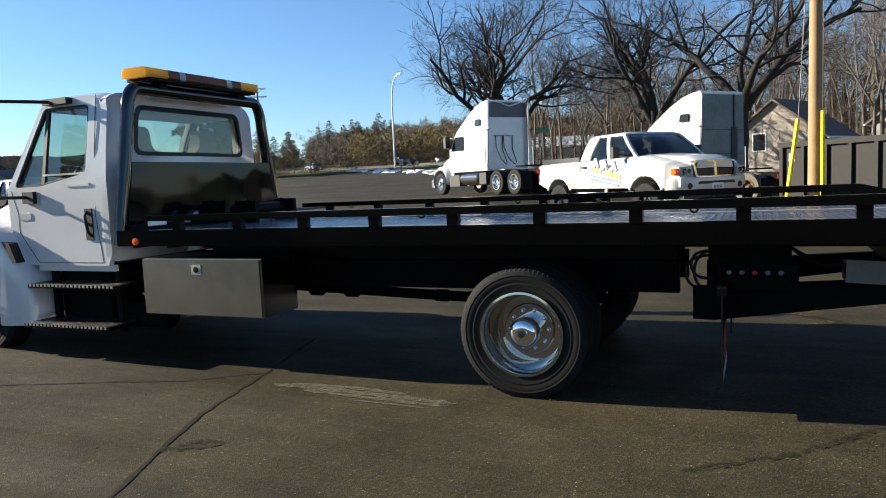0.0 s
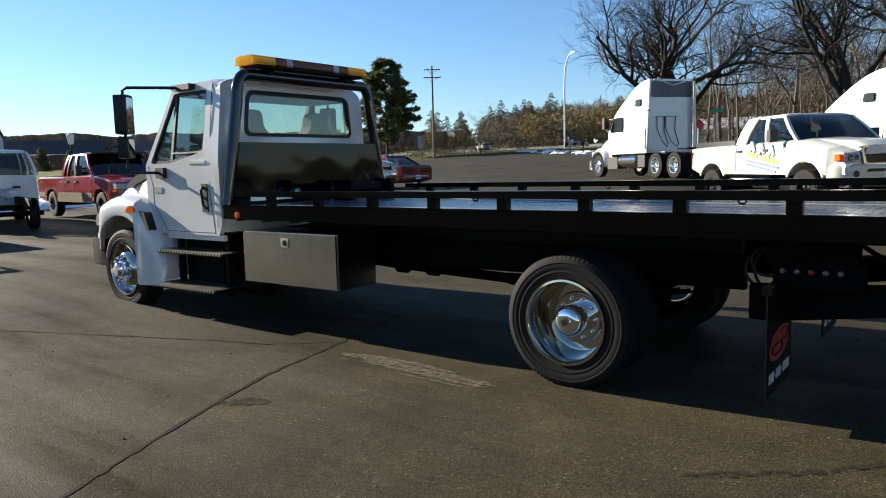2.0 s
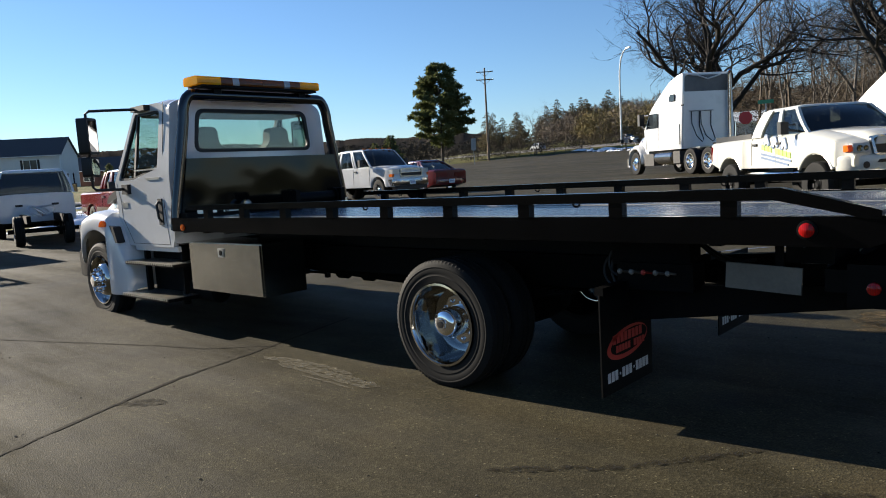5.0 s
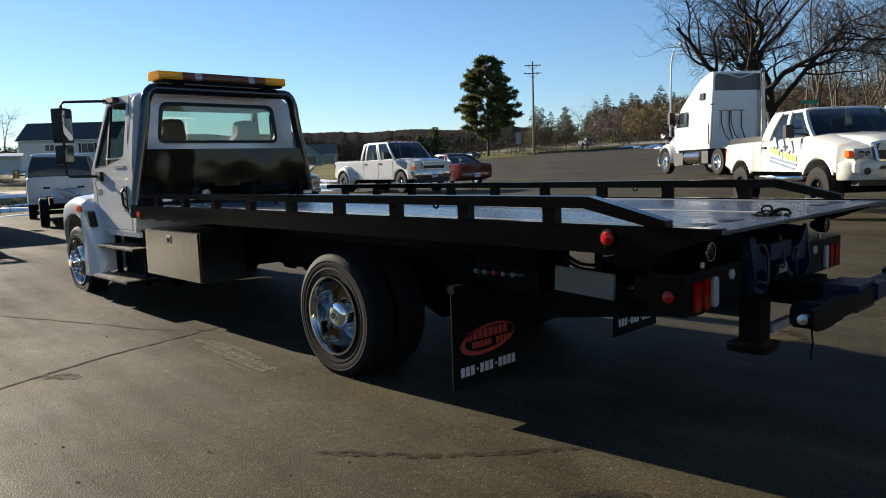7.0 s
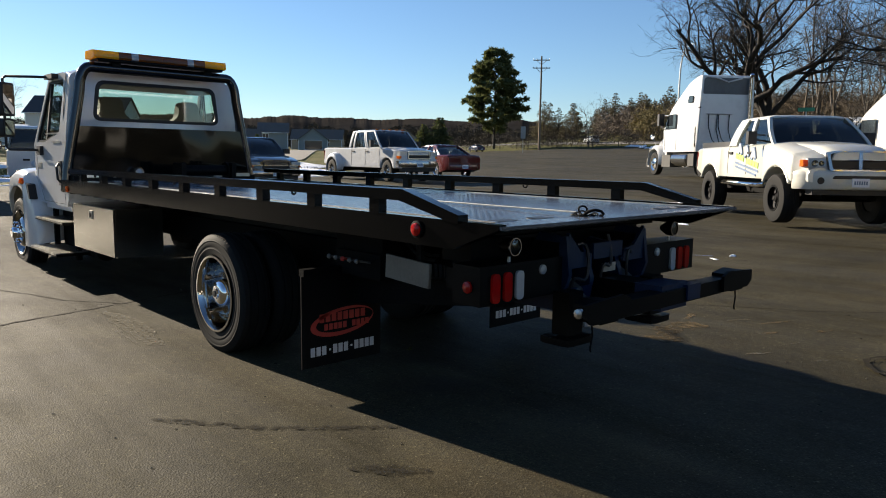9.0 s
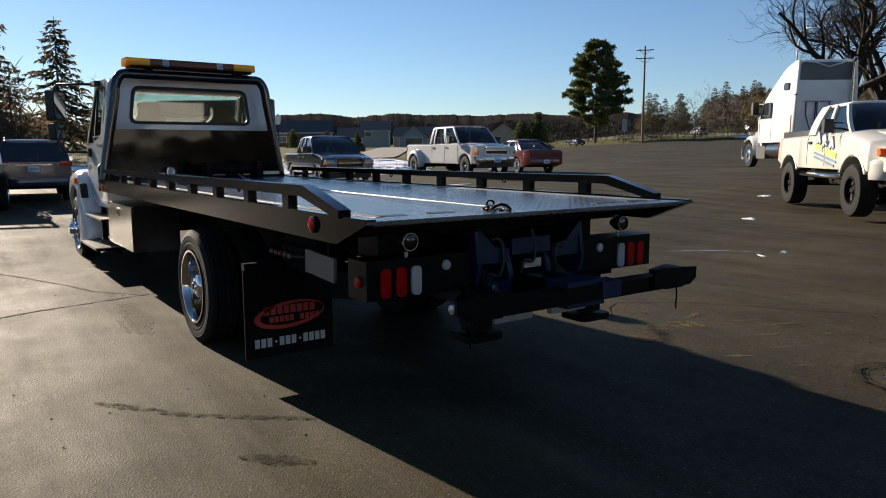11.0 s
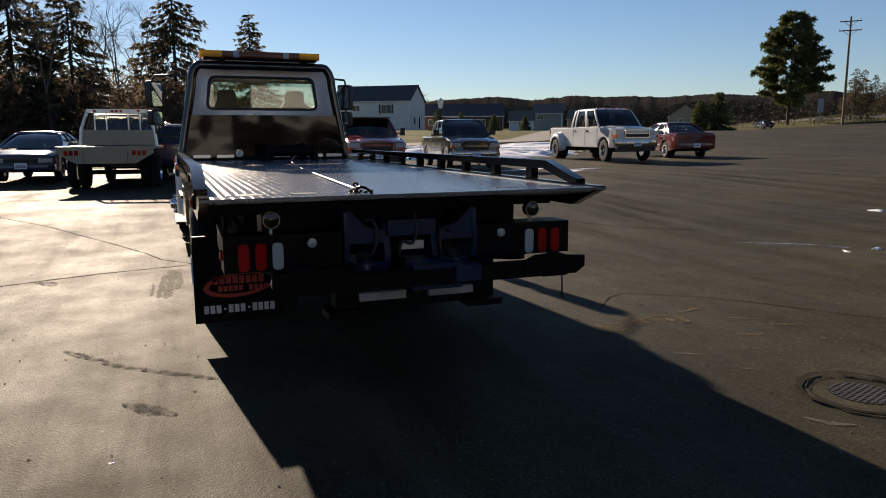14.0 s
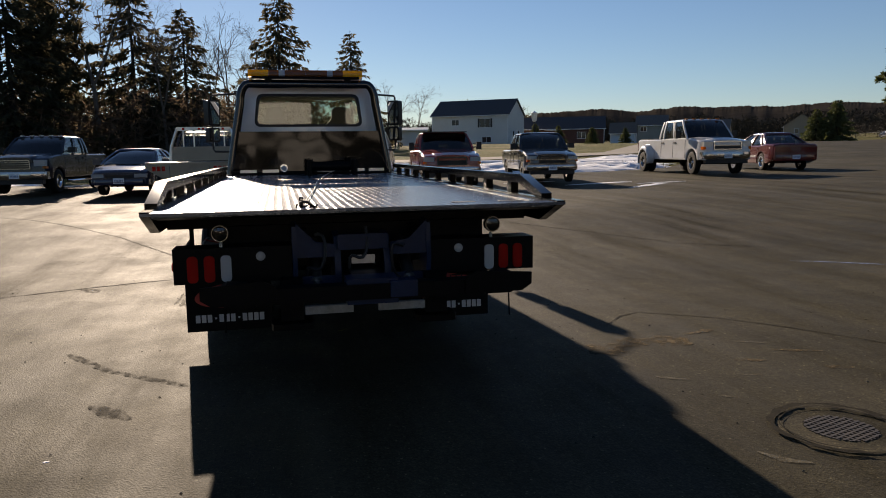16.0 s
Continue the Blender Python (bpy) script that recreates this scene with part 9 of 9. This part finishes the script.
# ---- houses ----
def house(label, x, y, turn, length, depth, wall, rise, siding, roof, windows=(), gable_windows=(), garage=None, category="house"):
    """Long wall faces local -y; gables at both x ends."""
    t = thing("house", label, category, pose(x, y, lie(x, y) - 0.2, 0, 0, turn))
    h, d = length / 2, depth / 2
    bm = B()
    prism(bm, [(-d, 0), (d, 0), (d, wall), (0, wall + rise), (-d, wall)], "x", -h, h)
    part("house_wall", bm, siding, t)
    for s in (-1, 1):
        bm = B()
        o = 0.45
        n = rise / d
        prism(bm, [(s * (d + o), wall - o * n), (0, wall + rise + 0.01), (0, wall + rise + 0.2), (s * (d + o), wall - o * n + 0.18)], "x", -h - 0.35, h + 0.35)
        part("roof_slope", bm, roof, t)
        boxed("gutter", (-h - 0.35, h + 0.35, s * (d + o) - 0.07, s * (d + o) + 0.07, wall - o * n + 0.02, wall - o * n + 0.15), "trim", t)
        for zz in (0.0,):
            boxed("corner_board", (-h - 0.02, -h + 0.12, s * d - 0.06, s * d + 0.03, 0, wall), "trim", t)
            boxed("corner_board", (h - 0.12, h + 0.02, s * d - 0.06, s * d + 0.03, 0, wall), "trim", t)
    for wx, wz, ww, wh, shut in windows:
        w = thing("window", "", "")
        w.parent = t
        bm = B()
        frame_panel(bm, [(wx - ww / 2 - 0.08, wz - 0.08), (wx + ww / 2 + 0.08, wz - 0.08), (wx + ww / 2 + 0.08, wz + wh + 0.08), (wx - ww / 2 - 0.08, wz + wh + 0.08)], [(wx - ww / 2, wz), (wx + ww / 2, wz), (wx + ww / 2, wz + wh), (wx - ww / 2, wz + wh)], lambda u, v, dd: (u, -d - 0.05 + dd, v), 0.1)
        part("frame", bm, "trim", w)
        boxed("pane", (wx - ww / 2, wx + ww / 2, -d - 0.015, -d + 0.01, wz, wz + wh), "window_dark", w, "", 0.0)
        boxed("mullion", (wx - 0.03, wx + 0.03, -d - 0.04, -d - 0.016, wz, wz + wh), "trim", w, "", 0.0)
        if shut:
            for s in (-1, 1):
                boxed("shutter", (wx + s * (ww / 2 + 0.3) - 0.2, wx + s * (ww / 2 + 0.3) + 0.2, -d - 0.06, -d - 0.005, wz - 0.05, wz + wh + 0.05), "plastic", w, "", 0.01)
    for wy, wz, ww, wh in gable_windows:
        for s in (-1, 1):
            w = thing("window", "", "")
            w.parent = t
            bm = B()
            frame_panel(bm, [(wy - ww / 2 - 0.08, wz - 0.08), (wy + ww / 2 + 0.08, wz - 0.08), (wy + ww / 2 + 0.08, wz + wh + 0.08), (wy - ww / 2 - 0.08, wz + wh + 0.08)], [(wy - ww / 2, wz), (wy + ww / 2, wz), (wy + ww / 2, wz + wh), (wy - ww / 2, wz + wh)], lambda u, v, dd: (s * (h + 0.05 - dd), u, v), 0.1)
            part("frame", bm, "trim", w)
            boxed("pane", (min(s * h - 0.01, s * h + s * 0.015), max(s * h + 0.01, s * h + s * 0.015), wy - ww / 2, wy + ww / 2, wz, wz + wh), "window_dark", w, "", 0.0)
    if garage:
        for gx, gw in garage:
            g = thing("garage_door", "", "")
            g.parent = t
            for k in range(4):
                boxed("panel", (gx - gw / 2, gx + gw / 2, -d - 0.03, -d + 0.02, 0.2 + 0.55 * k, 0.2 + 0.55 * k + 0.53), "trim", g, "", 0.01)
    return t


EYE_END = (7.535, -0.51)
hx, hy = spot(EYE_END, 164.3, 158)
house("white two-storey house with dark shingle roof and white siding", hx, hy, 53.0, 17.2, 10.5, 6.1, 3.2, "siding", "roof_dark", ((-3.17, 4.03, 1.59, 1.10, False), (3.54, 3.54, 2.20, 1.71, True), (3.90, 0.37, 1.95, 1.10, False)), ((-1.83, 1.22, 0.98, 1.46), (1.46, 0.37, 1.10, 2.44)))
hx, hy = spot(EYE_END, 169.5, 118)
house("low white flat shed", hx, hy, 74.0, 4.6, 3.0, 2.6, 0.3, "siding", "metal_roof", (), category="shed")
hx, hy = spot(EYE_END, 159.4, 170)
house("pale blue garage behind the white house", hx, hy, 60.0, 9.0, 7.0, 3.2, 2.2, "blue_siding", "metal_roof", (), category="garage")
house("dark red brick house with low dark roof", -150.2, 63.3, 66.0, 20.0, 9.0, 3.4, 2.6, "brick_red", "roof_dark", ((-6.0, 1.2, 1.8, 1.3, False), (-1.0, 1.2, 1.8, 1.3, False), (5.0, 1.2, 1.8, 1.3, False)))
house("grey split-level house with gabled front", -155.2, 89.6, -32.0 + 90, 7.0, 9.0, 4.4, 2.3, "grey_siding", "roof_brown", ((-1.8, 2.9, 1.4, 1.1, False),))
house("grey gabled garage beside the split-level house", -149.6, 97.4, -32.0, 10.0, 7.0, 2.8, 2.6, "grey_siding", "roof_brown", (), ((0.0, 0.3, 4.2, 2.2),))
house("small pale blue-white house", -133.9, 71.1, 60.0, 5.0, 4.5, 2.4, 1.9, "blue_siding", "roof_brown", ((0.0, 1.0, 1.0, 1.0, False),))
house("tan gabled house beyond the lot", -170.1, 144.3, -40.0, 12.0, 9.0, 3.2, 3.2, "tan_siding", "roof_brown", (), ((-1.2, 1.2, 1.0, 1.2),))
house("tan house with brown roof among bushes", -181.4, 120.1, 50.0, 15.0, 9.0, 3.2, 2.8, "tan_siding", "roof_brown", ((-3.0, 1.0, 1.4, 1.2, False), (3.0, 1.0, 1.4, 1.2, False)))
MAT["stucco"] = surface("weathered_pale_stucco", (0.3, 0.26, 0.22), 0.9, vary=0.15, scale=0.8, grain=10, relief=0.01)
house("weathered pale gabled house behind the oaks", 3.9, 53.7, 62.0, 4.5, 7.0, 2.6, 2.6, "stucco", "roof_brown", (), ((1.1, 1.7, 0.9, 1.2),))
house("tan house in the woods", 15.5, 63.0, 60.0, 9.0, 7.0, 3.2, 2.6, "stucco", "roof_brown", ((0.0, 1.2, 1.2, 1.2, False),))
house("low grey metal storage building", -18.5, 68.0, 12.0, 9.0, 7.0, 2.8, 1.0, "metal_roof", "metal_roof", (), category="storage building")
# workshop added behind the camera, seen only in reflections
shop = house("long dark olive workshop added for reflections, facing the lot", 44.0, -3.0, -90.0, 44.0, 12.0, 6.0, 2.6, "olive_wall", "roof_dark", ((-11.0, 1.2, 1.6, 1.2, False), (12.0, 1.2, 1.6, 1.2, False)), (), ((-4.0, 3.6), (3.0, 3.6)), "workshop")
# pale panels added to put bright blobs into the truck's reflections
for u in (-16.0, -5.0, 7.0):
    boxed("reflection_panel", (u, u + 8.5, -6.08, -6.0, 3.0, 5.4), "siding", shop, "pale panel added over the doors for reflections", 0.01)


# ---- poles, lamps, signs ----
def utility_pole(label, x, y, height, r, mat, arms, turn):
    t = thing("utility_pole", label, "utility pole", pose(x, y, lie(x, y) - 0.2, 0, 0, turn))
    bm = B()
    tube(bm, [(0, 0, 0), (0, 0, height * 0.5), (0, 0, height)], r, 12, r * 0.62)
    part("pole", bm, mat, t)
    for z, half in arms:
        boxed("cross_arm", (-half, half, -0.08, 0.08, z - 0.09, z + 0.09), mat, t)
        for f in (-0.95, -0.55, 0.55, 0.95):
            bm = B()
            lathe(bm, [(0, 0.05), (0.1, 0.08), (0.18, 0.05), (0.2, 0.0)], (f * half, 0, z + 0.09), "z", 8)
            part("insulator", bm, "sign_back", t)
        for s in (-1, 1):
            bm = B()
            tube(bm, [(s * half * 0.6, 0.0, z - 0.08), (0, 0.0, z - half * 0.55)], 0.04, 5)
            part("brace", bm, mat, t)
    return t


utility_pole("tall wooden utility pole with two cross arms", -91.3, 115.2, 19.4, 0.26, "pole_wood", ((18.6, 1.7), (17.0, 1.8)), 40)
big = utility_pole("thick fresh-cut wooden utility pole with yellow guy guards", 2.86, 12.6, 11.0, 0.17, "new_pole_wood", (), 0)
for (x0, y0), (x1, y1), z1 in (((-0.75, -1.6), (-0.42, -1.1), 2.55), ((0.12, -0.4), (0.13, -0.3), 2.75)):
    bm = B()
    tube(bm, [(x0, y0, 0.1), (x1, y1, z1)], 0.045, 8)
    part("guy_guard", bm, "yellow_plastic", big, "bright yellow plastic guy guard")
    bm = B()
    tube(bm, [(x1, y1, z1 - 0.1), (0.02 if x0 < 0 else 0.12, -0.05 if x0 < 0 else -0.22, 10.0)], 0.008, 5)
    part("guy_wire", bm, "plastic", big)

lamp_t = thing("street_lamp", "tall galvanised street lamp with curved arm", "street lamp", pose(-69.5, 132.4, lie(-69.5, 132.4), 0, 0, -20))
bm = B()
tube(bm, [(0, 0, 0), (0, 0, 12), (0.1, 0, 15.5), (0.5, 0, 17.6), (1.3, 0, 19.0), (2.4, 0, 19.6)], 0.2, 10, 0.1)
part("pole", bm, "galv", lamp_t)
bm = B()
prism(bm, rounded([(2.2, -0.25), (3.5, -0.25), (3.5, 0.25), (2.2, 0.25)], 0.12, 3), "z", 19.5, 19.75)
part("lamp_head", bm, "galv", lamp_t, "", 0.05)

lan = thing("lantern_post", "white lantern on a dark post beside the drive", "lamp post", pose(-59.0, 23.8, lie(-59, 23.8), 0, 0, 0))
bm = B()
tube(bm, [(0, 0, -0.1), (0, 0, 3.0)], 0.07, 8)
part("post", bm, "plastic", lan)
bm = B()
lathe(bm, [(0, 0.1), (0.1, 0.22), (0.75, 0.3), (0.8, 0.34), (0.95, 0.1), (1.05, 0.0)], (0, 0, 2.95), "z", 10)
part("lantern", bm, "trim", lan)


def sign(label, x, y, turn, z, w, h, mat, legs=1, oct_=False):
    t = thing("road_sign", label, "road sign", pose(x, y, lie(x, y), 0, 0, turn))
    for k in range(legs):
        u = 0 if legs == 1 else (-0.35 + 0.7 * k) * w
        boxed("post", (u - 0.04, u + 0.04, -0.03, 0.03, -0.1, z + h), "galv", t)
    bm = B()
    if oct_:
        prism(bm, [(w / 2 * math.cos(a), z + h / 2 + h / 2 * math.sin(a)) for a in [math.pi / 8 + math.pi / 4 * k for k in range(8)]], "y", -0.06, -0.03)
    else:
        prism(bm, rounded([(-w / 2, z), (w / 2, z), (w / 2, z + h), (-w / 2, z + h)], 0.06, 2), "y", -0.06, -0.03)
    part("panel", bm, mat, t)


sign("red stop sign by the road", -14.0, 45.5, 15, 2.6, 0.9, 0.9, "sign_red", 1, True)
sign("green street-name sign on a post", -12.9, 46.2, 15, 3.9, 1.0, 0.25, "sign_green")
sign("grey back of a tall road sign", -82.0, 99.0, 40, 2.6, 0.9, 2.2, "sign_back")
sign("grey back of a square road sign", -79.0, 152.0, 30, 2.0, 2.0, 1.3, "sign_back", 2)
sign("grey back of a square road sign", -86.0, 151.0, 30, 2.2, 1.2, 1.4, "sign_back")
mb = thing("mailbox_cluster", "row of dark mailboxes on wooden posts", "mailboxes", pose(-57.0, 113.0, lie(-57, 113), 0, 0, 25))
for u in (-1.2, 1.2):
    boxed("post", (u - 0.1, u + 0.1, -0.1, 0.1, -0.1, 1.3), "pole_wood", mb)
boxed("rail", (-2.2, 2.2, -0.1, 0.1, 1.2, 1.35), "pole_wood", mb)
for k in range(6):
    bm = B()
    prism(bm, rounded([(-2.1 + 0.72 * k, 1.36), (-1.55 + 0.72 * k, 1.36), (-1.55 + 0.72 * k, 2.0), (-2.1 + 0.72 * k, 2.0)], 0.2, 3), "y", -0.5, 0.3)
    part("mailbox", bm, "sign_back" if k % 2 else "plastic", mb)

# dumpster and the trailer fender beside it
a = math.degrees(math.atan2(-5.0, 4.6))
MAT["dumpster"] = surface("dark_green_grey_steel", (0.02, 0.019, 0.016), 0.7, vary=0.3, scale=2, relief=0.002, dirt=0.3, dirt_colour=(0.05, 0.035, 0.025), spec=0.2)
dump = thing("dumpster", "dark green-grey steel roll-off dumpster with ribs", "dumpster", pose(2.25, 17.3, lie(2.25, 17.3), 0, 0, a))
boxed("body", (0, 6.4, 0.05, 2.3, 0.25, 1.85), "dumpster", dump, "", 0.02)
boxed("top_rail", (-0.05, 6.45, -0.05, 0.1, 1.78, 1.93), "dumpster", dump, "", 0.01)
boxed("bottom_rail", (-0.05, 6.45, -0.05, 0.1, 0.2, 0.36), "dumpster", dump, "", 0.01)
for k in range(9):
    boxed("rib", (0.02 + 0.78 * k, 0.14 + 0.78 * k, -0.04, 0.06, 0.36, 1.78), "dumpster", dump, "", 0.01)
boxed("notice", (0.3, 0.52, 0.035, 0.048, 1.35, 1.6), "white_text", dump, "small pale notice", 0.002)
for u in (0.6, 5.6):
    bm = B()
    lathe(bm, [(-0.12, 0.15), (0.12, 0.15)], (u, 0.3, 0.15), "y", 12)
    part("roller", bm, "chassis", dump)
tf = thing("trailer_fender", "white curved trailer fender on a small trailer frame", "trailer", pose(5.6, 11.6, lie(5.6, 11.6), 0, 0, -10))
bm = B()
loft(bm, [[(0.75 * math.cos(t), y, 0.35 + 0.5 * math.sin(t)) for y in (0.0, 0.3)] + [(0.71 * math.cos(t), y, 0.35 + 0.46 * math.sin(t)) for y in (0.3, 0.0)] for t in [math.pi * k / 14 for k in range(15)]])
part("fender", bm, "white_paint", tf)
bm = B()
lathe(bm, [(-0.1, 0.2), (-0.1, 0.33), (0.1, 0.33), (0.1, 0.2), (0.06, 0.0)], (0, 0.16, 0.33), "y", 20)
part("tyre", bm, "rubber", tf)
boxed("frame", (-1.0, 1.6, 0.32, 0.4, 0.42, 0.52), "galv", tf)
